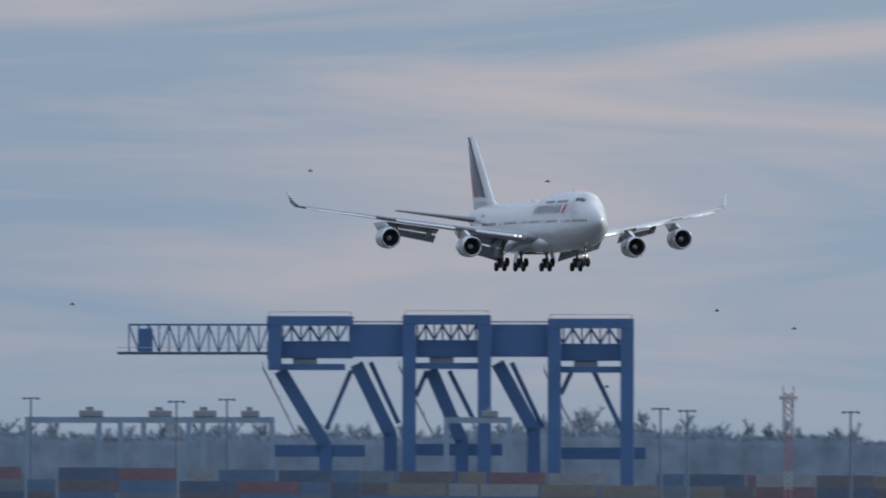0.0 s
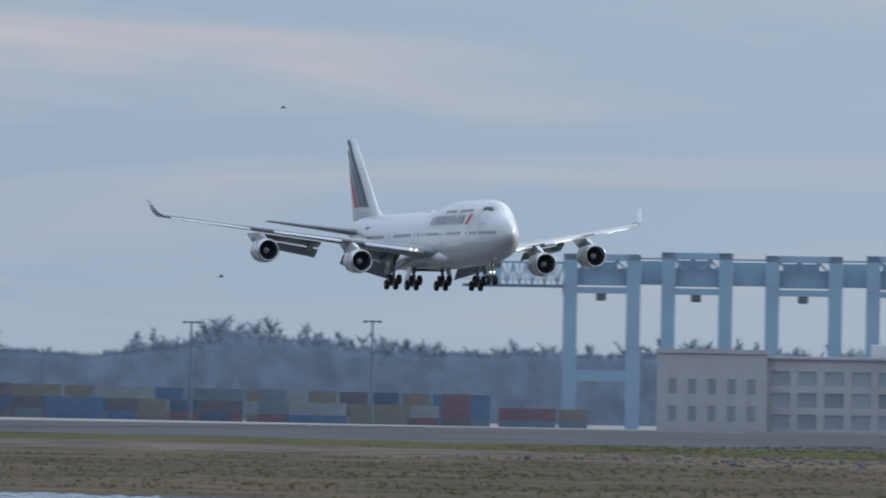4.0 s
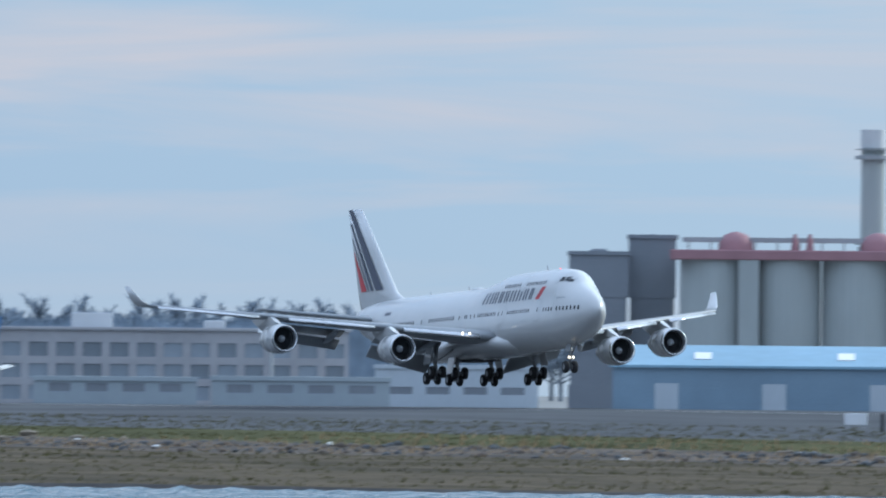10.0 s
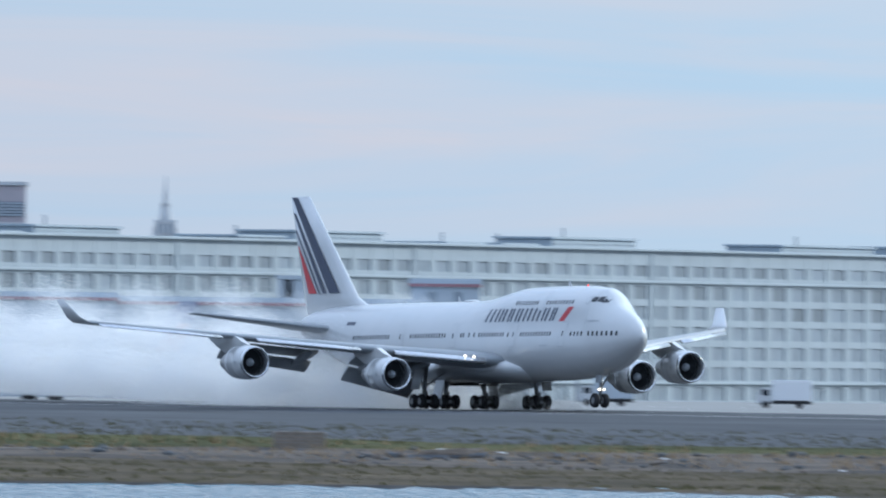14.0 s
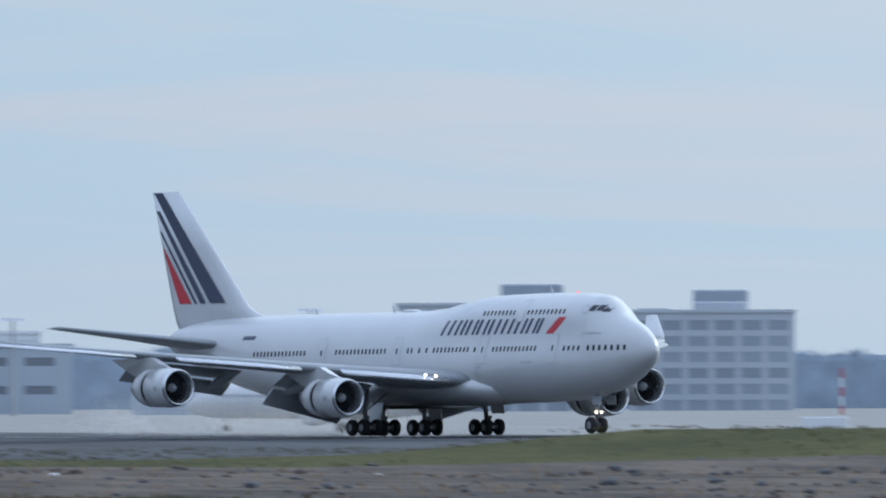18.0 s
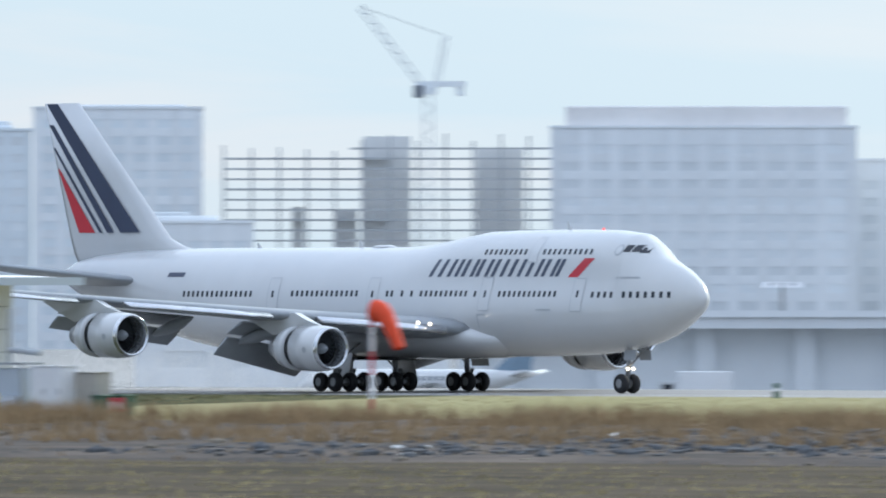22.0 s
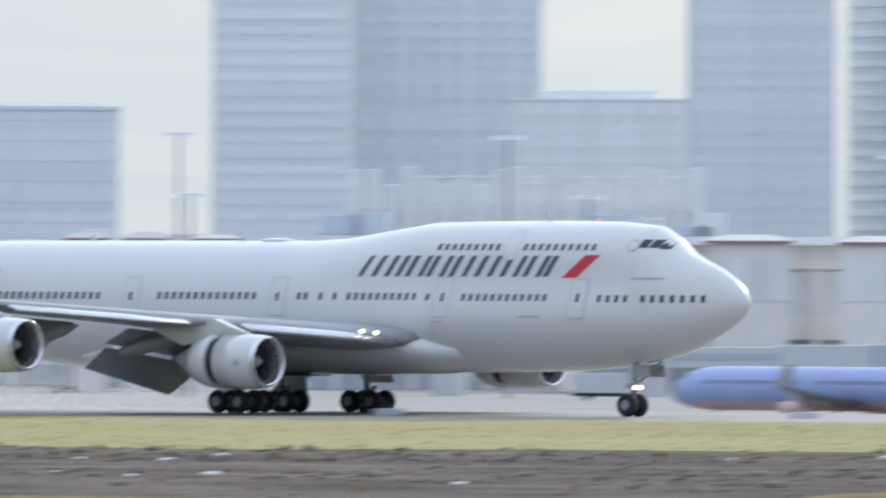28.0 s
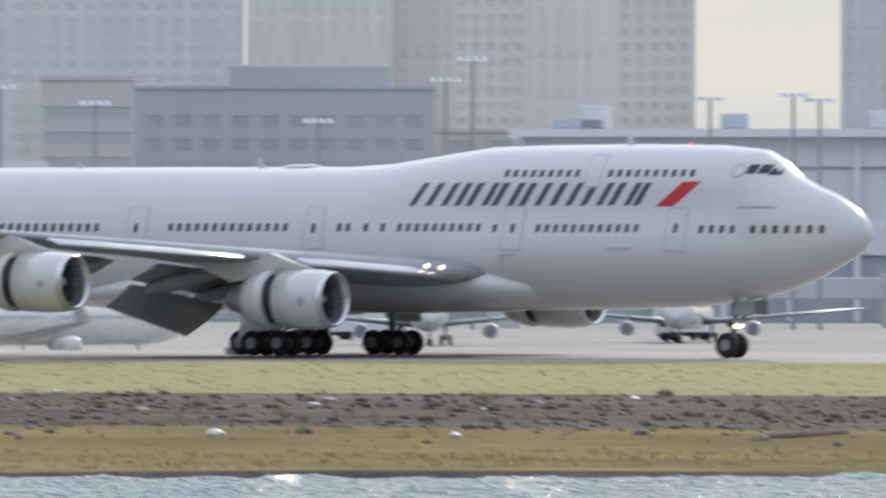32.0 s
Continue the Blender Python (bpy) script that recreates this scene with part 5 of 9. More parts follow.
def scrub(name, b0, b1, dist, low, high_e, label, mat, seed, size=0.5, per=14, line=None):
    """A close-grown uneven belt of wood or brush along the far shore, with a fringe of fine twigs on its crest."""
    r = random.Random(seed)
    verts, faces = [], []

    def crest(b):
        p = on_bearing(b, dist)
        foot = base_z(p.x, p.y) - 1
        # rounded crowns shoulder to shoulder
        rough = 0.35 + 0.3 * noise.noise((b * 2.3, seed, 0)) + 0.75 * abs(noise.noise((b * 7.0, seed, 4))) + 0.5 * abs(noise.noise((b * 23.0, seed, 8))) + 0.06 * noise.noise((b * 90.0, seed, 2))
        top = lerp(b, [t[0] for t in line], [t[1] for t in line]) * (0.3 + 0.45 * rough) if line else low + (high_e - low) * rough
        return p, foot, max(foot + 2.0, high(top, dist))

    b = b0
    while b < b1:
        p, foot, top = crest(b)
        for k in range(per):
            c = Vector((p.x + r.gauss(0, 1.2), p.y + r.gauss(0, 2), top - 0.4))
            lean = r.gauss(0, 0.5)
            for dx, dz in ((-0.3 * size, 0), (0.3 * size, 0), (lean, r.uniform(0.6, 3.2) * size)):
                verts.append((c.x + dx, c.y + dx * 0.4, c.z + dz))
            faces.append((len(verts) - 3, len(verts) - 2, len(verts) - 1))
        b += 0.012
    n = len(verts)
    cols = int((b1 - b0) / 0.006)
    for k in range(cols + 1):
        b = b0 + (b1 - b0) * k / cols
        p, foot, top = crest(b)
        way = on_bearing(b, 1.0)
        for step, (back, up) in enumerate(((-1.2, 0), (-1, 0.3), (-0.7, 0.6), (-0.4, 0.88), (0, 1.0), (3, 0.8), (6, 0))):
            push = 0.25 * noise.noise((b * 60, step * 1.7, seed)) if 0 < step < 5 else 0
            verts.append((p.x + way.x * (back + push), p.y + way.y * (back + push), foot + (top - foot) * up))
    for k in range(cols):
        for j in range(6):
            i = n + k * 7 + j
            faces.append((i, i + 7, i + 8, i + 1))
    me = bpy.data.meshes.new(name)
    me.from_pydata(verts, [], faces)
    me.materials.append(mat)
    me.polygons.foreach_set("use_smooth", [True] * len(faces))
    return tagged(new(name, me), label, "vegetation", kind="stuff")


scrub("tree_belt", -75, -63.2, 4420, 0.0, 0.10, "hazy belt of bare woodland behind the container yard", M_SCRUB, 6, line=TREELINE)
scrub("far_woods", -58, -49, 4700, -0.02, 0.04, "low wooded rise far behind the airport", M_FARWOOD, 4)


# ---- parked aircraft ----
def parked_jet(m, length, radius, label, body=None, belly=None, tail=None, tail_h=None, wing=None, engines=1, winglets=True, group="parked airliners", accent=None):
    """A small airliner, nose along +x, wheels on the apron at z = 0."""
    body, belly, tail = body or M_WHITE, belly or body or M_WHITE, tail or M_WHITE
    wing = wing or M_GREYPAINT
    R, L = radius, length
    axis = R * 1.75
    ob = thing("parked_airliner", m, label, "airplane", group)
    prof = ((0.0, 0.02, -0.35), (0.012, 0.30, -0.28), (0.03, 0.55, -0.18), (0.06, 0.80, -0.08), (0.10, 0.96, -0.02), (0.14, 1.0, 0), (0.66, 1.0, 0), (0.76, 0.9, 0.09), (0.86, 0.62, 0.34), (0.94, 0.36, 0.56), (1.0, 0.1, 0.72))
    rings = [ring((L / 2 - L * s, 0, axis + R * up), (0, 1, 0), (0, 0, 1), R * r, R * r, 20) for s, r, up in prof]
    bm = loft(rings)
    bm.faces.ensure_lookup_table()
    if belly is not body:
        for f in bm.faces:
            if f.calc_center_median().z < axis - R * 0.68 and f.calc_center_median().x > -L * 0.3:
                f.material_index = 1
    part("fuselage", bm, (body, belly), ob, smooth=True)
    for side in (-1, 1):
        row = bmesh.new()
        n = int(L * 0.62 / 0.55)
        for k in range(n):
            x = L / 2 - L * 0.13 - k * 0.55
            if abs(k - n // 2) < 2:
                continue
            box(x - 0.13, x + 0.13, side * (R * 0.955) - 0.03, side * (R * 0.955) + 0.03, axis + R * 0.2, axis + R * 0.2 + 0.36, row)
        part("window_strip", row, M_PANE, ob)["kind"] = "stuff"
        half = L * 0.46
        root, tip = L * 0.17, L * 0.05
        x0 = L * 0.07
        secs = []
        for f in (0.0, 0.35, 1.0):
            c = root + (tip - root) * min(1, f * 1.25 if f < 0.5 else 0.44 + (f - 0.35) * 0.86)
            xl, y, z = x0 - f * half * 0.5, side * (R * 0.6 + f * half), axis - R * 0.62 + f * half * 0.085
            t = c * 0.055
            secs.append([(xl, y, z), (xl - c * 0.3, y, z + t), (xl - c, y, z), (xl - c * 0.4, y, z - t)])
        part("wing", loft(secs), wing, ob, smooth=True)
        if winglets:
            tipx, tipy, tipz = x0 - half * 0.5, side * (R * 0.6 + half), axis - R * 0.62 + half * 0.085
            part("winglet", loft([[(tipx, tipy, tipz), (tipx - tip * .4, tipy + .08, tipz), (tipx - tip, tipy, tipz), (tipx - tip * .4, tipy - .08, tipz)],
                                  [(tipx - tip * .8, tipy + side * .5, tipz + 2), (tipx - tip, tipy + side * .5 + .05, tipz + 2), (tipx - tip * 1.3, tipy + side * .5, tipz + 2), (tipx - tip, tipy + side * .5 - .05, tipz + 2)]]), wing, ob)
        secs = []
        for f in (0.0, 1.0):
            c = L * (0.09 - 0.05 * f)
            xl, y, z = -L * 0.39 - f * L * 0.085, side * (R * 0.3 + f * L * 0.165), axis + R * 0.5 + f * L * 0.02
            secs.append([(xl, y, z), (xl - c * 0.3, y, z + 0.2), (xl - c, y, z), (xl - c * 0.4, y, z - 0.15)])
        part("tailplane", loft(secs), M_WHITE, ob, smooth=True)
        for e in range(engines):
            f = 0.33 if e == 0 else 0.62
            y, xe, z = side * (R * 0.6 + f * half), x0 - f * half * 0.5 + L * 0.045, axis - R * 0.8 - L * 0.008
            r = R * 0.42
            eng = part("engine", loft([ring((xe + a, y, z), (0, 1, 0), (0, 0, 1), r * q, r * q, 14) for a, q in ((0, .86), (-.25, 1.0), (-r * 1.6, 1.02), (-r * 3.0, .72), (-r * 3.9, .42))]), body if belly is body else belly, ob, smooth=True)
            part("intake", loft([ring((xe + 0.02, y, z), (0, 1, 0), (0, 0, 1), r * .76, r * .76, 14), ring((xe - .3, y, z), (0, 1, 0), (0, 0, 1), r * .7, r * .7, 14)]), M_DARKPANEL, eng)
            part("pylon", box(xe - r * 3.4, xe - r * .8, y - .15, y + .15, z + r * .8, axis - R * .45 + f * half * .08), M_GREYPAINT, ob)
        for k in (0, 1):
            part("main_wheel", rod((x0 - L * .1, side * (1.8 + .9 * k) - .2, .55), (x0 - L * .1, side * (1.8 + .9 * k) + .2, .55), .55, n=12), M_RUBBER, ob)
        part("gear_leg", rod((x0 - L * .1, side * 2.2, .55), (x0 - L * .1, side * 2.2, axis - R * .6), .16), M_STEEL, ob)
    th = tail_h or L * 0.31
    zr = axis + R * 0.72
    fx = -L * 0.31
    part("fin", loft([[(fx, 0, zr), (fx - L * .07, .28, zr), (fx - L * .165, 0, zr), (fx - L * .07, -.28, zr)],
                      [(fx - L * .135, 0, th), (fx - L * .16, .12, th), (fx - L * .19, 0, th), (fx - L * .16, -.12, th)]]), tail, ob)
    if accent:
        for side in (-1, 1):
            part("tail_panel", loft([[(fx - L * .055, side * .27, zr + .3), (fx - L * .14, side * .2, zr + .3), (fx - L * .14, side * .22, zr + .3)],
                                     [(fx - L * .135, side * .2, zr + (th - zr) * .6), (fx - L * .17, side * .14, zr + (th - zr) * .6), (fx - L * .16, side * .19, zr + (th - zr) * .6)]]), accent, ob)
    part("nose_gear", rod((L * .37, 0, .4), (L * .37, 0, axis - R * .8), .12), M_STEEL, ob)
    part("nose_wheel", rod((L * .37, -.28, .4), (L * .37, .28, .4), .4, n=12), M_RUBBER, ob)
    for side in (-1, 1):
        part("cockpit_glass", loft([[(L / 2 - L * .045, side * R * .28, axis + R * .42), (L / 2 - L * .05, side * R * .5, axis + R * .40), (L / 2 - L * .062, side * R * .52, axis + R * .62), (L / 2 - L * .057, side * R * .25, axis + R * .66)],
                                    [(L / 2 - L * .056, side * R * .2, axis + R * .3), (L / 2 - L * .066, side * R * .4, axis + R * .3), (L / 2 - L * .075, side * R * .4, axis + R * .5), (L / 2 - L * .07, side * R * .2, axis + R * .5)]]), M_GLASS, ob)
    return ob


def jet_at(b_nose, b_tail, dist, length, turn=None, **kw):
    """Sets a jet so that its nose and tail lie on the two bearings; the turn follows from its length."""
    mid = (b_nose + b_tail) / 2
    p = on_bearing(mid, dist)
    seen = abs(span(b_nose, b_tail, dist))
    swing = math.degrees(math.acos(min(1.0, seen / length))) if turn is None else turn
    heading = -mid + (180 - swing if b_nose < b_tail else swing)
    return parked_jet(pose(p.x, p.y, base_z(p.x, p.y), 0, 0, heading), length, **kw)


jet_at(-65.95, -65.01, 2250, 37.6, radius=1.98, label="white narrow-body jet with blue tail and dark belly", belly=M_POLEBLUE, tail=M_JETBLUE)
jet_at(-60.78, -59.68, 1800, 44.0, radius=2.15, tail_h=11.0, label="white wide-body jet with dark slate and red tail", tail=M_SLATE, accent=M_CORAL)
taxiing_jet = jet_at(-53.957, -52.907, 1900, 37.6, radius=1.98, label="white narrow-body jet with slate-blue tail taxiing", tail=M_SLATE)
jet_at(-46.83, -46.03, 1450, 20.8, radius=1.2, tail_h=5.6, label="small white regional jet with slate-blue tail on the apron", tail=M_YARDBLUE, winglets=False)
jet_at(-33.35, -32.2, 1520, 37.6, radius=1.98, label="violet-blue jet with coral belly and tail", body=M_DUSK, belly=M_CORAL, tail=M_CORAL)
jet_at(-31.85, -31.12, 1750, 37.6, radius=1.98, label="white narrow-body jet with dark blue tail", tail=M_NAVY)
jet_at(-29.87, -31.0, 1550, 37.6, radius=1.98, label="white narrow-body jet with slate-blue tail taxiing", tail=M_SLATE)
jet_at(-27.9, -29.0, 1560, 37.6, radius=1.98, label="white narrow-body jet with grey tail in line", tail=M_GREYPAINT)
jet_at(-26.4, -27.5, 1550, 37.6, radius=1.98, label="white narrow-body jet with pale blue tail taxiing", tail=M_CRANE_PALE)
jet_at(-25.54, -25.62, 1800, 37.6, turn=-88, radius=1.98, label="white jet facing the runway with wings spread", tail=M_NAVY)
jet_at(-24.75, -24.62, 1850, 37.6, turn=-85, radius=1.98, label="white jet parked nose out beside the terminal", tail=M_NAVY)


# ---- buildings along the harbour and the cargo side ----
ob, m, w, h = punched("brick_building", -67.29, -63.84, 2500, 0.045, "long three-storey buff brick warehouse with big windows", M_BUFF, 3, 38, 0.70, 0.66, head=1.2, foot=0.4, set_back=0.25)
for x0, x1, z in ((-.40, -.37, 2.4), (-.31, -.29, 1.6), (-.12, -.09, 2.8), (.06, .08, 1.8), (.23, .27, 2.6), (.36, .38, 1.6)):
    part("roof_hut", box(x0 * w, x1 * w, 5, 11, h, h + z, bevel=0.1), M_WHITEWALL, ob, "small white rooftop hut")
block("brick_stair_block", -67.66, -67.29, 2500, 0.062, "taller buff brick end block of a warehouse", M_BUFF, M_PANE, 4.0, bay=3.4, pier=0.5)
for b0, b1, d, e, lab, mat in ((-66.3, -65.3, 2380, -.112, "long pale rendered wall beside the taxiway", M_TERRA), (-64.9, -64.35, 2350, -.125, "low pale flat-roofed service building", M_TERRA),
                               (-64.3, -63.7, 2350, -.12, "low pale grey service shed", M_TERRA), (-63.75, -63.2, 2600, -.075, "low grey freight shed by the harbour", M_SHED)):
    block("service_building", b0, b1, d, e, lab, mat, M_DARKPANEL, 3.2, bay=6, depth=12, band=0.35)
m = facing(-65.8, 2330)
ob = thing("vehicle_canopy", m, "dark flat canopy on posts beside the taxiway", "canopy")
w, h = span(-66.1, -65.5, 2330), 4.2
part("roof", box(-w / 2, w / 2, 0, 9, h, h + .5), M_DARKPANEL, ob)
for k in range(6):
    for y in (0.3, 8.7):
        part("post", rod((-w / 2 + .3 + (w - .6) * k / 5, y, 0), (-w / 2 + .3 + (w - .6) * k / 5, y, h), .12), M_GALV, ob)
for b, e in ((-66.6, .06), (-64.1, .05)):
    lamp_mast(b, e, 2420, heads=2)

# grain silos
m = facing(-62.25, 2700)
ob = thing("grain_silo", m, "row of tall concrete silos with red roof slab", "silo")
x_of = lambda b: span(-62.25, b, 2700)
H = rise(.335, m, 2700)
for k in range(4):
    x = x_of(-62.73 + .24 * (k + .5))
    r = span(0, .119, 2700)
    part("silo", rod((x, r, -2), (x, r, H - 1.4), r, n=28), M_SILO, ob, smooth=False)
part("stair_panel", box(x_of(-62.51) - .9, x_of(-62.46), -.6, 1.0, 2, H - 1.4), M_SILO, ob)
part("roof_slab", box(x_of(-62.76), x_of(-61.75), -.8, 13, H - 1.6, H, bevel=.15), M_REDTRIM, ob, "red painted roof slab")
for b, e in ((-62.54, .421), (-62.06, .411)):
    r = span(0, .061, 2700)
    part("dome", spin([(H + 0.0, r), (H + r * .45, r * .95), (H + r * .8, r * .7), (H + r * .98, r * .3), (H + r * 1.02, .05)], (0, 0, 1), 20), M_REDTRIM, ob, "red half dome", smooth=True, at=pose(x_of(b), 6, 0))
part("conveyor_gallery", box(x_of(-62.72), x_of(-61.86), 5, 6.4, H + 1.2, H + 2.0), M_GALV, ob)
for k in range(12):
    x = x_of(-62.70 + .075 * k)
    part("gallery_post", box(x - .12, x + .12, 5.4, 5.7, H, H + 1.2), M_GALV, ob)
for b in (-62.34, -62.29):
    part("roof_vent", rod((x_of(b), 4, H), (x_of(b), 4, H + 2.6), .7, .25), M_REDTRIM, ob)
stack_h = rise(.747, m, 2700)
stack = part("stack", rod((x_of(-62.08), 22, -2), (x_of(-62.08), 22, stack_h), 2.15, 1.85, 24), M_SILO, ob, "slim concrete chimney")
z = rise(.655, m, 2700)
part("gallery_ring", rod((x_of(-62.08), 22, z - .3), (x_of(-62.08), 22, z + .3), 2.9, n=20), M_GALV, stack)
part("gallery_rail", rod((x_of(-62.08), 22, z + 1.2), (x_of(-62.08), 22, z + 1.35), 2.9, n=20), M_GALV, stack)
part("stack_cap", rod((x_of(-62.08), 22, stack_h - 2.8), (x_of(-62.08), 22, stack_h + .1), 2.0, 2.0, 24), M_CONC, stack)
block("headhouse", -63.10, -62.90, 2710, .314, "tall windowless dark concrete headhouse", M_DARKPANEL, M_DARKPANEL, 9, steps=((-63.03, -62.97, .335, M_DARKPANEL),))
block("headhouse", -62.90, -62.74, 2715, .371, "taller windowless grey concrete elevator tower", M_DARKPANEL, M_DARKPANEL, 9, steps=((-62.84, -62.80, .385, M_DARKPANEL),))
block("stair_tower", -61.77, -61.67, 2800, .149, "small dark brick stair tower", M_DARKPANEL, M_DARKPANEL, 5)

# blue roofed warehouses
for b0, b1, d, e0, e1, lab in ((-62.95, -61.62, 2000, -.055, .013, "long warehouse with bright blue sloping metal roof"), (-61.6, -60.55, 2060, -.06, -.005, "warehouse with a dull blue metal roof")):
    m = facing((b0 + b1) / 2, d)
    w, za, zb = span(b0, b1, d), rise(e0, m, d), rise(e1, m, d)
    ob = thing("warehouse", m, lab, "building")
    part("wall", box(-w / 2, w / 2, 0, 24, -1, za), M_YARDBLUE, ob)
    part("roof", loft([[(x, -.5, za), (x, 12, zb), (x, 24.5, za), (x, 24.5, za - .3), (x, 12, zb - .4), (x, -.5, za - .3)] for x in (-w / 2 - .4, w / 2 + .4)]), M_BLUEROOF, ob)
    n = int(w / 4)
    for k in range(n):
        x = -w / 2 + w * (k + .5) / n
        if k % 3 == 1:
            part("dock_door", box(x - 1.4, x + 1.4, -.1, .2, 0, min(3.4, za - .4)), M_SHED, ob)
        if k % 4 == 2:
            part("roof_light", loft([[(x + a, 3, za + (zb - za) * .29), (x + a, 7, za + (zb - za) * .61), (x + a, 7, za + (zb - za) * .61 + .1), (x + a, 3, za + (zb - za) * .29 + .1)] for a in (-1, 1)]), M_WHITEROOF, ob)
for b0, b1 in ((-61.62, -61.38), (-61.38, -61.1)):
    m = facing((b0 + b1) / 2, 1980)
    w = span(b0, b1, 1980)
    ob = thing("gabled_shed", m, "dark grey gabled storage shed", "building", "dark gabled sheds")
    part("wall", loft([[(-w / 2, y, -1), (w / 2, y, -1), (w / 2, y, 2.6), (0, y, 6.3), (-w / 2, y, 2.6)] for y in (0, 14)]), M_DARKPANEL, ob)
    part("roof", loft([[(-w / 2 - .4, y, 2.4), (0, y, 6.4), (w / 2 + .4, y, 2.4), (w / 2 + .4, y, 2.65), (0, y, 6.7), (-w / 2 - .4, y, 2.65)] for y in (-.4, 14.4)]), M_SHED, ob)
    part("door", box(-w * .18, w * .18, -.12, .1, 0, 3.2), M_SHED, ob)

# power plant
m = facing(-60.84, 3300)
pp = thing("power_plant", m, "massive mauve-grey power plant with banded chimney", "power plant")
x_of = lambda b: span(-60.84, b, 3300)
z_of = lambda e: rise(e, m, 3300)
part("main_block", box(x_of(-61.42), x_of(-60.26), 0, 50, -2, z_of(.505), bevel=.2), M_MAUVE, pp)
part("roof_edge", box(x_of(-61.42) - .3, x_of(-60.26) + .3, -.4, 50.4, z_of(.505), z_of(.505) + .7), M_CONC, pp)
part("plinth_band", box(x_of(-61.42), x_of(-60.26), -.3, 0, z_of(.372), z_of(.38)), M_CONC, pp)
for b0, b1 in ((-61.335, -61.30), (-61.225, -61.19), (-61.11, -61.075), (-60.74, -60.705), (-60.44, -60.405)):
    part("window", box(x_of(b0), x_of(b1), -.15, .1, z_of(.405), z_of(.455)), M_DARKPANEL, pp)
for b0, b1 in ((-61.02, -60.78), (-60.665, -60.485), (-60.37, -60.265)):
    lv = part("louvre", box(x_of(b0), x_of(b1), -.15, .1, z_of(.40), z_of(.45)), M_DARKPANEL, pp, "dark louvred band")
    for k in range(5):
        z = z_of(.40) + (z_of(.45) - z_of(.40)) * (k + .5) / 5
        part("slat", box(x_of(b0), x_of(b1), -.3, -.15, z - .12, z + .1), M_SHED, lv)
for b0, b1, e, left, right in ((-61.02, -60.86, .595, 0, 0), (-60.86, -60.70, .597, 0, .07), (-60.70, -60.37, .588, .03, .07)):
    x0, x1, z0, z1 = x_of(b0), x_of(b1), z_of(.50), z_of(e)
    cl, cr = span(0, left, 3300), span(0, right, 3300)
    part("upper_volume", loft([[(x0, y, z0), (x1, y, z0), (x1, y, z1 - cr * .8), (x1 - cr * .5, y, z1 - cr * .25), (x1 - cr, y, z1), (x0 + cl, y, z1), (x0, y, z1 - cl * .6)] for y in (6, 40)]), M_MAUVE, pp)
    part("upper_cap", box(x0 + cl + .3, x1 - cr - .3, 7, 39, z1, z1 + .6), M_CONC, pp)
sx, sh = x_of(-60.93), z_of(1.063)
sr = span(0, .07, 3300)
stack = part("stack", rod((sx, 12, 0), (sx, 12, sh), sr, sr * .93, 32), M_CONC, pp, "tall banded power plant chimney", smooth=False)
for e0, e1 in ((.985, 1.064), (.60, .72)):
    part("dark_band", rod((sx, 12, z_of(e0)), (sx, 12, z_of(e1)), sr * 1.015, sr * .96, 32), M_DARKPANEL, stack)
for e in (.84, .985):
    part("gallery_ring", rod((sx, 12, z_of(e)), (sx, 12, z_of(e) + .6), sr * 1.28, n=24), M_GALV, stack)
    part("gallery_rail", rod((sx, 12, z_of(e) + 1.4), (sx, 12, z_of(e) + 1.6), sr * 1.28, n=24), M_GALV, stack)
for k in range(4):
    a = math.pi * (.9 + .4 * k)
    part("ladder", box(sx + sr * math.cos(a) * .99 - .3, sx + sr * math.cos(a) * .99 + .3, 12 + sr * math.sin(a) - .2, 12 + sr * math.sin(a) + .2, 0, sh - 4), M_GALV, stack)

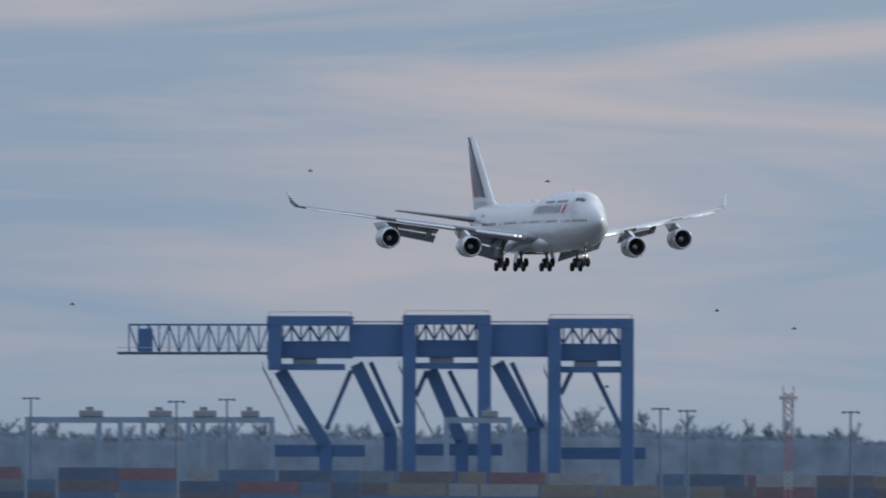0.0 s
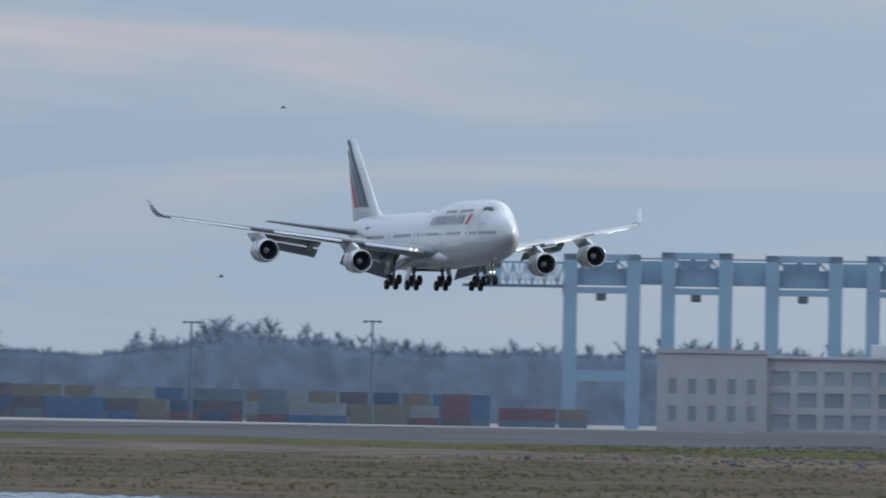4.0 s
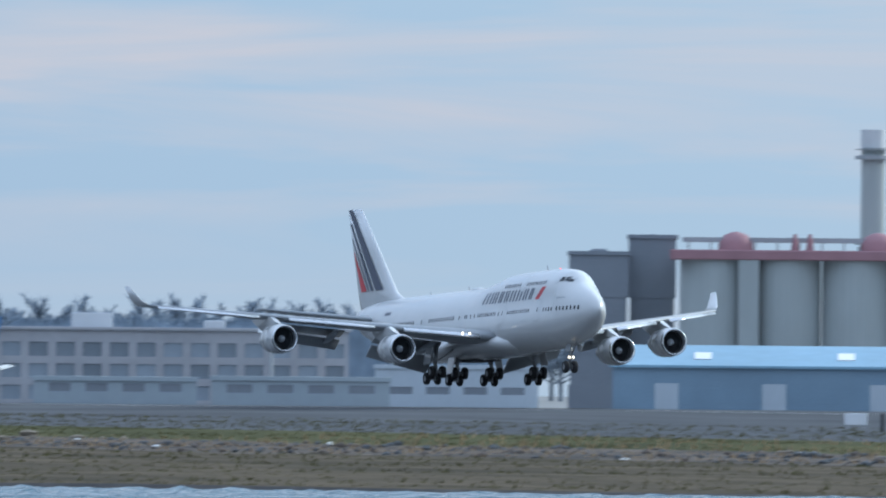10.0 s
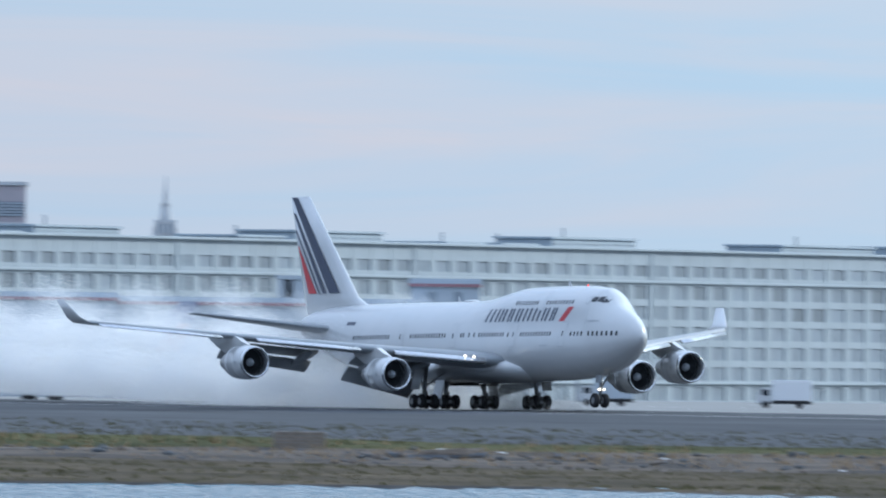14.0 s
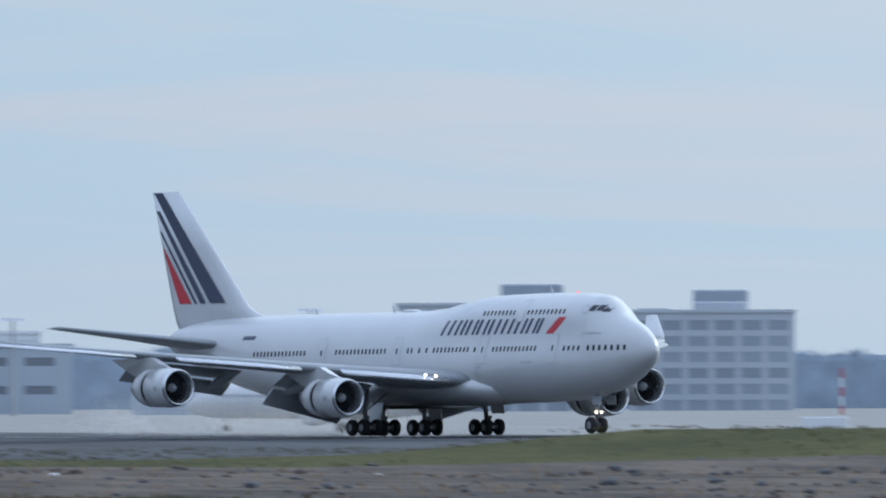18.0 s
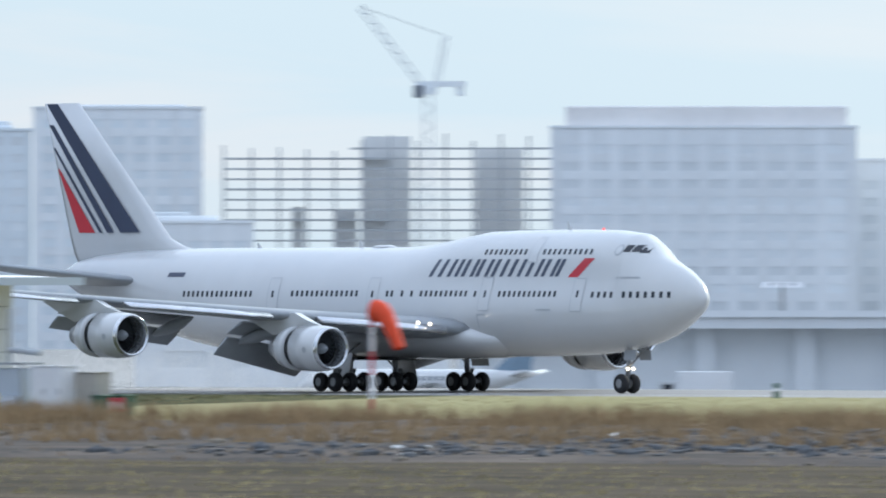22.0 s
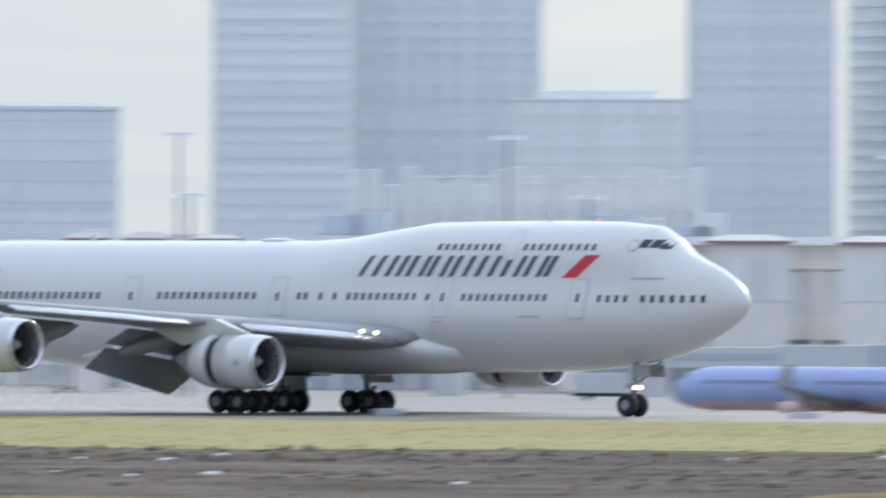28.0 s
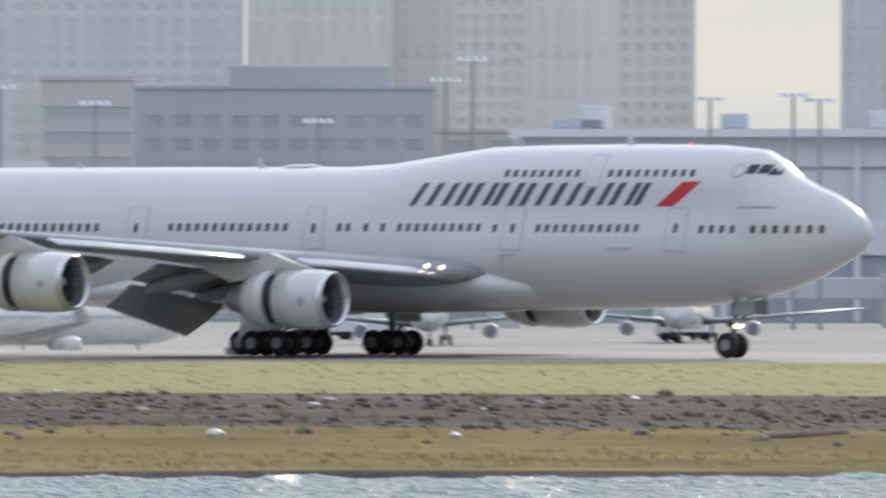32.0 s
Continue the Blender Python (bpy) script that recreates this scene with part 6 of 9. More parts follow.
# white terracotta terminal building
def harbour_front():
    """A long oblique front: windows in seven storeys between piers, a narrow twin window at every twelfth bay."""
    p, q = on_bearing(-61.70, 2890.4), on_bearing(-56.12, 3696.8)
    c = (p + q) / 2
    z = base_z(c.x, c.y)
    m = pose(c.x, c.y, z, 0, 0, math.degrees(math.atan2(q.y - p.y, q.x - p.x)))
    w, h = (q - p).length, 24.0 - z
    ob = thing("terracotta_building", m, "long white terracotta harbour building with punched windows", "building")
    d = m.to_3x3() @ Vector((1, 0, 0))

    def along(b):
        s, k = math.sin(radians(b + HARBOUR_TURN)), math.cos(radians(b + HARBOUR_TURN))
        return -(m.translation.x * k - m.translation.y * s) / (d.x * k - d.y * s)

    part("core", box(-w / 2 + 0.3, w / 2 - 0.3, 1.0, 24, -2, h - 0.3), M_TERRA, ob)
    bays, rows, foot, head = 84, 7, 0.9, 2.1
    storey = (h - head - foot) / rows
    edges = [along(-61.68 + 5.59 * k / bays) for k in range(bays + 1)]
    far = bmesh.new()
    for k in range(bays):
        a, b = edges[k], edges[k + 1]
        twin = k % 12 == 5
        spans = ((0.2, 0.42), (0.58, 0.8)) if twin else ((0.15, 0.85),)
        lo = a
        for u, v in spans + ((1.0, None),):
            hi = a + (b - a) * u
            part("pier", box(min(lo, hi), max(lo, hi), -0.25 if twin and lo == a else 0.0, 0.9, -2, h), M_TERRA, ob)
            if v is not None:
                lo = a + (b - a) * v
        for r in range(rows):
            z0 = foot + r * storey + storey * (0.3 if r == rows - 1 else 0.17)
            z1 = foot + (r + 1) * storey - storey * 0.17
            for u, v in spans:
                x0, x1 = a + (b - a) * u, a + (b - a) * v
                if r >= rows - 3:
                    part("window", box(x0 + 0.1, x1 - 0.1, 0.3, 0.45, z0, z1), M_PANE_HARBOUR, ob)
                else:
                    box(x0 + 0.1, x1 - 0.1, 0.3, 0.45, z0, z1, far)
    part("lower_windows", far, M_PANE_HARBOUR, ob)["kind"] = "stuff"
    for r in range(rows + 1):
        z0 = foot + r * storey - storey * 0.17
        z1 = foot + r * storey + storey * (0.3 if r == rows - 1 else 0.17)
        part("spandrel", box(-w / 2, w / 2, 0.06, 0.8, -2 if r == 0 else z0, h - 0.05 if r == rows else z1), M_TERRA, ob)
    for z0, out in ((h, 0.9), (foot + (rows - 1) * storey - 0.2, 0.5), (foot + storey - 0.2, 0.5)):
        part("cornice", box(-w / 2 - 0.4, w / 2 + 0.4, -out, 0.05 if z0 < h else 24.3, z0, z0 + 0.55, bevel=0.1), M_TERRA, ob)
    # arcaded plinth in front of the end by the water
    x0, x1 = along(-57.0), along(-56.05)
    part("arcade_roof", box(min(x0, x1), max(x0, x1), -5, 0, 3.6, 4.3), M_TERRA, ob)
    for k in range(15):
        x = x0 + (x1 - x0) * k / 14
        part("arcade_pier", box(x - 1.1, x + 1.1, -4.8, -4.0, -2, 3.6), M_TERRA, ob)
    return ob, m, w, h


tb, m, w, h = harbour_front()


def on_roof(b):
    """Where a bearing meets the long front."""
    p, d = m.translation, m.to_3x3() @ Vector((1, 0, 0))
    a = radians(b + HARBOUR_TURN)
    s, c = math.sin(a), math.cos(a)
    return -(p.x * c - p.y * s) / (d.x * c - d.y * s)


for b0, b1, e in ((-60.25, -60.17, .345), (-60.13, -59.84, .366), (-59.45, -59.29, .341), (-59.25, -58.96, .358), (-58.75, -58.62, .326), (-58.56, -58.44, .324), (-58.39, -58.11, .345), (-57.62, -57.31, .327), (-57.2, -56.5, .322)):
    x0, x1 = sorted((on_roof(b0), on_roof(b1)))
    c = m @ Vector(((x0 + x1) / 2, 0, 0))
    top = high(e, Vector((c.x, c.y)).length) - m.translation.z
    pent = part("penthouse", box(x0, x1, 6, 18, h, top, bevel=.2), M_TERRA, tb)
    n = max(3, int((x1 - x0) / 4))
    for k in range(n):
        xx = x0 + (x1 - x0) * (k + .5) / n
        part("window", box(xx - 1.1, xx + 1.1, 5.9, 6.1, h + 1, min(top - .8, h + 3)), M_PANE, pent)
    part("roof_cap", box(x0 - .4, x1 + .4, 5.6, 18.4, top, top + .4), M_TERRA, pent)
    part("vent_pipe", rod((x0 + (x1 - x0) * .3, 9, top), (x0 + (x1 - x0) * .3, 9, top + 2.2), .25, n=8), M_GALV, pent)
x0, x1 = on_roof(-56.453), on_roof(-56.20)
xm, half = (x0 + x1) / 2, abs(x1 - x0) / 2
rising = (m @ Vector((xm, 0, h))).length * radians(.1265)
gable = [(-1, -.1), (-.26, -.1)] + [(-.26 * math.cos(math.pi * k / 10), .26 * math.sin(math.pi * k / 10)) for k in range(11)] + [(.26, -.1), (1, -.1), (1, .29), (.14, .9), (0, .93), (-.14, .9), (-1, .29)]
part("gable", loft([[(xm + half * a, y, h + .5 + rising * b) for a, b in gable] for y in (-.4, 1.2)]), M_TERRA, tb, "pointed gable with an open arch")

# spired tower
m = facing(-59.79, 4200)
ob = thing("clock_tower", m, "distant stone tower with tapering spire", "tower")
w = span(0, .09, 4200)
z0, z1, z2, tip = rise(.337, m, 4200), rise(.395, m, 4200), rise(.45, m, 4200), rise(.543, m, 4200)
part("shaft", box(-w / 2, w / 2, 0, w, -2, z0, bevel=.2), M_CONC, ob)
part("shaft_cornice", box(-w * .54, w * .54, -w * .04, w * 1.04, z0 - .8, z0), M_CONC, ob)
part("belfry", box(-w * .37, w * .37, w * .13, w * .87, z0, z1, bevel=.2), M_CONC, ob)
part("belfry_cornice", box(-w * .41, w * .41, w * .09, w * .91, z1 - .6, z1), M_CONC, ob)
for k in range(5):
    x = -w * .34 + w * .17 * k
    part("belfry_column", rod((x, w * .1, z0), (x, w * .1, z1 - .6), .35, n=8), M_CONC, ob)
for x in (-w * .42, w * .42):
    part("corner_urn", rod((x, w * .1, z0), (x, w * .1, z0 + 2.4), .5, .15, 8), M_CONC, ob)
part("lantern", rod((0, w / 2, z1), (0, w / 2, z2), w * .24, w * .16, 12), M_CONC, ob)
part("lantern_cap", rod((0, w / 2, z2 - .5), (0, w / 2, z2), w * .19, n=12), M_CONC, ob)
part("spire", rod((0, w / 2, z2), (0, w / 2, tip), w * .13, .12, 8), M_CONC, ob)
for k in (-1, 1):
    part("belfry_opening", box(k * w * .16 - .8, k * w * .16 + .8, w * .1, w * .2, z0 + 1, z1 - 1), M_PANE, ob)

# grey dock sheds with red trim
for b0, b1, d, e, lab in ((-61.19, -61.01, 2420, .15, "narrow tall grey dock shed with red roof trim"), (-61.0, -59.95, 2420, .118, "grey dock shed with red roof trim and doors"), (-59.95, -58.9, 2430, .107, "long grey dock shed with red roof trim"),
                          (-59.41, -59.31, 2600, .20, "small dark dockside tower"), (-58.96, -58.73, 2440, .178, "tall dark dock block with red roof edge")):
    ob = block("dock_shed", b0, b1, d, e, lab, M_SHED, M_PANE_PALE, 5.2, bay=7, band=.3, depth=25)
    mm = ob.matrix_basis
    w, h = span(b0, b1, d), rise(e, mm, d)
    if d < 2450:
        part("roof_rib", box(-w / 2 - .3, w / 2 + .3, 1.0, 1.6, h + .5, h + 1.3), M_SHED, ob)
        part("red_trim", box(-w / 2 - .3, w / 2 + .3, -.45, -.32, h + .1, h + .55), M_REDTRIM, ob)
m = facing(-58.56, 2440)
ob = thing("conveyor_gallery", m, "sloping pale conveyor gallery between dock blocks", "conveyor")
xa, xb, za, zb = span(-58.56, -58.73, 2440), span(-58.56, -58.38, 2440), rise(.08, m, 2440), rise(.155, m, 2440)
part("gallery", beam((xa, 2, za), (xb, 2, zb), 2.4, 2.6), M_CONC, ob)
for f in (0.25, 0.6, 0.95):
    x = xa + (xb - xa) * f
    part("trestle", beam((x, 2, -1), (x, 2, za + (zb - za) * f - 1), .5, .5), M_GALV, ob)
m = facing(-57.28, 3700)
ob = thing("luffing_crane", m, "slim grey dockside luffing crane", "crane")
part("tower", beam((0, 0, -1), (0, 0, rise(.1, m, 3700)), 2.2, 2.2), M_GALV, ob)
part("cab", box(-2, 2, -2, 3, rise(.1, m, 3700), rise(.15, m, 3700), bevel=.3), M_GALV, ob)
part("jib", beam((0, 0, rise(.14, m, 3700)), (span(-57.28, -56.89, 3700), 0, rise(.43, m, 3700)), .9, .9), M_GALV, ob)
part("stay", beam((-1.5, 0, rise(.22, m, 3700)), (span(-57.28, -56.89, 3700), 0, rise(.425, m, 3700)), .2, .2), M_GALV, ob)
part("mast", beam((0, 0, rise(.14, m, 3700)), (-1.5, 0, rise(.22, m, 3700)), .6, .6), M_GALV, ob)
for b0, b1, d, e in ((-56.0, -55.2, 2600, .02), (-55.1, -54.4, 2700, .035), (-54.2, -53.4, 2500, .0), (-51.8, -51.1, 2700, .02)):
    block("cargo_shed", b0, b1, d, e, "low pale metal cargo shed across the airfield", M_SHED, M_DARKPANEL, 4.5, bay=8, band=.3)
for b, e in ((-56.8, .15), (-55.6, .12), (-54.6, .13), (-53.6, .16), (-51.5, .12)):
    lamp_mast(b, e, 2400)


# ---- white service building on the near side of the runway ----
FRONT = 690.0
FOOT = -1.15


def slab(x0, x1, z00, z01, z10, z11, y0, y1):
    """An upright panel whose top and foot may slope: z00..z01 at x0, z10..z11 at x1."""
    return loft([[(x0, y, z00), (x1, y, z10), (x1, y, z11), (x0, y, z01)] for y in (y0, y1)])


hall = thing("service_building", pose(-9.2, 0, 0), "white metal-clad airfield building with curved roof and low office wing", "building")
# curved roof over the hall
ROOF = ((-801.5, 5.95), (-798.5, 6.2), (-796.2, 6.5), (-789.8, 7.08), (-780.3, 7.5), (-774.6, 7.55), (-766, 7.45), (-761.5, 7.25))
roof_z = lambda x: lerp(x, [r[0] for r in ROOF], [r[1] for r in ROOF])
back = 702.5
core = part("hall_core", loft([[(x, FRONT + .25, FOOT - .6), (x, FRONT + .25, roof_z(x) - .35), (x, back, roof_z(x) - .35), (x, back, FOOT - .6)] for x in [-798.6 + 33.0 * k / 16 for k in range(17)]]), M_SEAM, hall, "dark joints behind the wall panels")
xs = [-798.75 + 33.0 * k / 6 for k in range(7)]
row = 0
z = FOOT - .3
while z < 7.5:
    z1 = z + .93
    for a, b in zip(xs, xs[1:]):
        ta, tb = min(z1, roof_z(a) - .3), min(z1, roof_z(b) - .3)
        if ta - z < .12 or tb - z < .12:
            continue
        # the opening of the louvres stays free
        part("panel", slab(a + .02, b - .02, z + .02, ta - .02, z + .02, tb - .02, FRONT, FRONT + .25), M_WHITEWALL, hall)
    z = z1
# end wall towards the runway's far end
z = FOOT - .3
while z < 7.0:
    z1 = min(z + 1.4, 7.15)
    for k in range(3):
        ya, yb = FRONT + .3 + 4.07 * k, FRONT + .3 + 4.07 * (k + 1)
        part("panel", box(-765.6, -765.35, ya + .02, yb - .02, z + .02, z1 - .02), M_WHITEWALL, hall)
    z = z1
part("roof", loft([[(x, FRONT - 1.0, roof_z(x)), (x, back + 2.2, roof_z(x)), (x, back + 2.2, roof_z(x) - .28), (x, FRONT - 1.0, roof_z(x) - .28)] for x, _ in ROOF]), M_WHITEROOF, hall, "curved white membrane roof")
part("fascia", loft([[(x, FRONT - 1.12, roof_z(x) + .06), (x, FRONT - 1.0, roof_z(x) + .06), (x, FRONT - 1.0, roof_z(x) - .36), (x, FRONT - 1.12, roof_z(x) - .36)] for x, _ in ROOF]), M_SHED, hall)
part("verge", box(-761.5, -761.35, FRONT - 1.1, back + 2.3, 6.85, 7.34), M_SHED, hall)
part("base_course", box(-798.8, -765.4, FRONT - .05, FRONT, FOOT - .6, FOOT + .1), M_CONC, hall)
for x0, x1, z0, z1, mat, lab in ((-789.3, -781.3, 5.05, 5.7, M_GALV, "pale louvred wall vent"), (-780.3, -773.4, 4.95, 5.65, M_DARKPANEL, "dark louvred wall vent")):
    lv = part("louvre_frame", box(x0, x1, FRONT - .06, FRONT, z0, z1), M_DARK if mat is M_DARKPANEL else M_SHED, hall, lab)
    for k in range(7):
        zz = z0 + (z1 - z0) * (k + .5) / 7
        part("slat", box(x0 + .05, x1 - .05 if k % 2 else x1 - .1, FRONT - .12, FRONT - .05, zz - .025, zz + .02), mat, lv)
part("black_vent", box(-780.2, -777.2, FRONT - .14, FRONT - .06, 5.0, 5.6), M_BLACK, hall)
part("stain", box(-777.3, -776.8, FRONT - .012, FRONT - .002, 3.6, 5.0), M_SHED, hall)
lv = part("louvre_frame", box(-765.36, -765.26, 694.2, 695.6, 5.7, 6.25), M_SHED, hall, "small pale wall vent")
for k in range(5):
    part("slat", box(-765.28, -765.2, 694.3, 695.5, 5.75 + .1 * k, 5.8 + .1 * k), M_WHITEROOF, lv)
part("access_door", box(-765.36, -765.25, 699.6, 700.5, FOOT, .95), M_SHED, hall)
part("wall_light", box(-765.3, -764.9, 700.2, 700.9, 5.6, 6.0, bevel=.05), M_WHITEROOF, hall)
part("wall_tag", box(-794.0, -793.2, FRONT - .05, FRONT, 1.72, 1.9), M_DARKPANEL, hall)
part("pale_dado", box(-765.35, -765.33, FRONT + .35, 702.4, FOOT - .3, 1.05), M_WHITEROOF, hall, "white lower wall")
# white lines along the foot of the end wall
for z0, z1, a, b in ((.55, .62, 691.5, 702), (-.35, -.27, 690.4, 702), (1.05, 1.1, 690.4, 702.0)):
    part("white_stripe", box(-765.34, -765.31, a, b, z0, z1), M_WHITEROOF, hall)

# low office wing
x0w, x1w = -846.6, -798.75
W0, W1 = .62, 2.1
wing = part("wing_core", box(x0w + .2, x1w, FRONT + .6, 701.0, FOOT - .6, 3.6), M_WHITEWALL, hall)
part("parapet", box(x0w - .3, x1w - .02, FRONT - .25, 701.3, 2.4, 3.72), M_WHITEWALL, hall)
part("coping", box(x0w - .4, x1w - .02, FRONT - .35, 701.4, 3.72, 3.86), M_WHITEROOF, hall)
part("eave_band", box(x0w - .5, -816.5, FRONT - .75, FRONT + .6, 2.3, 2.44), M_WHITEROOF, hall, "thin projecting eave")
n_panel = 10
for k in range(n_panel):
    a, b = x0w + (x1w - x0w) * k / n_panel, x0w + (x1w - x0w) * (k + 1) / n_panel
    part("panel", box(a + .015, b - .02, FRONT, FRONT + .3, FOOT - .4, W0 - .02), M_WHITEWALL, hall)
    part("panel", box(a + .015, b - .02, FRONT - .3, FRONT - .25, 2.5, 3.06), M_WHITEWALL, hall)
    part("panel", box(a + .015, b - .02, FRONT - .3, FRONT - .25, 3.1, 3.68), M_WHITEWALL, hall)
groups = ((-845.9, -844.4, 1), (-843.9, -842.6, 1), (-841.2, -838.4, 2), (-836.9, -834.2, 2), (-832.8, -825.3, 3), (-824.9, -817.3, 3), (-816.1, -807.3, 3), (-806.7, -798.9, 3))
edge = x0w
for a, b, n in groups:
    part("pier", box(edge, a, FRONT, FRONT + .6, W0, 2.4), M_WHITEWALL, hall)
    edge = b
    hz = 2.36 if a < -816 else 2.06
    if a < -833:
        hz = 1.75
    if hz < 2.36:
        part("lintel", box(a, b, FRONT, FRONT + .5, hz, 2.4), M_WHITEWALL, hall)
    # thin dark board behind the panes imitates an unlit room
    win = part("window", box(a, b, FRONT + .32, FRONT + .38, W0, hz), M_DARK, hall, "dark backing board for the unlit room")
    for k in range(n):
        p, q = a + (b - a) * k / n, a + (b - a) * (k + 1) / n
        part("pane", box(p + .12, q - .12, FRONT + .26, FRONT + .3, W0 + .08, (W0 + hz) / 2 - .04), M_TEAL, win)
        part("pane", box(p + .12, q - .12, FRONT + .26, FRONT + .3, (W0 + hz) / 2 + .04, hz - .06), M_TEAL, win)
        part("mullion", box(p - .07, p + .12, FRONT + .1, FRONT + .32, W0, hz), M_WHITEWALL, win)
    part("transom", box(a, b, FRONT + .12, FRONT + .31, (W0 + hz) / 2 - .05, (W0 + hz) / 2 + .05), M_WHITEWALL, win)
    part("sill", box(a - .1, b + .1, FRONT - .08, FRONT + .3, W0 - .06, W0), M_WHITEROOF, win)
part("raised_roof", loft([[(x, FRONT + 4.0 + c, 4.0), (x, FRONT + 4.0 + c, 4.75), (x, FRONT + 5.0 + c, 5.25), (x, 699.5 - c, 5.35), (x, 700.5, 4.75), (x, 700.5, 4.0)] for x, c in ((-831.4, .0), (-830.4, 0.0), (x1w, 0.0))]), M_WHITEROOF, hall, "raised rounded white roof")
part("raised_roof_wall", box(-830.8, x1w, FRONT + 4.3, 700.2, 3.5, 4.2), M_SHED, hall)
part("roof_edge_strip", box(-831.6, x1w, FRONT + 3.8, FRONT + 4.02, 4.55, 4.75), M_WHITEWALL, hall)
part("roof_vent", box(-806.4, -805.0, FRONT + 3.6, FRONT + 4.6, 4.55, 5.0, bevel=.1), M_WHITEROOF, hall)
part("roof_vent", loft([ring((-822, 697, 5.3), (1, 0, 0), (0, 1, 0), 2.4, .9, 14), ring((-822, 697, 5.65), (1, 0, 0), (0, 1, 0), 1.6, .6, 14)]), M_WHITEROOF, hall)

# floodlight pole, cabinets and yard clutter
def yard(x, y):
    return pose(x, y, base_z(x, y) - .05)


ob = thing("floodlight_pole", yard(-777.5, 686), "slate-blue pole with four tiers of dark floodlight arms", "light pole")
zb = ob.matrix_basis.translation.z
part("shaft", rod((0, 0, 0), (0, 0, 11.6 - zb), .36, .30, 12), M_POLEBLUE, ob)
part("collar", rod((0, 0, 11.55 - zb), (0, 0, 12.0 - zb), .2, .2, 10), M_GALV, ob)
part("red_light", spin([(0, .13), (.12, .12), (.22, .05)], (0, 0, 1), 10), M_BEACON, ob, at=pose(.15, 0, 12.0 - zb))
for z in (10.55, 9.75, 9.0, 8.2):
    for s in (-1, 1):
        arm = part("arm", beam((s * .3, 0, z - zb), (s * 1.75, 0, z - zb), .16, .18), M_BLACK, ob)
        for k in (.75, 1.35):
            part("floodlight", loft([[(s * k + a * .24, -.3, z - zb + .1 + b * .2) for a, b in ((-1, 0), (1, 0), (1, 1), (-1, 1))], [(s * k + a * .15, .15, z - zb + .1 + b * .16) for a, b in ((-1, 0), (1, 0), (1, 1), (-1, 1))]]), M_BLACK, arm)
part("base_box", box(-.5, .5, -.3, .3, 0, .5), M_CONC, ob)


def cabinet(name, x, y, w, d, h, mat, label, doors=1):
    ob = thing(name, yard(x, y), label, "cabinet")
    part("body", box(-w / 2, w / 2, -d / 2, d / 2, .12, h, bevel=.03), mat, ob)
    part("plinth", box(-w / 2 - .05, w / 2 + .05, -d / 2 - .05, d / 2 + .05, -.2, .12), M_CONC, ob)
    for k in range(doors):
        a, b = -w / 2 + w * k / doors, -w / 2 + w * (k + 1) / doors
        dr = part("door", box(a + .04, b - .04, -d / 2 - .03, -d / 2 - .004, .25, h - .12), mat, ob)
        part("handle", box(b - .2, b - .15, -d / 2 - .07, -d / 2 - .03, h * .45, h * .58), M_BLACK, dr)
    part("lid", box(-w / 2 - .06, w / 2 + .06, -d / 2 - .06, d / 2 + .06, h, h + .07), mat, ob)
    return ob


cabinet("equipment_cabinet", -781.3, 687.5, 3.4, 1.4, 3.1, M_WHITEROOF, "large white metal equipment cabinet by the wall", 2)
cabinet("electrical_box", -780.3, 685.5, 1.0, .5, .9, M_YARDTAN, "small tan electrical box on the verge")
cabinet("equipment_cabinet", -757.0, 690, 2.7, 1.4, 3.1, M_WHITEROOF, "tall white cabinet with two doors", 2)
cabinet("equipment_cabinet", -754.6, 691, 1.8, 1.2, 2.7, M_YARDTAN, "tan-grey steel cabinet beside the white one")
ob = thing("cooling_unit", yard(-761.2, 690.5), "grey box-framed cooling unit with round tank", "cooling unit")
part("casing", box(-1.6, 1.6, -.7, .7, .5, 3.0, bevel=.05), M_SHED, ob)
part("tank", rod((-1.5, -.75, .75), (1.5, -.75, .75), .6, n=16), M_GALV, ob, "rounded grey tank at the foot")
for x in (-1.65, 1.65):
    part("frame_post", box(x - .08, x + .08, -.9, -.74, -.2, 3.3), M_GALV, ob)
part("top_frame", box(-1.75, 1.75, -.9, .8, 3.2, 3.34), M_GALV, ob)
part("pipe", rod((-.4, 0, 3.3), (-.4, 0, 6.6), .12), M_GALV, ob)
part("pipe_elbow", rod((-.4, 0, 4.1), (2.0, .4, 3.9), .18), M_GALV, ob)
for x, y in ((-753.1, 690.3), (-752.3, 691.4)):
    ob = thing("waste_bin", yard(x, y), "dark green plastic wheeled waste bin", "bin", "wheeled bins")
    part("bin_body", loft([[(a * .5 * s, b * .4 * s, z) for a, b in ((-1, -1), (1, -1), (1, 1), (-1, 1))] for z, s in ((.1, .85), (1.3, 1.05))]), M_BINGREEN, ob)
    part("lid", box(-.58, .58, -.48, .48, 1.3, 1.42, bevel=.04), M_BINGREEN, ob)
for x in (-760.9, -759.5):
    ob = thing("bollard", yard(x, 687.5), "yellow painted steel guard post", "bollard", "yellow guard posts")
    part("post", rod((0, 0, -.3), (0, 0, 1.5), .14, n=12), M_YELLOW, ob)
    part("cap", spin([(1.5, .14), (1.57, .1), (1.6, .02)], (0, 0, 1), 12), M_YELLOW, ob)
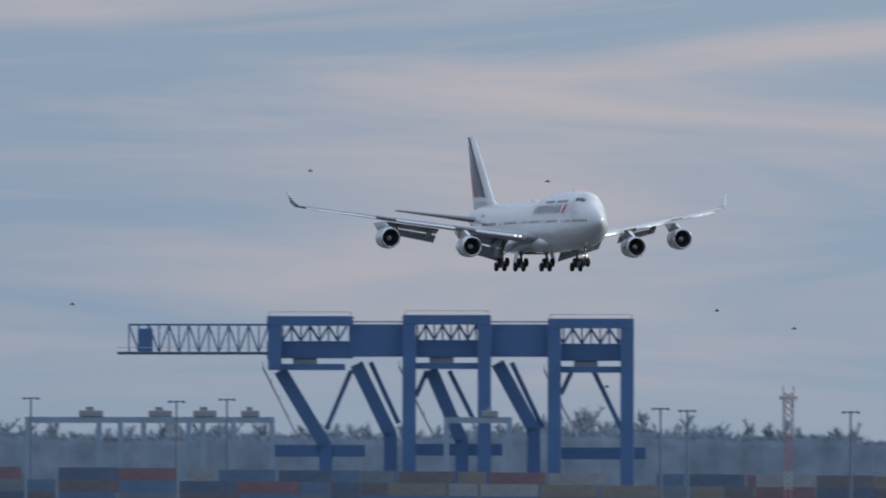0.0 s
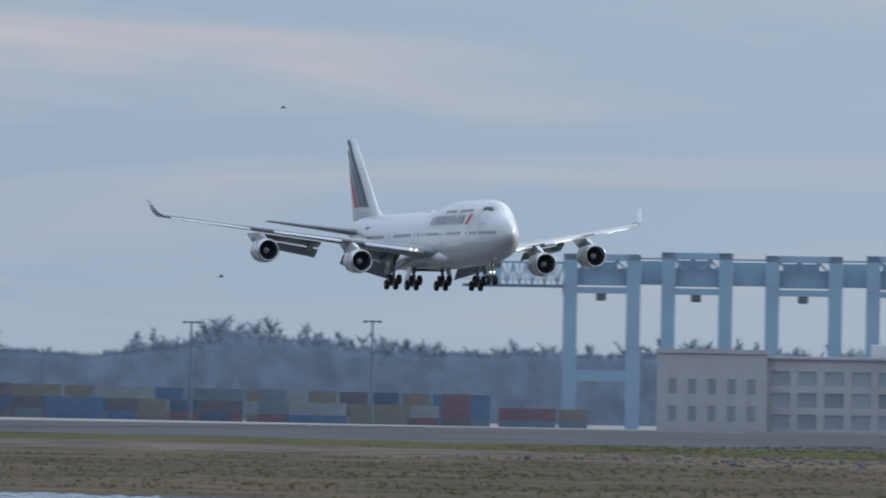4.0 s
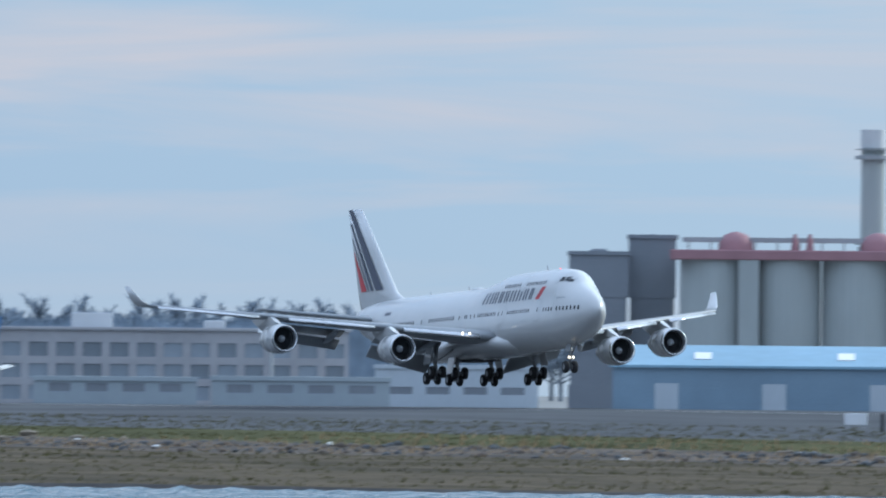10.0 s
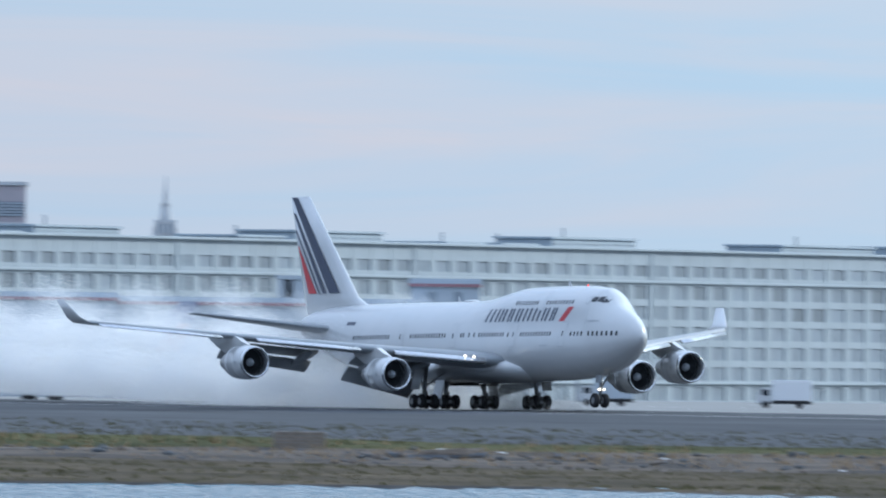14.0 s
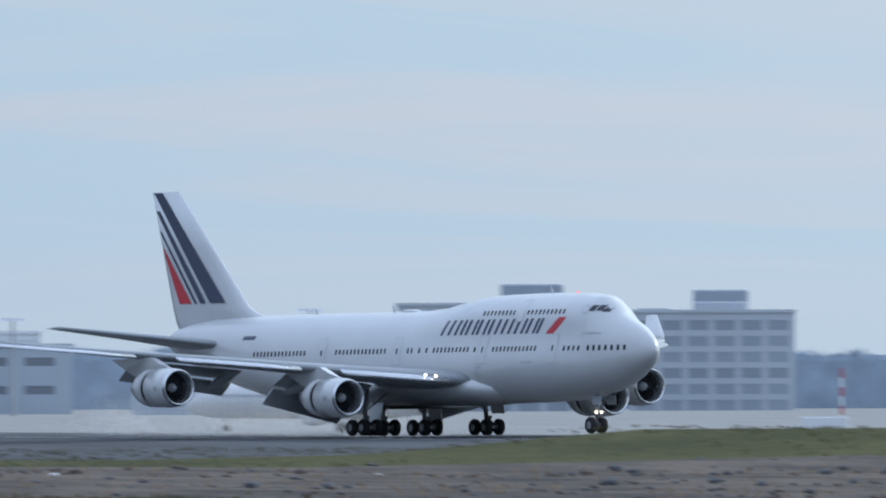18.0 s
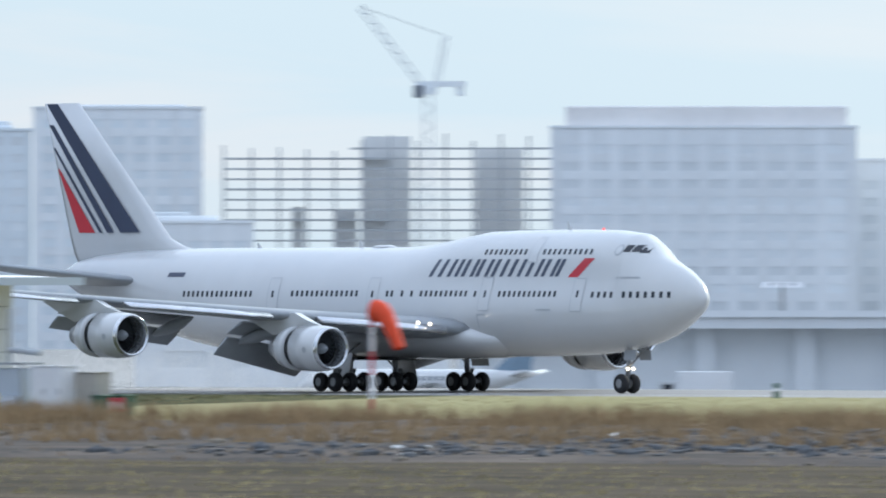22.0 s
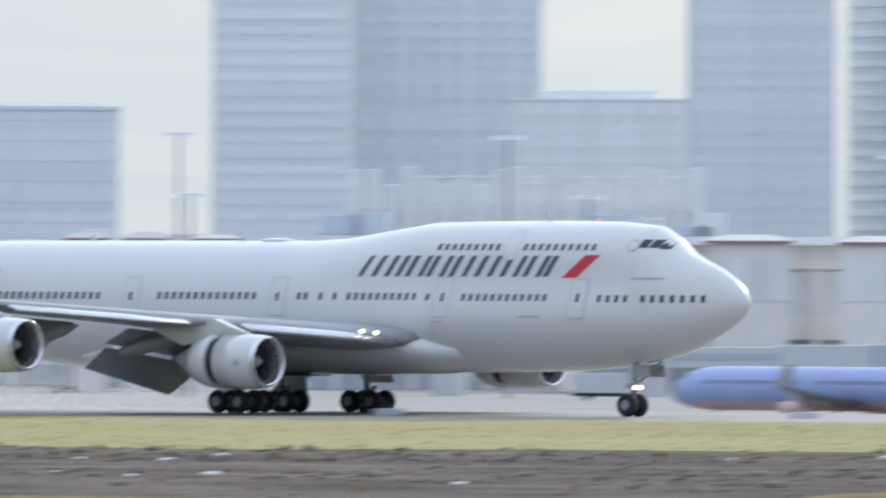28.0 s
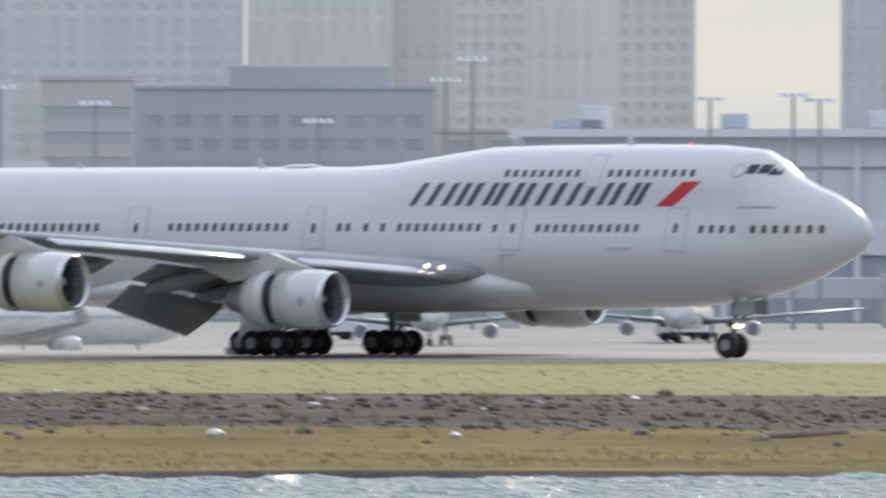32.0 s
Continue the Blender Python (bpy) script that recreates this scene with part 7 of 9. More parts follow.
for x, y in ((-854.6, 686), (-841.4, 686), (-792.9, 686)):
    ob = thing("path_bollard", yard(x, y), "short black bollard light on the grass", "bollard", "black bollards")
    part("post", rod((0, 0, -.2), (0, 0, 1.15), .16, .14, 10), M_BLACK, ob)
    part("cap", rod((0, 0, 1.15), (0, 0, 1.3), .2, .16, 10), M_BLACK, ob)


def picnic_table(x, y):
    ob = thing("picnic_table", yard(x, y), "weathered wooden picnic table with fixed benches", "table", "picnic tables")
    for k in range(4):
        part("top_board", box(-.95, .95, -.4 + .21 * k, -.22 + .21 * k, .72, .77), M_OLDWOOD, ob)
    for s in (-1, 1):
        part("bench", box(-.95, .95, s * .75 - .14, s * .75 + .14, .42, .47), M_OLDWOOD, ob)
        leg = part("leg", beam((s * .65, -.7, 0), (s * .65, -.15, .73), .08, .1), M_OLDWOOD, ob)
        part("leg", beam((s * .65, .7, 0), (s * .65, .15, .73), .08, .1), M_OLDWOOD, ob)
        part("bench_rail", box(s * .65 - .04, s * .65 + .04, -.85, .85, .36, .43), M_OLDWOOD, ob)


picnic_table(-849.3, 687.0)
picnic_table(-846.7, 687.4)


def info_board(x, y, w, z0, z1, mat, label, bars=True):
    """A small airfield sign on two legs with plain pale bars for its writing."""
    ob = thing("airfield_sign", yard(x, y), label, "sign", "airfield signs")
    for s in (-1, 1):
        part("leg", rod((s * w * .35, 0, -.2), (s * w * .35, 0, z0), .05), M_GALV, ob)
    panel = part("panel", box(-w / 2, w / 2, -.1, .1, z0, z1, bevel=.02), mat, ob)
    if bars:
        n = max(2, int(w / .5))
        for k in range(n):
            a = -w / 2 + w * (k + .25) / n
            part("writing_bar", box(a, a + w * .45 / n, -.115, -.101, z0 + (z1 - z0) * .28, z1 - (z1 - z0) * .28), M_WHITEROOF, panel)
    return ob


info_board(-751.5, 690, 1.3, .35, 1.25, M_SIGNRED, "small red airfield sign with pale bars")
# windsock
ob = thing("windsock", yard(-723.4, 684.5), "orange windsock on a red and white pole", "windsock")
zb = ob.matrix_basis.translation.z
top = 5.75 - zb
for k in range(5):
    part("pole_band", rod((0, 0, top * k / 5), (0, 0, top * (k + 1) / 5), .13, n=10), M_SIGNRED if k % 2 == 0 else M_WHITEROOF, ob)
part("hoop", rod((-.15, 0, top - .9), (.15, 0, top + .25), .06, n=6), M_GALV, ob)
secs = []
for f, drop in ((0, 0), (.25, .05), (.45, .35), (.65, .95), (.85, 1.65), (1, 2.2)):
    ang = -.15 - 1.1 * min(1, f * 1.5)
    c = Vector((.25 + 2.1 * f, 0, top - .45 - drop))
    u = Vector((-math.sin(ang), 0, math.cos(ang)))
    secs.append(ring(c, u, (0, 1, 0), .72 * (1 - .5 * f), .6 * (1 - .5 * f), 14))
part("sock", loft(secs, caps=False), M_ORANGE, ob, "drooping orange fabric sleeve", smooth=True)


# ---- offices, harbour towers and building sites ----
for b0, b1, e, wall, glass, lab, steps in (
        (-53.307, -52.707, .172, M_OFFICE, M_OFFICE_PANE, "pale concrete office block with rooftop plant", ((-52.957, -52.747, .245, M_OFFICE_PANE),)),
        (-52.527, -51.967, .148, M_OFFICE, M_OFFICE_PANE, "wide pale office block with a square penthouse", ((-52.307, -52.127, .186, M_OFFICE), (-52.31, -52.124, .225, M_OFFICE_PANE), (-52.50, -52.39, .163, M_OFFICE_PANE))),
        (-51.09, -50.93, .144, M_CITY_GLASS, M_CITY_GLASS, "slim grey tower with flat roof", ((-51.05, -50.98, .165, M_CITY_GLASS),)),
        (-49.647, -49.337, .242, M_CITY_GLASS, M_CURTAIN_DARK, "dark glass office block with rooftop plant", ((-49.587, -49.407, .262, M_CITY_GLASS),)),
        (-54.907, -54.507, .08, M_CITY, M_CITY_GLASS, "low pale office block", ())):
    block("office_building", b0, b1, 3300, e, lab, wall, glass, 3.1, bay=5.4, steps=steps, band=.62, pier=.24)
ob, m, w, h = punched("apartment_building", -50.66, -50.20, 3000, .146, "white rendered apartment block with small windows", M_TERRA, 7, 9, .45, .45, head=1.5)
part("roof_volume", box(-w * .1, w / 2, 4, 20, h, rise(.177, m, 3000)), M_TERRA, ob)
part("roof_vent", rod((w * .3, 6, h), (w * .3, 6, h + 6), .5), M_WHITEROOF, ob)

# walls and glass close in tone, with the haze painted in
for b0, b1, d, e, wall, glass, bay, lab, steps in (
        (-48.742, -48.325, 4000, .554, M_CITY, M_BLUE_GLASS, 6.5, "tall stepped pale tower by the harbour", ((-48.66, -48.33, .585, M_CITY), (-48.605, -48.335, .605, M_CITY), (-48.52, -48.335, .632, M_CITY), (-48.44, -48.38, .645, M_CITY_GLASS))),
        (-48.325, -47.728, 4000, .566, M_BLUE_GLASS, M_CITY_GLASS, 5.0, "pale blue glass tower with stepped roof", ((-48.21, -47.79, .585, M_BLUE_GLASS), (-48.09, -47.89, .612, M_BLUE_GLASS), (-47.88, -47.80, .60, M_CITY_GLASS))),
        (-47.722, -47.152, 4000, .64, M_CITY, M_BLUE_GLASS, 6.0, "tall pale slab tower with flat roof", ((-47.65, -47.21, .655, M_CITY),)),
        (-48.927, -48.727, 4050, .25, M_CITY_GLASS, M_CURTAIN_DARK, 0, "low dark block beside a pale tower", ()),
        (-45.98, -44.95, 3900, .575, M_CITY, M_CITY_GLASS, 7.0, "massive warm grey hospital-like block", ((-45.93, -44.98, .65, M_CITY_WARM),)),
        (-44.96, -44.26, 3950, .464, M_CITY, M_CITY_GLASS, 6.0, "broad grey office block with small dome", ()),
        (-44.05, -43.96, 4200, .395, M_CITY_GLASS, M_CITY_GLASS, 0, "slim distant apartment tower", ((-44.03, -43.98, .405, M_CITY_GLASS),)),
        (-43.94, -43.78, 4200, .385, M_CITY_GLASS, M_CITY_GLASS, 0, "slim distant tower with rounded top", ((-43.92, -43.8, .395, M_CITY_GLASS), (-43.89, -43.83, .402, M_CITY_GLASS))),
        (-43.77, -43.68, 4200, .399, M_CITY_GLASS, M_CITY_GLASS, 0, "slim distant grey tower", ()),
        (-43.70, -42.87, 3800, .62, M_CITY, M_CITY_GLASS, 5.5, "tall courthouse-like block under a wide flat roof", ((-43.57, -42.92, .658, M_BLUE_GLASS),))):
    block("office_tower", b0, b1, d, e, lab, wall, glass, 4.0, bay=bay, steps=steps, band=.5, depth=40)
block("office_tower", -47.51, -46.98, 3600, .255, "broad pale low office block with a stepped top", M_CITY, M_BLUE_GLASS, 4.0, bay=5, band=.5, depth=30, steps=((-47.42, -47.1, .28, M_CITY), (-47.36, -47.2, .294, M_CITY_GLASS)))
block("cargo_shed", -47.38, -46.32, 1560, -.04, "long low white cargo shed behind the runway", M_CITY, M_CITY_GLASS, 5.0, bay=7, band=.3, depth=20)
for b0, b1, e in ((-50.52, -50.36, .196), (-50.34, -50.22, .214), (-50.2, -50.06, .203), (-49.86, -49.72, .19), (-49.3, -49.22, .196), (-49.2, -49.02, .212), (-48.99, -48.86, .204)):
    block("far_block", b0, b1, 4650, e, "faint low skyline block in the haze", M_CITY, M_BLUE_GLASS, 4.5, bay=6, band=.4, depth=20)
# wide roof blade
m = facing(-43.30, 3798)
ob = thing("roof_canopy", m, "thin grey flat roof overhanging a tall block", "roof")
z = rise(.621, m, 3798)
part("blade", box(span(-43.30, -43.80, 3798), span(-43.30, -42.80, 3798), -2, 44, z + .7, z + 1.5), M_SHED, ob)
part("fascia", box(span(-43.30, -43.80, 3798), span(-43.30, -42.80, 3798), -2.2, -2.0, z + .5, z + 1.3), M_SHED, ob)
m = facing(-44.64, 3960)
ob = thing("roof_dome", m, "small grey dome on an office roof", "dome")
zz = rise(.464, m, 3960) + .6
part("drum", rod((0, 8, zz - .5), (0, 8, zz + 1), 5, n=18), M_CITY, ob)
part("cap", spin([(zz + 1, 4.8), (zz + 2, 4.2), (zz + 2.8, 2.6), (zz + 3.1, .3)], (0, 0, 1), 18), M_CITY_GLASS, ob, smooth=True, at=pose(0, 8, 0))


def steel_frame(b0, b1, dist, tops, label, shafts=()):
    """A tower of bare columns and floor slabs, open to the sky between them."""
    m = facing((b0 + b1) / 2, dist)
    w = span(b0, b1, dist)
    ob = thing("unfinished_building", m, label, "building site")
    pitch = dist * radians(.0345)
    hmax = rise(max(tops), m, dist)
    cols = max(4, int(w / 6.5))
    for k in range(int(hmax / pitch) + 1):
        z = hmax - k * pitch
        x1 = w / 2
        x0 = -w / 2 if z <= rise(tops[0], m, dist) else -w * .12
        for y in (0, 12):
            part("floor_beam", box(x0, x1, y, y + .6, z - .42, z), M_FRAMESTEEL, ob)
        if k % 3 == 1:
            part("floor_deck", box(x0, x0 + (x1 - x0) * (.3 + .2 * (k % 2)), .4, 12, z - .1, z + .05), M_FRAMESTEEL, ob)
    for k in range(cols + 1):
        x = -w / 2 + w * k / cols
        top = rise(tops[0] if x < -w * .12 else tops[1], m, dist)
        for y in (0, 12):
            part("column", box(x - .28, x + .28, y, y + .6, -1, top + random.Random(k * 7 + y).uniform(0, 3.5)), M_FRAMESTEEL, ob)
    for s0, s1, e in shafts:
        part("lift_shaft", box(span((b0 + b1) / 2, s0, dist), span((b0 + b1) / 2, s1, dist), 3, 11, -1, rise(e, m, dist)), M_HAZEPANE, ob, "solid grey concrete lift shaft")
    return ob


steel_frame(-47.082, -45.96, 4100, (.477, .51), "open steel frame of a tower under construction", ((-46.612, -46.452, .548), (-46.232, -46.072, .509), (-46.712, -46.632, .3), (-46.852, -46.812, .31)))
ub = block("unfinished_tower", -42.20, -41.52, 4000, .36, "concrete tower under construction with bare top floors", M_HAZEWALL, M_DIMPANE, 4.2, bay=5, band=.45, steps=((-42.12, -41.9, .40, M_HAZEWALL), (-41.88, -41.6, .445, M_HAZEPANE)))
for k in range(9):
    x = span(-41.86, -42.18 + .08 * k, 4000)
    part("rebar_column", box(x - .25, x + .25, 1, 1.5, rise(.36, ub.matrix_basis, 4000), rise(.40 + .02 * (k % 3), ub.matrix_basis, 4000)), M_SHED, ub)


def lattice(p, q, w, n, parent, name, mat):
    """A lattice bar of four chords and zigzag bracing, as one part."""
    p, q = Vector(p), Vector(q)
    d = (q - p).normalized()
    u = Vector((0, 1, 0))
    v = d.cross(u).normalized()
    bm = bmesh.new()
    for a, b in ((-1, -1), (1, -1), (1, 1), (-1, 1)):
        o = u * a * w / 2 + v * b * w / 2
        beam(p + o, q + o, .28, .28, bm)
    for k in range(n):
        c0, c1 = p + (q - p) * (k / n), p + (q - p) * ((k + 1) / n)
        s = 1 if k % 2 else -1
        for a in (-1, 1):
            beam(c0 + u * a * w / 2 + v * s * w / 2, c1 + u * a * w / 2 - v * s * w / 2, .18, .18, bm)
    return part(name, bm, mat, parent)


def tower_crane(b, dist, z_low, z_cab, jib, counter, label):
    m = facing(b, dist)
    ob = thing("tower_crane", m, label, "crane", "tower cranes")
    P = lambda bb, e: (span(b, bb, dist), 2, rise(e, m, dist))
    lattice((0, 2, -1), P(b, z_cab), 2.6, 30, ob, "mast", M_WHITEWALL)
    part("slewing_ring", rod((0, 2, rise(z_cab, m, dist) - .8), (0, 2, rise(z_cab, m, dist) + 1.0), 2.2, n=14), M_CITY_GLASS, ob)
    part("machinery_deck", box(-3, 9, .6, 3.4, rise(z_cab, m, dist) + 1, rise(z_cab, m, dist) + 2.4), M_CITY_GLASS, ob)
    part("counterweight", box(6.8, 8.6, .8, 3.2, rise(z_cab, m, dist) - 1.2, rise(z_cab, m, dist) + 1), M_CITY_GLASS, ob)
    part("cab", box(-3.6, -1, -.6, 1.2, rise(z_cab, m, dist) - 1.6, rise(z_cab, m, dist) + 1.4, bevel=.2), M_DARKPANEL, ob)
    lattice((-1.5, 2, rise(z_cab, m, dist) + 1.5), P(*jib), 1.6, 16, ob, "jib", M_WHITEWALL)
    lattice((2, 2, rise(z_cab, m, dist) + 1.5), P(*counter), 1.3, 6, ob, "a_frame", M_WHITEWALL)
    part("pendant_rope", rod(P(*counter), P(*jib), .09, n=5), M_GALV, ob)
    return ob


tower_crane(-46.393, 4080, .5, .70, (-46.623, .985), (-46.333, .886), "white luffing tower crane over the steel frame")
tower_crane(-41.78, 3980, .4, .63, (-42.0, .64), (-41.76, .739), "white hammerhead tower crane on a building site")

# apron viaduct and hangars
m = facing(-44.6, 1500)
ob = thing("apron_viaduct", m, "long low grey concrete viaduct behind the runway", "viaduct")
x0, x1 = span(-44.6, -46.3, 1500), span(-44.6, -41.6, 1500)
part("deck", box(x0, x1, 0, 10, rise(-.10, m, 1500), rise(-.055, m, 1500)), M_CITY, ob)
part("parapet", box(x0, x1, -.3, 0, rise(-.062, m, 1500), rise(-.04, m, 1500)), M_CITY, ob)
for k in range(14):
    x = x0 + (x1 - x0) * (k + .5) / 14
    part("pier", box(x - .9, x + .9, 2, 8, -1, rise(-.10, m, 1500)), M_CITY, ob)
part("back_wall", box(x0, x1, 3.2, 3.6, -1, rise(-.10, m, 1500)), M_CITY, ob)
for b0, b1, d, e, wall, lab in ((-42.32, -41.35, 1900, -.02, M_CITY, "long low concrete cargo building"), (-41.32, -40.45, 1900, .14, M_CITY, "white metal aircraft hangar with tall doors"), (-40.4, -39.2, 1950, .05, M_CITY, "low white cargo shed"),
                                (-44.2, -43.5, 1600, -.03, M_CITY, "white service building beside the viaduct"), (-39.1, -37.9, 2000, .08, M_CITY_GLASS, "grey metal hangar with a flat roof"), (-42.9, -42.35, 1650, .0, M_CITY_GLASS, "grey cargo shed with dock doors")):
    ob = block("hangar", b0, b1, d, e, lab, wall, M_CITY_GLASS, 6.0, bay=8, band=.3)
    mm = ob.matrix_basis
    w = span(b0, b1, d)
    for k in range(int(w / 8)):
        x = -w / 2 + 4 + 8 * k
        part("hangar_door", box(x - 2.6, x + 2.6, -.4, -.13, 0, min(5, rise(e, mm, d) * .55)), M_WHITEROOF, ob)
for b, e, d in ((-48.857, .27, 1700), (-48.257, .304, 1700), (-47.997, .122, 1500), (-42.39, .491, 1750), (-41.17, .294, 1800), (-45.2, .05, 1600), (-40.3, .35, 1800), (-39.2, .4, 1800)):
    lamp_mast(b, e, d)

# ---- hotel and downtown ----
hotel = (
    (-37.84, -37.47, 2700, .605, M_BLUE_GLASS, M_CITY_GLASS, 4, "pale blue glass hotel wing with mullions", ()),
    (-37.68, -36.875, 2760, .655, M_CITY, M_CITY_GLASS, 5, "broad pale hotel slab behind a glass wing", ((-37.60, -36.95, .676, M_CITY), (-37.40, -37.24, .71, M_CITY_GLASS), (-37.36, -37.28, .725, M_CITY))),
    (-36.93, -36.80, 2740, .60, M_CITY, M_CITY_GLASS, 0, "narrow pale stair tower of a hotel", ()),
    (-37.41, -36.17, 2600, .465, M_BRICK, M_BRICK_PANE, 4.4, "brown brick hotel block with rows of windows", ((-37.35, -36.2, .49, M_CITY),)),
    (-36.78, -36.22, 2680, .63, M_CITY, M_CITY_GLASS, 0, "pale rooftop plant block of the hotel", ((-36.75, -36.6, .655, M_CITY),)),
    (-36.24, -35.21, 3000, .645, M_BLUE_GLASS, M_CITY_GLASS, 3.6, "wide pale blue glass office block", ((-36.0, -35.28, .667, M_CITY_GLASS),)))
for b0, b1, d, e, wall, glass, bay, lab, steps in hotel:
    block("hotel_building", b0, b1, d, e, lab, wall, glass, 3.6, bay=bay, steps=steps, band=.55, pier=.25)
m = facing(-36.395, 2670)
ob = thing("roof_sign", m, "dark grey rooftop sign panel with plain bars", "sign")
w, z0, z1 = span(-36.54, -36.25, 2670), rise(.525, m, 2670), rise(.613, m, 2670)
panel = part("panel", box(-w / 2, w / 2, -1, 0, z0, z1), M_DIMWALL, ob)
for k in range(5):
    x = -w * .4 + w * .8 * (k + .5) / 5
    part("sign_bar", box(x - .55, x + .55, -1.15, -1.02, z0 + 1.1, z1 - 1.1), M_CITY, panel)

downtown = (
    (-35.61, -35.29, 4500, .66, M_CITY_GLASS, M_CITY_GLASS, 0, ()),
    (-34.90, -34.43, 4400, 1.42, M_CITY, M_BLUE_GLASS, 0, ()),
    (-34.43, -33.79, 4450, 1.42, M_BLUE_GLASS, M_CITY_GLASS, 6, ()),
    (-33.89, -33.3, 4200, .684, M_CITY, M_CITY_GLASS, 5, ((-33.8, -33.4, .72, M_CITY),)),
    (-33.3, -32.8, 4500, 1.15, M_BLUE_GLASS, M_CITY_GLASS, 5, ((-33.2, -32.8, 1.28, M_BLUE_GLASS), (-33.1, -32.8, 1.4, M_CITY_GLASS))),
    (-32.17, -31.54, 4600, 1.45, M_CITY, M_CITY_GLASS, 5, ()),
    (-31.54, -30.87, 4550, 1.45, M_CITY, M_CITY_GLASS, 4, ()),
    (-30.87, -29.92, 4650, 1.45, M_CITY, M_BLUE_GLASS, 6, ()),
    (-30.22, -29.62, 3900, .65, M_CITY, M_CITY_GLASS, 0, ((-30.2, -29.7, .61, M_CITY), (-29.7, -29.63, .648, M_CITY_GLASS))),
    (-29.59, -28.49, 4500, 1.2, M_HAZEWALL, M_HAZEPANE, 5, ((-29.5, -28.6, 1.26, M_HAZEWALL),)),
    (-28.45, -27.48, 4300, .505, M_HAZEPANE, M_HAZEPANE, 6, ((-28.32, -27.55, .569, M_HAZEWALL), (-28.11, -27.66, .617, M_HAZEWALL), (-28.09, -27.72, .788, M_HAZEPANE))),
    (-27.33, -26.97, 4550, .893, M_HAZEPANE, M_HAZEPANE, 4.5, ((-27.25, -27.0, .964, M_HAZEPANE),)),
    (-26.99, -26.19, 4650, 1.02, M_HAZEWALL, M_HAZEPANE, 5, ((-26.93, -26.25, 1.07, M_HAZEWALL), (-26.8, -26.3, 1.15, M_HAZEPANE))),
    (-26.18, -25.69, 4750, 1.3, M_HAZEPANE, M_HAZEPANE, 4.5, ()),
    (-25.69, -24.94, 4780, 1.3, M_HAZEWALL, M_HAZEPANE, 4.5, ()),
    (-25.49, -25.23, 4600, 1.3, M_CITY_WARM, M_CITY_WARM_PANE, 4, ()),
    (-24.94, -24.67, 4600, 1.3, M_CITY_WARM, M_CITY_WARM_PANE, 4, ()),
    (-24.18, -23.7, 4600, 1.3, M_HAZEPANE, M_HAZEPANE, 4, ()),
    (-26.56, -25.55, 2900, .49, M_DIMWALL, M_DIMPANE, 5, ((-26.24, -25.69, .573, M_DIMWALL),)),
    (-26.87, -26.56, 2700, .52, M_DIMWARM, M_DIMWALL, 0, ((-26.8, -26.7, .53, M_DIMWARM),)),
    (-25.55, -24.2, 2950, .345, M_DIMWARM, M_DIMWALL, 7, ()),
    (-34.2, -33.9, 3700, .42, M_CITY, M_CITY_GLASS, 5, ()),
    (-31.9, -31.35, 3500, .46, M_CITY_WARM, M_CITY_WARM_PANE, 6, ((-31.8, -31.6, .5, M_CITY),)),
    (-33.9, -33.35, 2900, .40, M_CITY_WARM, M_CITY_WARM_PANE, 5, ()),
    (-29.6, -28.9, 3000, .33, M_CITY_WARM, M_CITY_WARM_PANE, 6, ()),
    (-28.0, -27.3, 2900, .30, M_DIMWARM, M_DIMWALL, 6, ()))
# words for the walls; their pale tones carry painted haze
WORDS = {"hazy_warm_stone": "hazy grey stone", "hazy_warm_glass": "hazy grey glass", "haze_paled_stone": "haze-paled stone", "haze_paled_warm_stone": "warm grey stone", "haze_paled_tower_glass": "grey glass", "haze_paled_blue_facade": "pale blue glass", "haze_paled_brick": "brown brick", "grey_metal_cladding": "dark grey", "brown_concrete": "brown concrete", "dim_grey_wall": "dark grey", "dim_warm_wall": "dull warm grey"}
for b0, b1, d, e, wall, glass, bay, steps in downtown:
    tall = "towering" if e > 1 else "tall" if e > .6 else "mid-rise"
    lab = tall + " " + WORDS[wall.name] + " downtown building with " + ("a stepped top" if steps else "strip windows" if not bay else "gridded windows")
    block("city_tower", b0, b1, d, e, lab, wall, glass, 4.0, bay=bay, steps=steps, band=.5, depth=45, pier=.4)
# round striped tower
m = facing(-32.475, 4550)
ob = thing("round_tower", m, "round downtown tower with white and glass stripes", "tower")
r = span(0, .285, 4550)
H = rise(1.42, m, 4550)
part("drum", rod((0, r, -2), (0, r, H), r, n=36), M_CITY_GLASS, ob)
for k in range(int(H / 4)):
    part("floor_band", rod((0, r, 4 * k + 2.2), (0, r, 4 * k + 4), r * 1.012, n=36), M_CITY, ob)

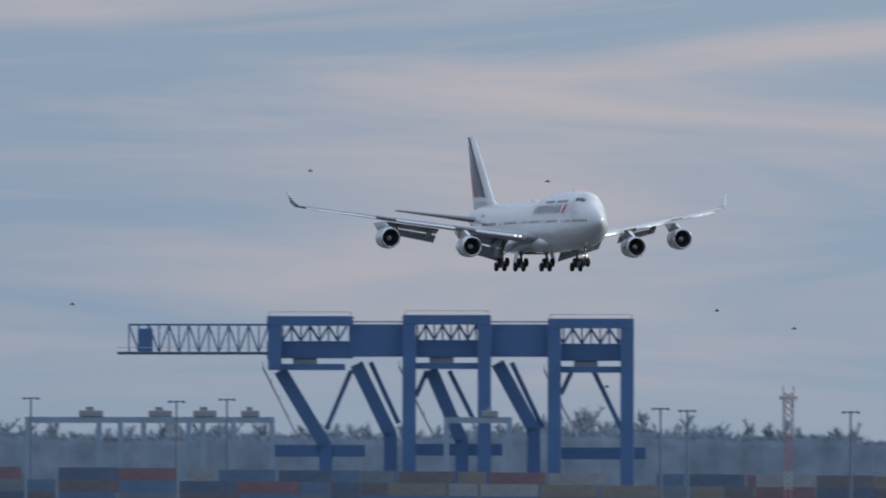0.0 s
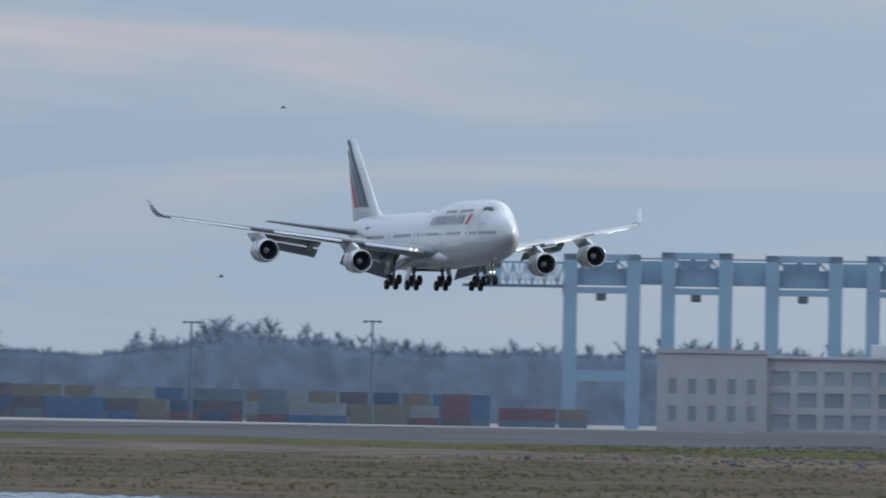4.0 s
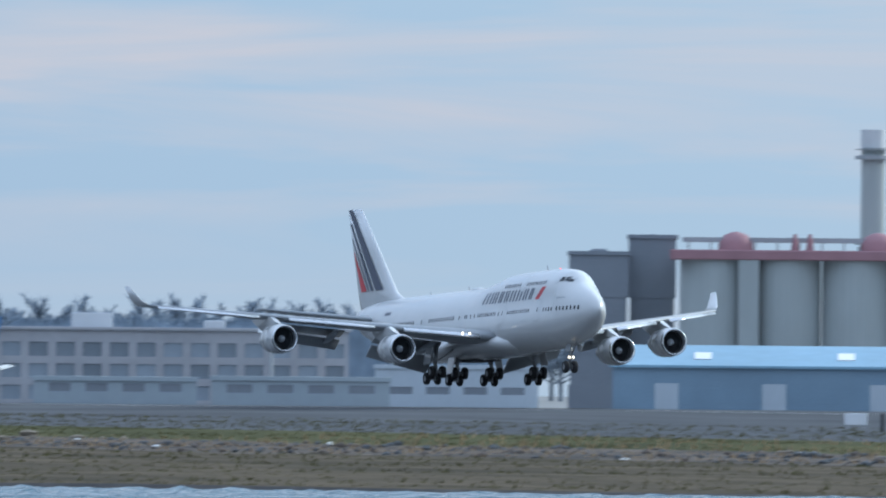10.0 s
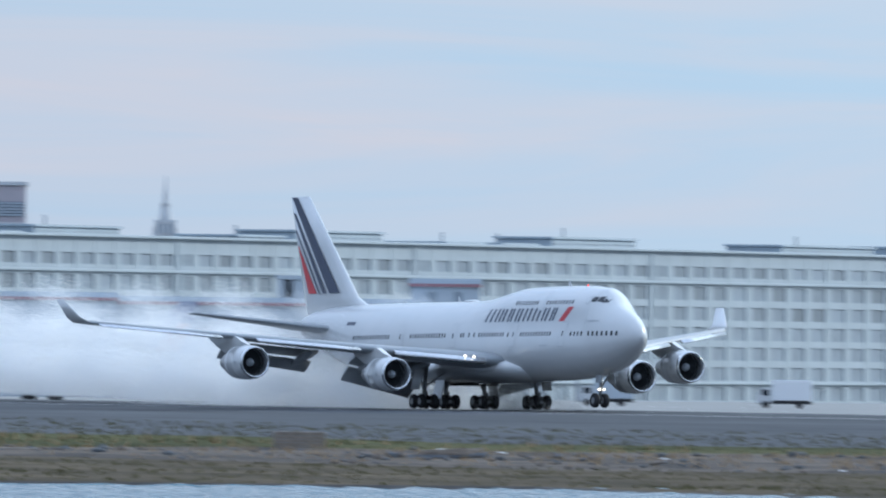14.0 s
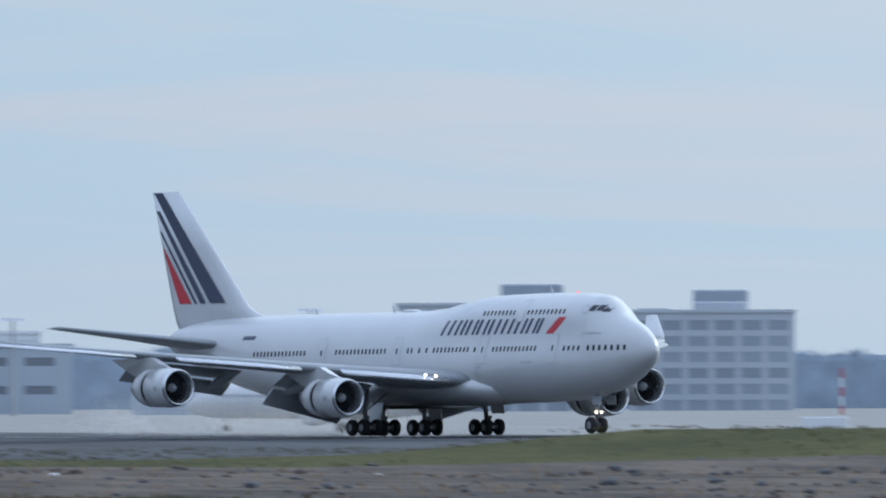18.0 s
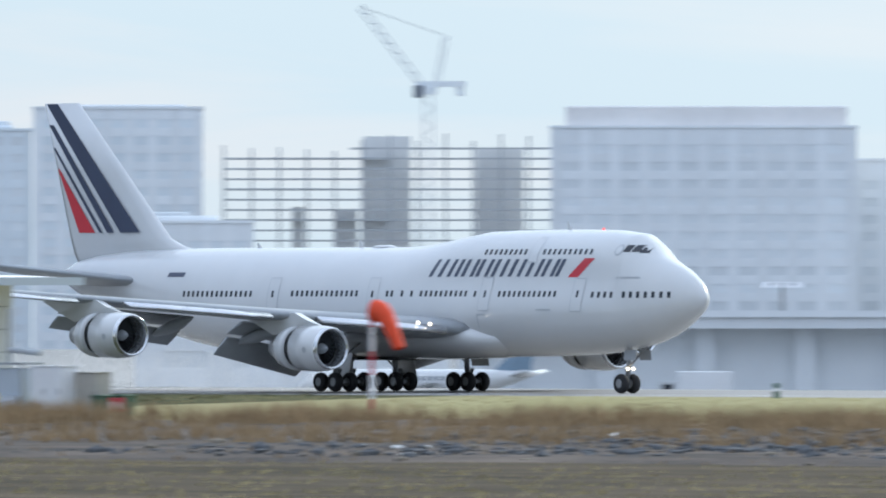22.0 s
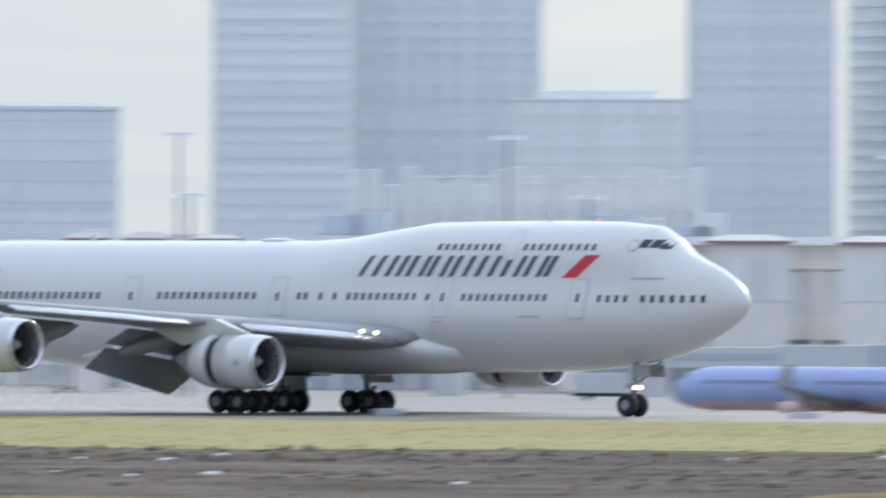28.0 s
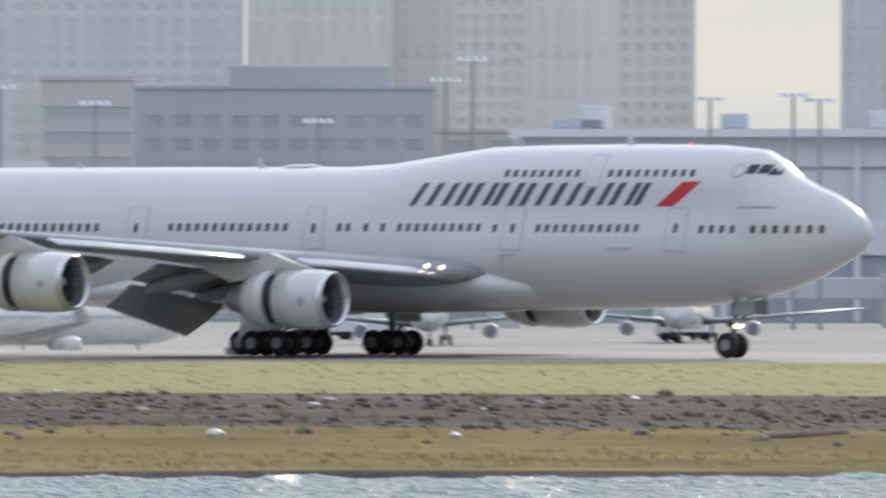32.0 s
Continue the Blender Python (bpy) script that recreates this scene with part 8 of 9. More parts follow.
# ---- terminal ----
def terminal(b0, b1, dist, top, label, wall, roof_over=2.0, cols=True):
    m = facing((b0 + b1) / 2, dist)
    w, h = span(b0, b1, dist), rise(top, m, dist)
    ob = thing("terminal_building", m, label, "terminal")
    part("core", box(-w / 2, w / 2, 1.5, 30, -1, h), wall, ob)
    part("roof", box(-w / 2 - roof_over, w / 2 + roof_over, -roof_over, 31, h, h + 1.1), M_CITY, ob)
    part("lower_glass", box(-w / 2 + .5, w / 2 - .5, 1.2, 1.45, h * .52, h * .82), M_CITY_GLASS, ob)
    part("upper_band", box(-w / 2, w / 2, .6, 1.5, h * .84, h), wall, ob)
    part("middle_band", box(-w / 2, w / 2, .6, 1.5, h * .36, h * .52), wall, ob)
    # darker panel set in for the shade of an open ground floor
    part("lower_void", box(-w / 2 + .5, w / 2 - .5, 1.3, 1.46, 0, h * .36), M_CURTAIN_DARK, ob)
    n = max(2, int(w / 9))
    for k in range(n + 1):
        x = -w / 2 + w * k / n
        part("column", box(x - .45, x + .45, -.2, .6, -1, h), wall, ob)
    return ob, m, w, h


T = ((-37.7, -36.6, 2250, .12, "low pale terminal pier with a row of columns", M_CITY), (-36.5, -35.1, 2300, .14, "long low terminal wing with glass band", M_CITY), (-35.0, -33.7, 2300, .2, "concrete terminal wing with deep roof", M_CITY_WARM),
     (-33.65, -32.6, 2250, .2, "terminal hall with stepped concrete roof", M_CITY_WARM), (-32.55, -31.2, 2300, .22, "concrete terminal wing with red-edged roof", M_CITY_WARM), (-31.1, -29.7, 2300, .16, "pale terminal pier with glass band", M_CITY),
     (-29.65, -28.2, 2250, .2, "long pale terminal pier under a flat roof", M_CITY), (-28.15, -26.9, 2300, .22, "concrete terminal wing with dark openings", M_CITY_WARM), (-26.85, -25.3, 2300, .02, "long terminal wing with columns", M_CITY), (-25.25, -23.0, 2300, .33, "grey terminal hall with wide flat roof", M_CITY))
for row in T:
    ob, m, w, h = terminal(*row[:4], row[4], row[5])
    rr = random.Random(int(row[0] * 100))
    for k in range(5):
        x = rr.uniform(-w * .45, w * .45)
        s = rr.uniform(1.5, 4)
        part("roof_unit", box(x - s, x + s, 6, 12, h + 1.1, h + 1.1 + rr.uniform(1.2, 3.2), bevel=.15), M_WHITEWALL if k % 2 else M_SHED, ob)
def roof_hood(b0, b1, dist, e0, e1):
    """A hipped roof lantern of the terminal: pale walls, a sloping grey-buff roof, a red eaves line."""
    m = facing((b0 + b1) / 2, dist)
    w, z0, z1 = span(b0, b1, dist), rise(e0, m, dist), rise(e1, m, dist)
    ob = thing("roof_hood", m, "hipped terminal roof with a red eaves line", "roof", "terminal roof hoods")
    part("wall", box(-w / 2 + .6, w / 2 - .6, .6, 14, -1, z0), M_CITY_WARM, ob)
    part("eaves", box(-w / 2, w / 2, 0, 14.6, z0, z0 + .35), M_REDTRIM, ob, "dull red eaves line")
    part("slope", loft([[(-w / 2 + a, a, z), (w / 2 - a, a, z), (w / 2 - a, 14.6 - a, z), (-w / 2 + a, 14.6 - a, z)] for a, z in ((0, z0 + .36), (w * .22, z1))]), M_DIMWARM, ob)
    for k in range(4):
        x = -w / 2 + w * (k + .5) / 4
        part("clerestory", box(x - w * .08, x + w * .08, .45, .58, z0 * .62, z0 * .9), M_CITY_GLASS, ob)


for b0, b1, e0, e1 in ((-35.40, -35.24, .205, .232), (-35.20, -35.04, .205, .236), (-34.97, -34.80, .205, .228), (-33.24, -32.94, .205, .235), (-32.79, -32.47, .202, .232), (-31.95, -31.70, .19, .215), (-31.64, -31.40, .19, .215)):
    roof_hood(b0, b1, 2225, e0, e1)
# pale concrete parking deck with tall uneven fins
m = facing(-33.84, 2500)
ob = thing("parking_deck", m, "pale concrete parking deck with tall fins", "parking deck")
w, z = span(-34.45, -33.24, 2500), rise(.34, m, 2500)
part("deck_wall", box(-w / 2, w / 2, 1.0, 30, -1, z), M_CITY_WARM, ob)
rr = random.Random(5)
for k in range(20):
    x = -w / 2 + w * (k + .5) / 20
    part("fin", box(x - w * .016, x + w * .016, 0, 1.6, -1, rise(rr.choice((.40, .43, .45, .46)), m, 2500), bevel=.1), M_CITY, ob)
    part("opening", box(x + w * .018, x + w * .032, .9, 1.02, z * .70, z * .9), M_CITY_GLASS, ob)
for k in range(3):
    part("parapet_rail", box(-w / 2, w / 2, .85, 1.0, z - 1.2 - 3.2 * k, z - .5 - 3.2 * k), M_CITY, ob)


def jet_bridge(b, dist, turn, label="pale boarding bridge on a wheeled support"):
    m = facing(b, dist, turn)
    ob = thing("boarding_bridge", m, label, "boarding bridge", "boarding bridges")
    part("tunnel", box(-11, 5, -1.3, 1.3, 3.6, 6.3, bevel=.1), M_WHITEWALL, ob)
    part("outer_tunnel", box(4, 16, -1.6, 1.6, 3.4, 6.6, bevel=.1), M_WHITEWALL, ob)
    part("rotunda", rod((-12, 0, -1), (-12, 0, 6.8), 2.2, n=16), M_CONC, ob)
    part("cab", box(16, 19, -2.1, 2.1, 3.2, 6.8, bevel=.2), M_SHED, ob)
    for s in (-1, 1):
        part("drive_leg", box(9, 9.5, s * 1.7 - .2, s * 1.7 + .2, .4, 3.6), M_GALV, ob)
        part("wheel", rod((9.2, s * 1.7 - .25, .5), (9.2, s * 1.7 + .25, .5), .5, n=12), M_RUBBER, ob)
    part("window_band", box(-10, 4, -1.36, -1.3, 4.6, 5.5), M_CURTAIN_DARK, ob)


for b, d, tn in ((-36.9, 2150, 20), (-35.6, 2180, -30), (-34.4, 2150, 160), (-33.1, 2150, 10), (-32.1, 2150, 170), (-30.4, 2180, 15), (-29.2, 2150, 165), (-28.5, 2150, 0), (-27.3, 2150, 30), (-26.2, 2150, 165), (-25.0, 2150, 10), (-24.3, 2150, 170)):
    jet_bridge(b, d, tn)


def truck(b, dist, turn, box_mat, label, long=6.5):
    m = facing(b, dist, turn)
    ob = thing("service_truck", m, label, "truck", "apron trucks")
    part("cargo_box", box(-long / 2, long / 2 - 1.9, -1.2, 1.2, .9, 3.3, bevel=.06), box_mat, ob)
    cab = part("cab", loft([[(x, y, z) for x, z in ((long / 2 - 1.8, .6), (long / 2, .6), (long / 2, 1.5), (long / 2 - .5, 2.4), (long / 2 - 1.8, 2.4))] for y in (-1.1, 1.1)]), M_WHITE, ob)
    for s in (-1, 1):
        part("side_window", box(long / 2 - 1.5, long / 2 - .6, s * 1.11 - .015, s * 1.11 + .015, 1.5, 2.2), M_GLASS, cab)
    part("chassis", box(-long / 2, long / 2 - .1, -.9, .9, .5, .9), M_DARK, ob)
    for x in (-long * .28, long * .33):
        for s in (-1, 1):
            part("wheel", rod((x, s * 1.0 - .15, .45), (x, s * 1.0 + .15, .45), .45, n=12), M_RUBBER, ob)


rng = random.Random(21)
for k in range(12):
    b = -37.0 + k * 1.12 + rng.uniform(-.15, .15)
    truck(b, rng.uniform(1780, 2080), rng.choice((0, 180, 20, 150)), rng.choice((M_WHITEROOF, M_WHITEWALL, M_CITY)), "box-bodied service truck parked on the apron", rng.uniform(5, 8.5))
for b, d in ((-58.3, 2000), (-57.7, 2000), (-54.9, 1900), (-51.9, 1700), (-45.5, 1450), (-43.9, 1480), (-42.6, 1500), (-41.0, 1600), (-39.7, 1700)):
    truck(b, d, rng.choice((0, 180)), rng.choice((M_WHITEROOF, M_SHED, M_YARDTAN)), "small box truck on the far apron")
for b, e in ((-37.92, .476), (-35.01, .566), (-34.97, .361), (-33.90, .560), (-33.63, .361), (-30.35, .603), (-29.66, .483), (-28.26, .649), (-27.42, .608), (-27.01, .499), (-26.69, .446), (-25.42, .594), (-25.51, .525), (-24.62, .459), (-24.34, .472), (-24.25, .455), (-25.94, .386), (-36.9, .42), (-32.6, .5), (-31.3, .52)):
    lamp_mast(b, e, 2100)


# ---- small things beside the runway ----
def ground_at(bearing, elevation):
    """The spot of the near ground that lies on a bearing at an elevation below the horizon."""
    d = 430.0
    while d < 3000:
        p = on_bearing(bearing, d)
        if base_z(p.x, p.y) >= high(elevation, d):
            break
        d += 1.0
    return Vector((p.x, p.y, base_z(p.x, p.y)))


def stand(bearing, elevation, turn=0.0):
    p = ground_at(bearing, elevation)
    return pose(p.x, p.y, p.z - 0.02, 0, 0, -bearing + turn)


def low_rail(b0, b1, e0, e1, posts, mat, label, high_m=0.75, double=False):
    p, q = ground_at(b0, e0), ground_at(b1, e1)
    ob = thing("guard_rail", pose(p.x, p.y, p.z), label, "railing")
    d = q - p
    zs = (high_m, high_m * 0.45) if double else (high_m,)
    for z in zs:
        part("rail", beam((0, 0, z), (d.x, d.y, d.z + z), 0.12, 0.22), mat, ob)
    for k in range(posts):
        c = d * (k / (posts - 1))
        part("post", beam((c.x, c.y, base_z(p.x + c.x, p.y + c.y) - p.z - .3), (c.x, c.y, c.z + high_m), 0.16, 0.16), mat, ob)
    return ob


low_rail(-66.48, -65.03, -.262, -.27, 22, M_BLACK, "low dark steel guard rail on the grass", 0.6)
low_rail(-43.62, -42.66, -.352, -.358, 8, M_RUSTY, "low rusty pipe rail beside the runway", 0.42)
ob = thing("marker_post", stand(-62.04, -.275), "short black marker post at the runway edge", "post")
part("post", rod((0, 0, -.3), (0, 0, 1.55), .19, .17, 12), M_BLACK, ob)
part("cap", spin([(1.55, .17), (1.68, .1), (1.72, .02)], (0, 0, 1), 12), M_BLACK, ob)


def board(bearing, elevation, w, z0, z1, mat, label, bars=2):
    ob = thing("runway_sign", stand(bearing, elevation), label, "sign", "runway signs")
    for s in (-1, 1):
        part("leg", rod((s * w * .36, 0, -.2), (s * w * .36, 0, z0 + .05), .05), M_GALV, ob)
    panel = part("panel", box(-w / 2, w / 2, -.12, .12, z0, z1, bevel=.03), mat, ob)
    for k in range(bars):
        a = -w / 2 + w * (k + .2) / bars
        part("writing_bar", box(a, a + w * .6 / bars, -.135, -.121, z0 + (z1 - z0) * .3, z1 - (z1 - z0) * .3), M_GREYLINE, panel)
    return ob


board(-62.13, -.262, 2.0, .3, 1.35, M_WHITEROOF, "white back of a runway sign on the verge", 0)
board(-43.36, -.372, 1.5, .12, .52, M_SIGNRED, "small red runway sign with pale bars")
board(-42.005, -.368, 2.6, .2, 1.1, M_SIGNRED, "wide red runway sign with pale bars", 4)
board(-55.9, -.245, 3.2, .2, .65, M_ORANGE, "low orange barrier strip beside the taxiway", 0)
board(-37.33, -.353, 1.05, .15, 1.2, M_DARKPANEL, "dark back of a square runway sign", 0)
board(-44.5, -.335, 1.0, .15, .65, M_YELLOW, "small yellow runway sign", 1)
ob = thing("stop_sign", stand(-43.43, -.36), "round red sign on a short stand", "sign")
part("stand", rod((0, 0, 0), (0, 0, .6), .06), M_GALV, ob)
part("disc", rod((0, -.04, .8), (0, .04, .8), .33, n=18), M_SIGNRED, ob)
part("bar", box(-.2, .2, -.06, -.045, .75, .85), M_WHITEROOF, ob)
for b, e in ((-45.22, -.335), (-40.7, -.35), (-38.9, -.37)):
    ob = thing("marker_post", stand(b, e), "short green and white marker drum", "post", "marker drums")
    part("drum", rod((0, 0, 0), (0, 0, .95), .22, .2, 12), M_BINGREEN, ob)
    part("band", rod((0, 0, .45), (0, 0, .65), .23, .225, 12), M_WHITEROOF, ob)
# red and white pole on the far apron
m = facing(-51.81, 1900)
ob = thing("striped_pole", m, "thin red and white banded pole", "pole")
band_h = rise(-.04, m, 1900) / 7
for k in range(7):
    part("band", rod((0, 0, band_h * k), (0, 0, band_h * (k + 1)), .15, n=8), M_SIGNRED if k % 2 == 0 else M_WHITEROOF, ob)


def light_base(bearing, elevation, w=1.0):
    ob = thing("edge_light", stand(bearing, elevation), "runway edge light on a low concrete base", "runway light", "runway edge lights")
    part("block", box(-w / 2, w / 2, -.4, .4, -.2, .38, bevel=.04), M_CONC, ob)
    part("lamp_stem", rod((0, 0, .38), (0, 0, .6), .05), M_GALV, ob)
    part("lamp_dome", spin([(.58, .12), (.68, .11), (.76, .05)], (0, 0, 1), 10), M_GLASS, ob)


for b, e in ((-39.75, -.366), (-38.1, -.372), (-35.9, -.372), (-34.3, -.378), (-32.9, -.385), (-31.68, -.39), (-31.05, -.392), (-29.6, -.392), (-27.9, -.4), (-26.2, -.405)):
    light_base(b, e, 1.6)
# an old plank crate and a low wreck of timbers on the shore
ob = thing("wooden_crate", stand(-59.33, -.372), "old weathered plank crate on the shore", "crate")
part("core", box(-1.72, 1.72, -.95, .95, -.2, 1.18), M_DARKPANEL, ob)
for k in range(5):
    part("plank", box(-1.8, 1.8, -1.02, -.95, .02 + .245 * k, .24 + .245 * k, bevel=.02), M_OLDWOOD, ob)
for x in (-1.78, -.6, .6, 1.78):
    part("batten", box(x - .09, x + .09, -1.08, -1.02, -.1, 1.24, bevel=.02), M_OLDWOOD, ob)
for k in range(9):
    part("top_board", box(-1.85 + .412 * k, -1.46 + .412 * k, -1.05, 1.0, 1.2, 1.26, bevel=.02), M_OLDWOOD, ob)
ob = thing("driftwood_pile", stand(-58.82, -.395), "low pile of dark washed-up timbers", "driftwood")
rr = random.Random(31)
for k in range(14):
    x, y, a = rr.uniform(-1.6, 1.6), rr.uniform(-.8, .8), rr.uniform(-.5, .5)
    z = .12 + .16 * (k % 3)
    l = rr.uniform(.8, 1.7)
    part("timber", beam((x - l * math.cos(a), y - l * math.sin(a), z - rr.uniform(0, .15)), (x + l * math.cos(a), y + l * math.sin(a), z + rr.uniform(0, .25)), .2, .17), M_OLDWOOD if k % 3 else M_DARKPANEL, ob)
for b, e in ((-31.0, -.385), (-30.3, -.385), (-37.0, -.36), (-28.6, -.385)):
    ob = thing("paddle_marker", stand(b, e), "dark oval marker on a short stem", "marker", "paddle markers")
    part("stem", rod((0, 0, 0), (0, 0, .45), .05), M_BLACK, ob)
    part("paddle", loft([ring((0, y, .85), (1, 0, 0), (0, 0, 1), .26, .45, 14) for y in (-.05, .05)]), M_DARKPANEL, ob)

# ---- shore: rocks, debris, grass ----
def stone_mesh(seed):
    r = random.Random(seed)
    bm = bmesh.new()
    bmesh.ops.create_icosphere(bm, subdivisions=1, radius=1.0)
    for v in bm.verts:
        v.co = Vector((v.co.x * r.uniform(.75, 1.25), v.co.y * r.uniform(.75, 1.25), v.co.z * r.uniform(.45, .8)))
    return bm


def rock_heap(name, label, count, spot, size, mat, seed):
    """Many rocks in one heap: each a dented lump sunk a little into the ground."""
    r = random.Random(seed)
    kinds = []
    for s in range(6):
        bm = stone_mesh(seed * 10 + s)
        bm.verts.ensure_lookup_table()
        bm.verts.index_update()
        kinds.append(([v.co.copy() for v in bm.verts], [[v.index for v in f.verts] for f in bm.faces]))
        bm.free()
    verts, faces = [], []
    for _ in range(count):
        x, y = spot(r)
        s = r.uniform(*size) * (0.5 + r.random() ** 3)
        vs, fs = kinds[r.randrange(6)]
        a = r.uniform(0, 6.28)
        c, d = math.cos(a) * s, math.sin(a) * s
        z = ground_z(x, y)
        n = len(verts)
        verts += [(x + v.x * c - v.y * d, y + v.x * d + v.y * c, z + v.z * s + s * .15) for v in vs]
        faces += [[i + n for i in f] for f in fs]
    me = bpy.data.meshes.new(name)
    me.from_pydata(verts, [], faces)
    me.materials.append(mat)
    return tagged(new(name, me), label, "rocks", kind="stuff")


def bank_spot(x0, x1, f0=0.0, f1=1.0):
    def spot(r):
        x = r.uniform(x0, x1)
        k = lerp(x, (-1080, -880), (0, 1))
        lo, hi = 582 + 34 * k, 610 + 78 * k
        return x, lo + (hi - lo) * r.uniform(f0, f1)
    return spot


rock_heap("shore_rocks", "dark broken rocks along the inlet's bank", 4200, bank_spot(-685, -500, .05, .95), (.16, .42), M_ROCK, 1)
rock_heap("bank_cobbles", "small brown and grey cobbles along the inlet's bank", 4800, bank_spot(-500, -150, .25, 1.0), (.10, .26), M_COBBLE, 6)
rock_heap("shore_rubble", "pale stones and rubble scattered along the bank", 1300, bank_spot(-760, -150, .0, 1.0), (.15, .38), M_PALEROCK, 2)
rock_heap("bank_rubble", "brown rubble and driftwood along the low bank", 1100, bank_spot(-1500, -760, .0, 1.0), (.15, .4), M_COBBLE, 3)
rock_heap("bank_stones", "dark stones scattered along the low bank", 1200, bank_spot(-1500, -760, .0, 1.0), (.15, .45), M_ROCK, 4)
pile = ground_at(-65.78, -.335)
rock_heap("rock_pile", "heap of pale broken stones on the grass", 260, lambda r: (pile.x + r.gauss(0, 11), pile.y + r.gauss(0, 9)), (.4, .9), M_PALEROCK, 5)


def blades(name, label, count, spot, tall, wide, mat, seed, clump=5):
    """Tufts of narrow leaning blades."""
    r = random.Random(seed)
    verts, faces = [], []
    for _ in range(count):
        x, y = spot(r)
        z = ground_z(x, y) - .03
        for _ in range(clump):
            px, py = x + r.gauss(0, wide * 3), y + r.gauss(0, wide * 3)
            h = r.uniform(*tall)
            lx, ly = r.gauss(0, h * .3), r.gauss(0, h * .3)
            a = r.uniform(0, 3.14)
            dx, dy = math.cos(a) * wide, math.sin(a) * wide
            n = len(verts)
            verts += [(px - dx, py - dy, z), (px + dx, py + dy, z), (px + lx, py + ly, z + h)]
            faces.append((n, n + 1, n + 2))
    me = bpy.data.meshes.new(name)
    me.from_pydata(verts, [], faces)
    me.materials.append(mat)
    return tagged(new(name, me), label, "grass", kind="stuff")


def band_spot(x0, x1, lo, hi):
    return lambda r: (lambda x: (x, lo(x) + (hi(x) - lo(x)) * r.random()))(r.uniform(x0, x1))


k_of = lambda x: lerp(x, (-1080, -880), (0, 1))
foot_y = lambda x: 582 + 34 * k_of(x)
top_y = lambda x: 610 + 78 * k_of(x)
edge_y = lambda x: 700 + 46 * k_of(x)
blades("marsh_grass", "short brown marsh grass at the water's edge", 9000, band_spot(-1500, -760, lambda x: shore_y(x) + 4, foot_y), (.12, .3), .05, M_BLADE, 11)
blades("marsh_grass", "golden marsh grass at the water's edge", 9000, band_spot(-790, -150, lambda x: shore_y(x) + 4, foot_y), (.1, .26), .05, M_BLADE_GOLD, 12)
blades("verge_grass", "rough dark green winter grass on the verge", 9000, band_spot(-1600, -790, top_y, edge_y), (.1, .26), .06, M_BLADE, 13)
blades("verge_grass", "short dry yellow grass on the verge", 8000, band_spot(-800, -150, top_y, edge_y), (.06, .16), .05, M_BLADE_GOLD, 14)
blades("bank_weeds", "straggling brown weeds over the bank", 5000, band_spot(-1500, -150, foot_y, top_y), (.15, .45), .04, M_STRAW, 15)


def reed_spot(x0, x1, y0, y1):
    def spot(r):
        x = r.uniform(x0, x1)
        while noise.noise((x * .09, 3.0, 0)) < -.12:
            x = r.uniform(x0, x1)
        return x, r.uniform(y0, y1)
    return spot


blades("reeds", "tall tan dry reeds in front of the verge", 1500, reed_spot(-762, -655, 676, 689), (.6, 1.5), .035, M_STRAW, 16, 8)
blades("reeds", "tan dry reeds growing over the bank", 1600, reed_spot(-770, -640, 640, 676), (.4, 1.1), .035, M_STRAW, 21, 8)
blades("reeds", "tall tan dry reeds before the white building", 380, reed_spot(-815, -765, 676, 684), (.4, 1.5), .035, M_STRAW, 17, 8)
blades("reeds", "sparse tan reeds on the low bank", 700, reed_spot(-1300, -900, 606, 640), (.3, .8), .035, M_STRAW, 18, 6)


def litter(count, x0, x1, mat, word, seed):
    r = random.Random(seed)
    for _ in range(count):
        x = r.uniform(x0, x1)
        y = r.uniform(foot_y(x), top_y(x))
        s = r.uniform(.10, .34)
        bm = stone_mesh(r.randrange(999))
        ob = new("litter", mesh_of("litter", bm, mat))
        ob.matrix_basis = pose(x, y, ground_z(x, y) + s * .3, 0, 0, r.uniform(0, 360)) @ Matrix.Diagonal((s * 1.6, s, s * .8, 1))
        tagged(ob, "crumpled %s plastic litter washed up on the bank" % word, "litter", "washed-up litter")


litter(90, -700, -180, M_LITTER, "white", 31)
litter(24, -1350, -760, M_LITTER, "white", 32)
litter(6, -520, -260, M_LITTER_BLUE, "blue", 33)
r = random.Random(40)
for k in range(14):
    x = r.uniform(-1200, -250)
    y = r.uniform(foot_y(x), top_y(x))
    L = r.uniform(1.5, 5)
    ob = thing("driftwood_log", pose(x, y, ground_z(x, y) + .1, 0, 0, r.uniform(-25, 25)), "grey weathered driftwood log on the bank", "driftwood", "driftwood logs")
    part("log", rod((-L / 2, 0, 0), (L / 2, 0, r.uniform(0, .2)), .16, .1, 7), M_OLDWOOD, ob)
    part("stub", rod((L * .1, 0, .05), (L * .18, .1, .5), .07, .03, 5), M_OLDWOOD, ob)
ob = thing("drain_pipe", stand(-49.6, -.452), "long dark drain pipe lying on the bank", "pipe")
part("pipe", rod((-3, 0, .1), (14, 0, .1), .28, n=10), M_BLACK, ob)
part("pipe_collar", rod((5, 0, .1), (5.3, 0, .1), .34, n=10), M_BLACK, ob)


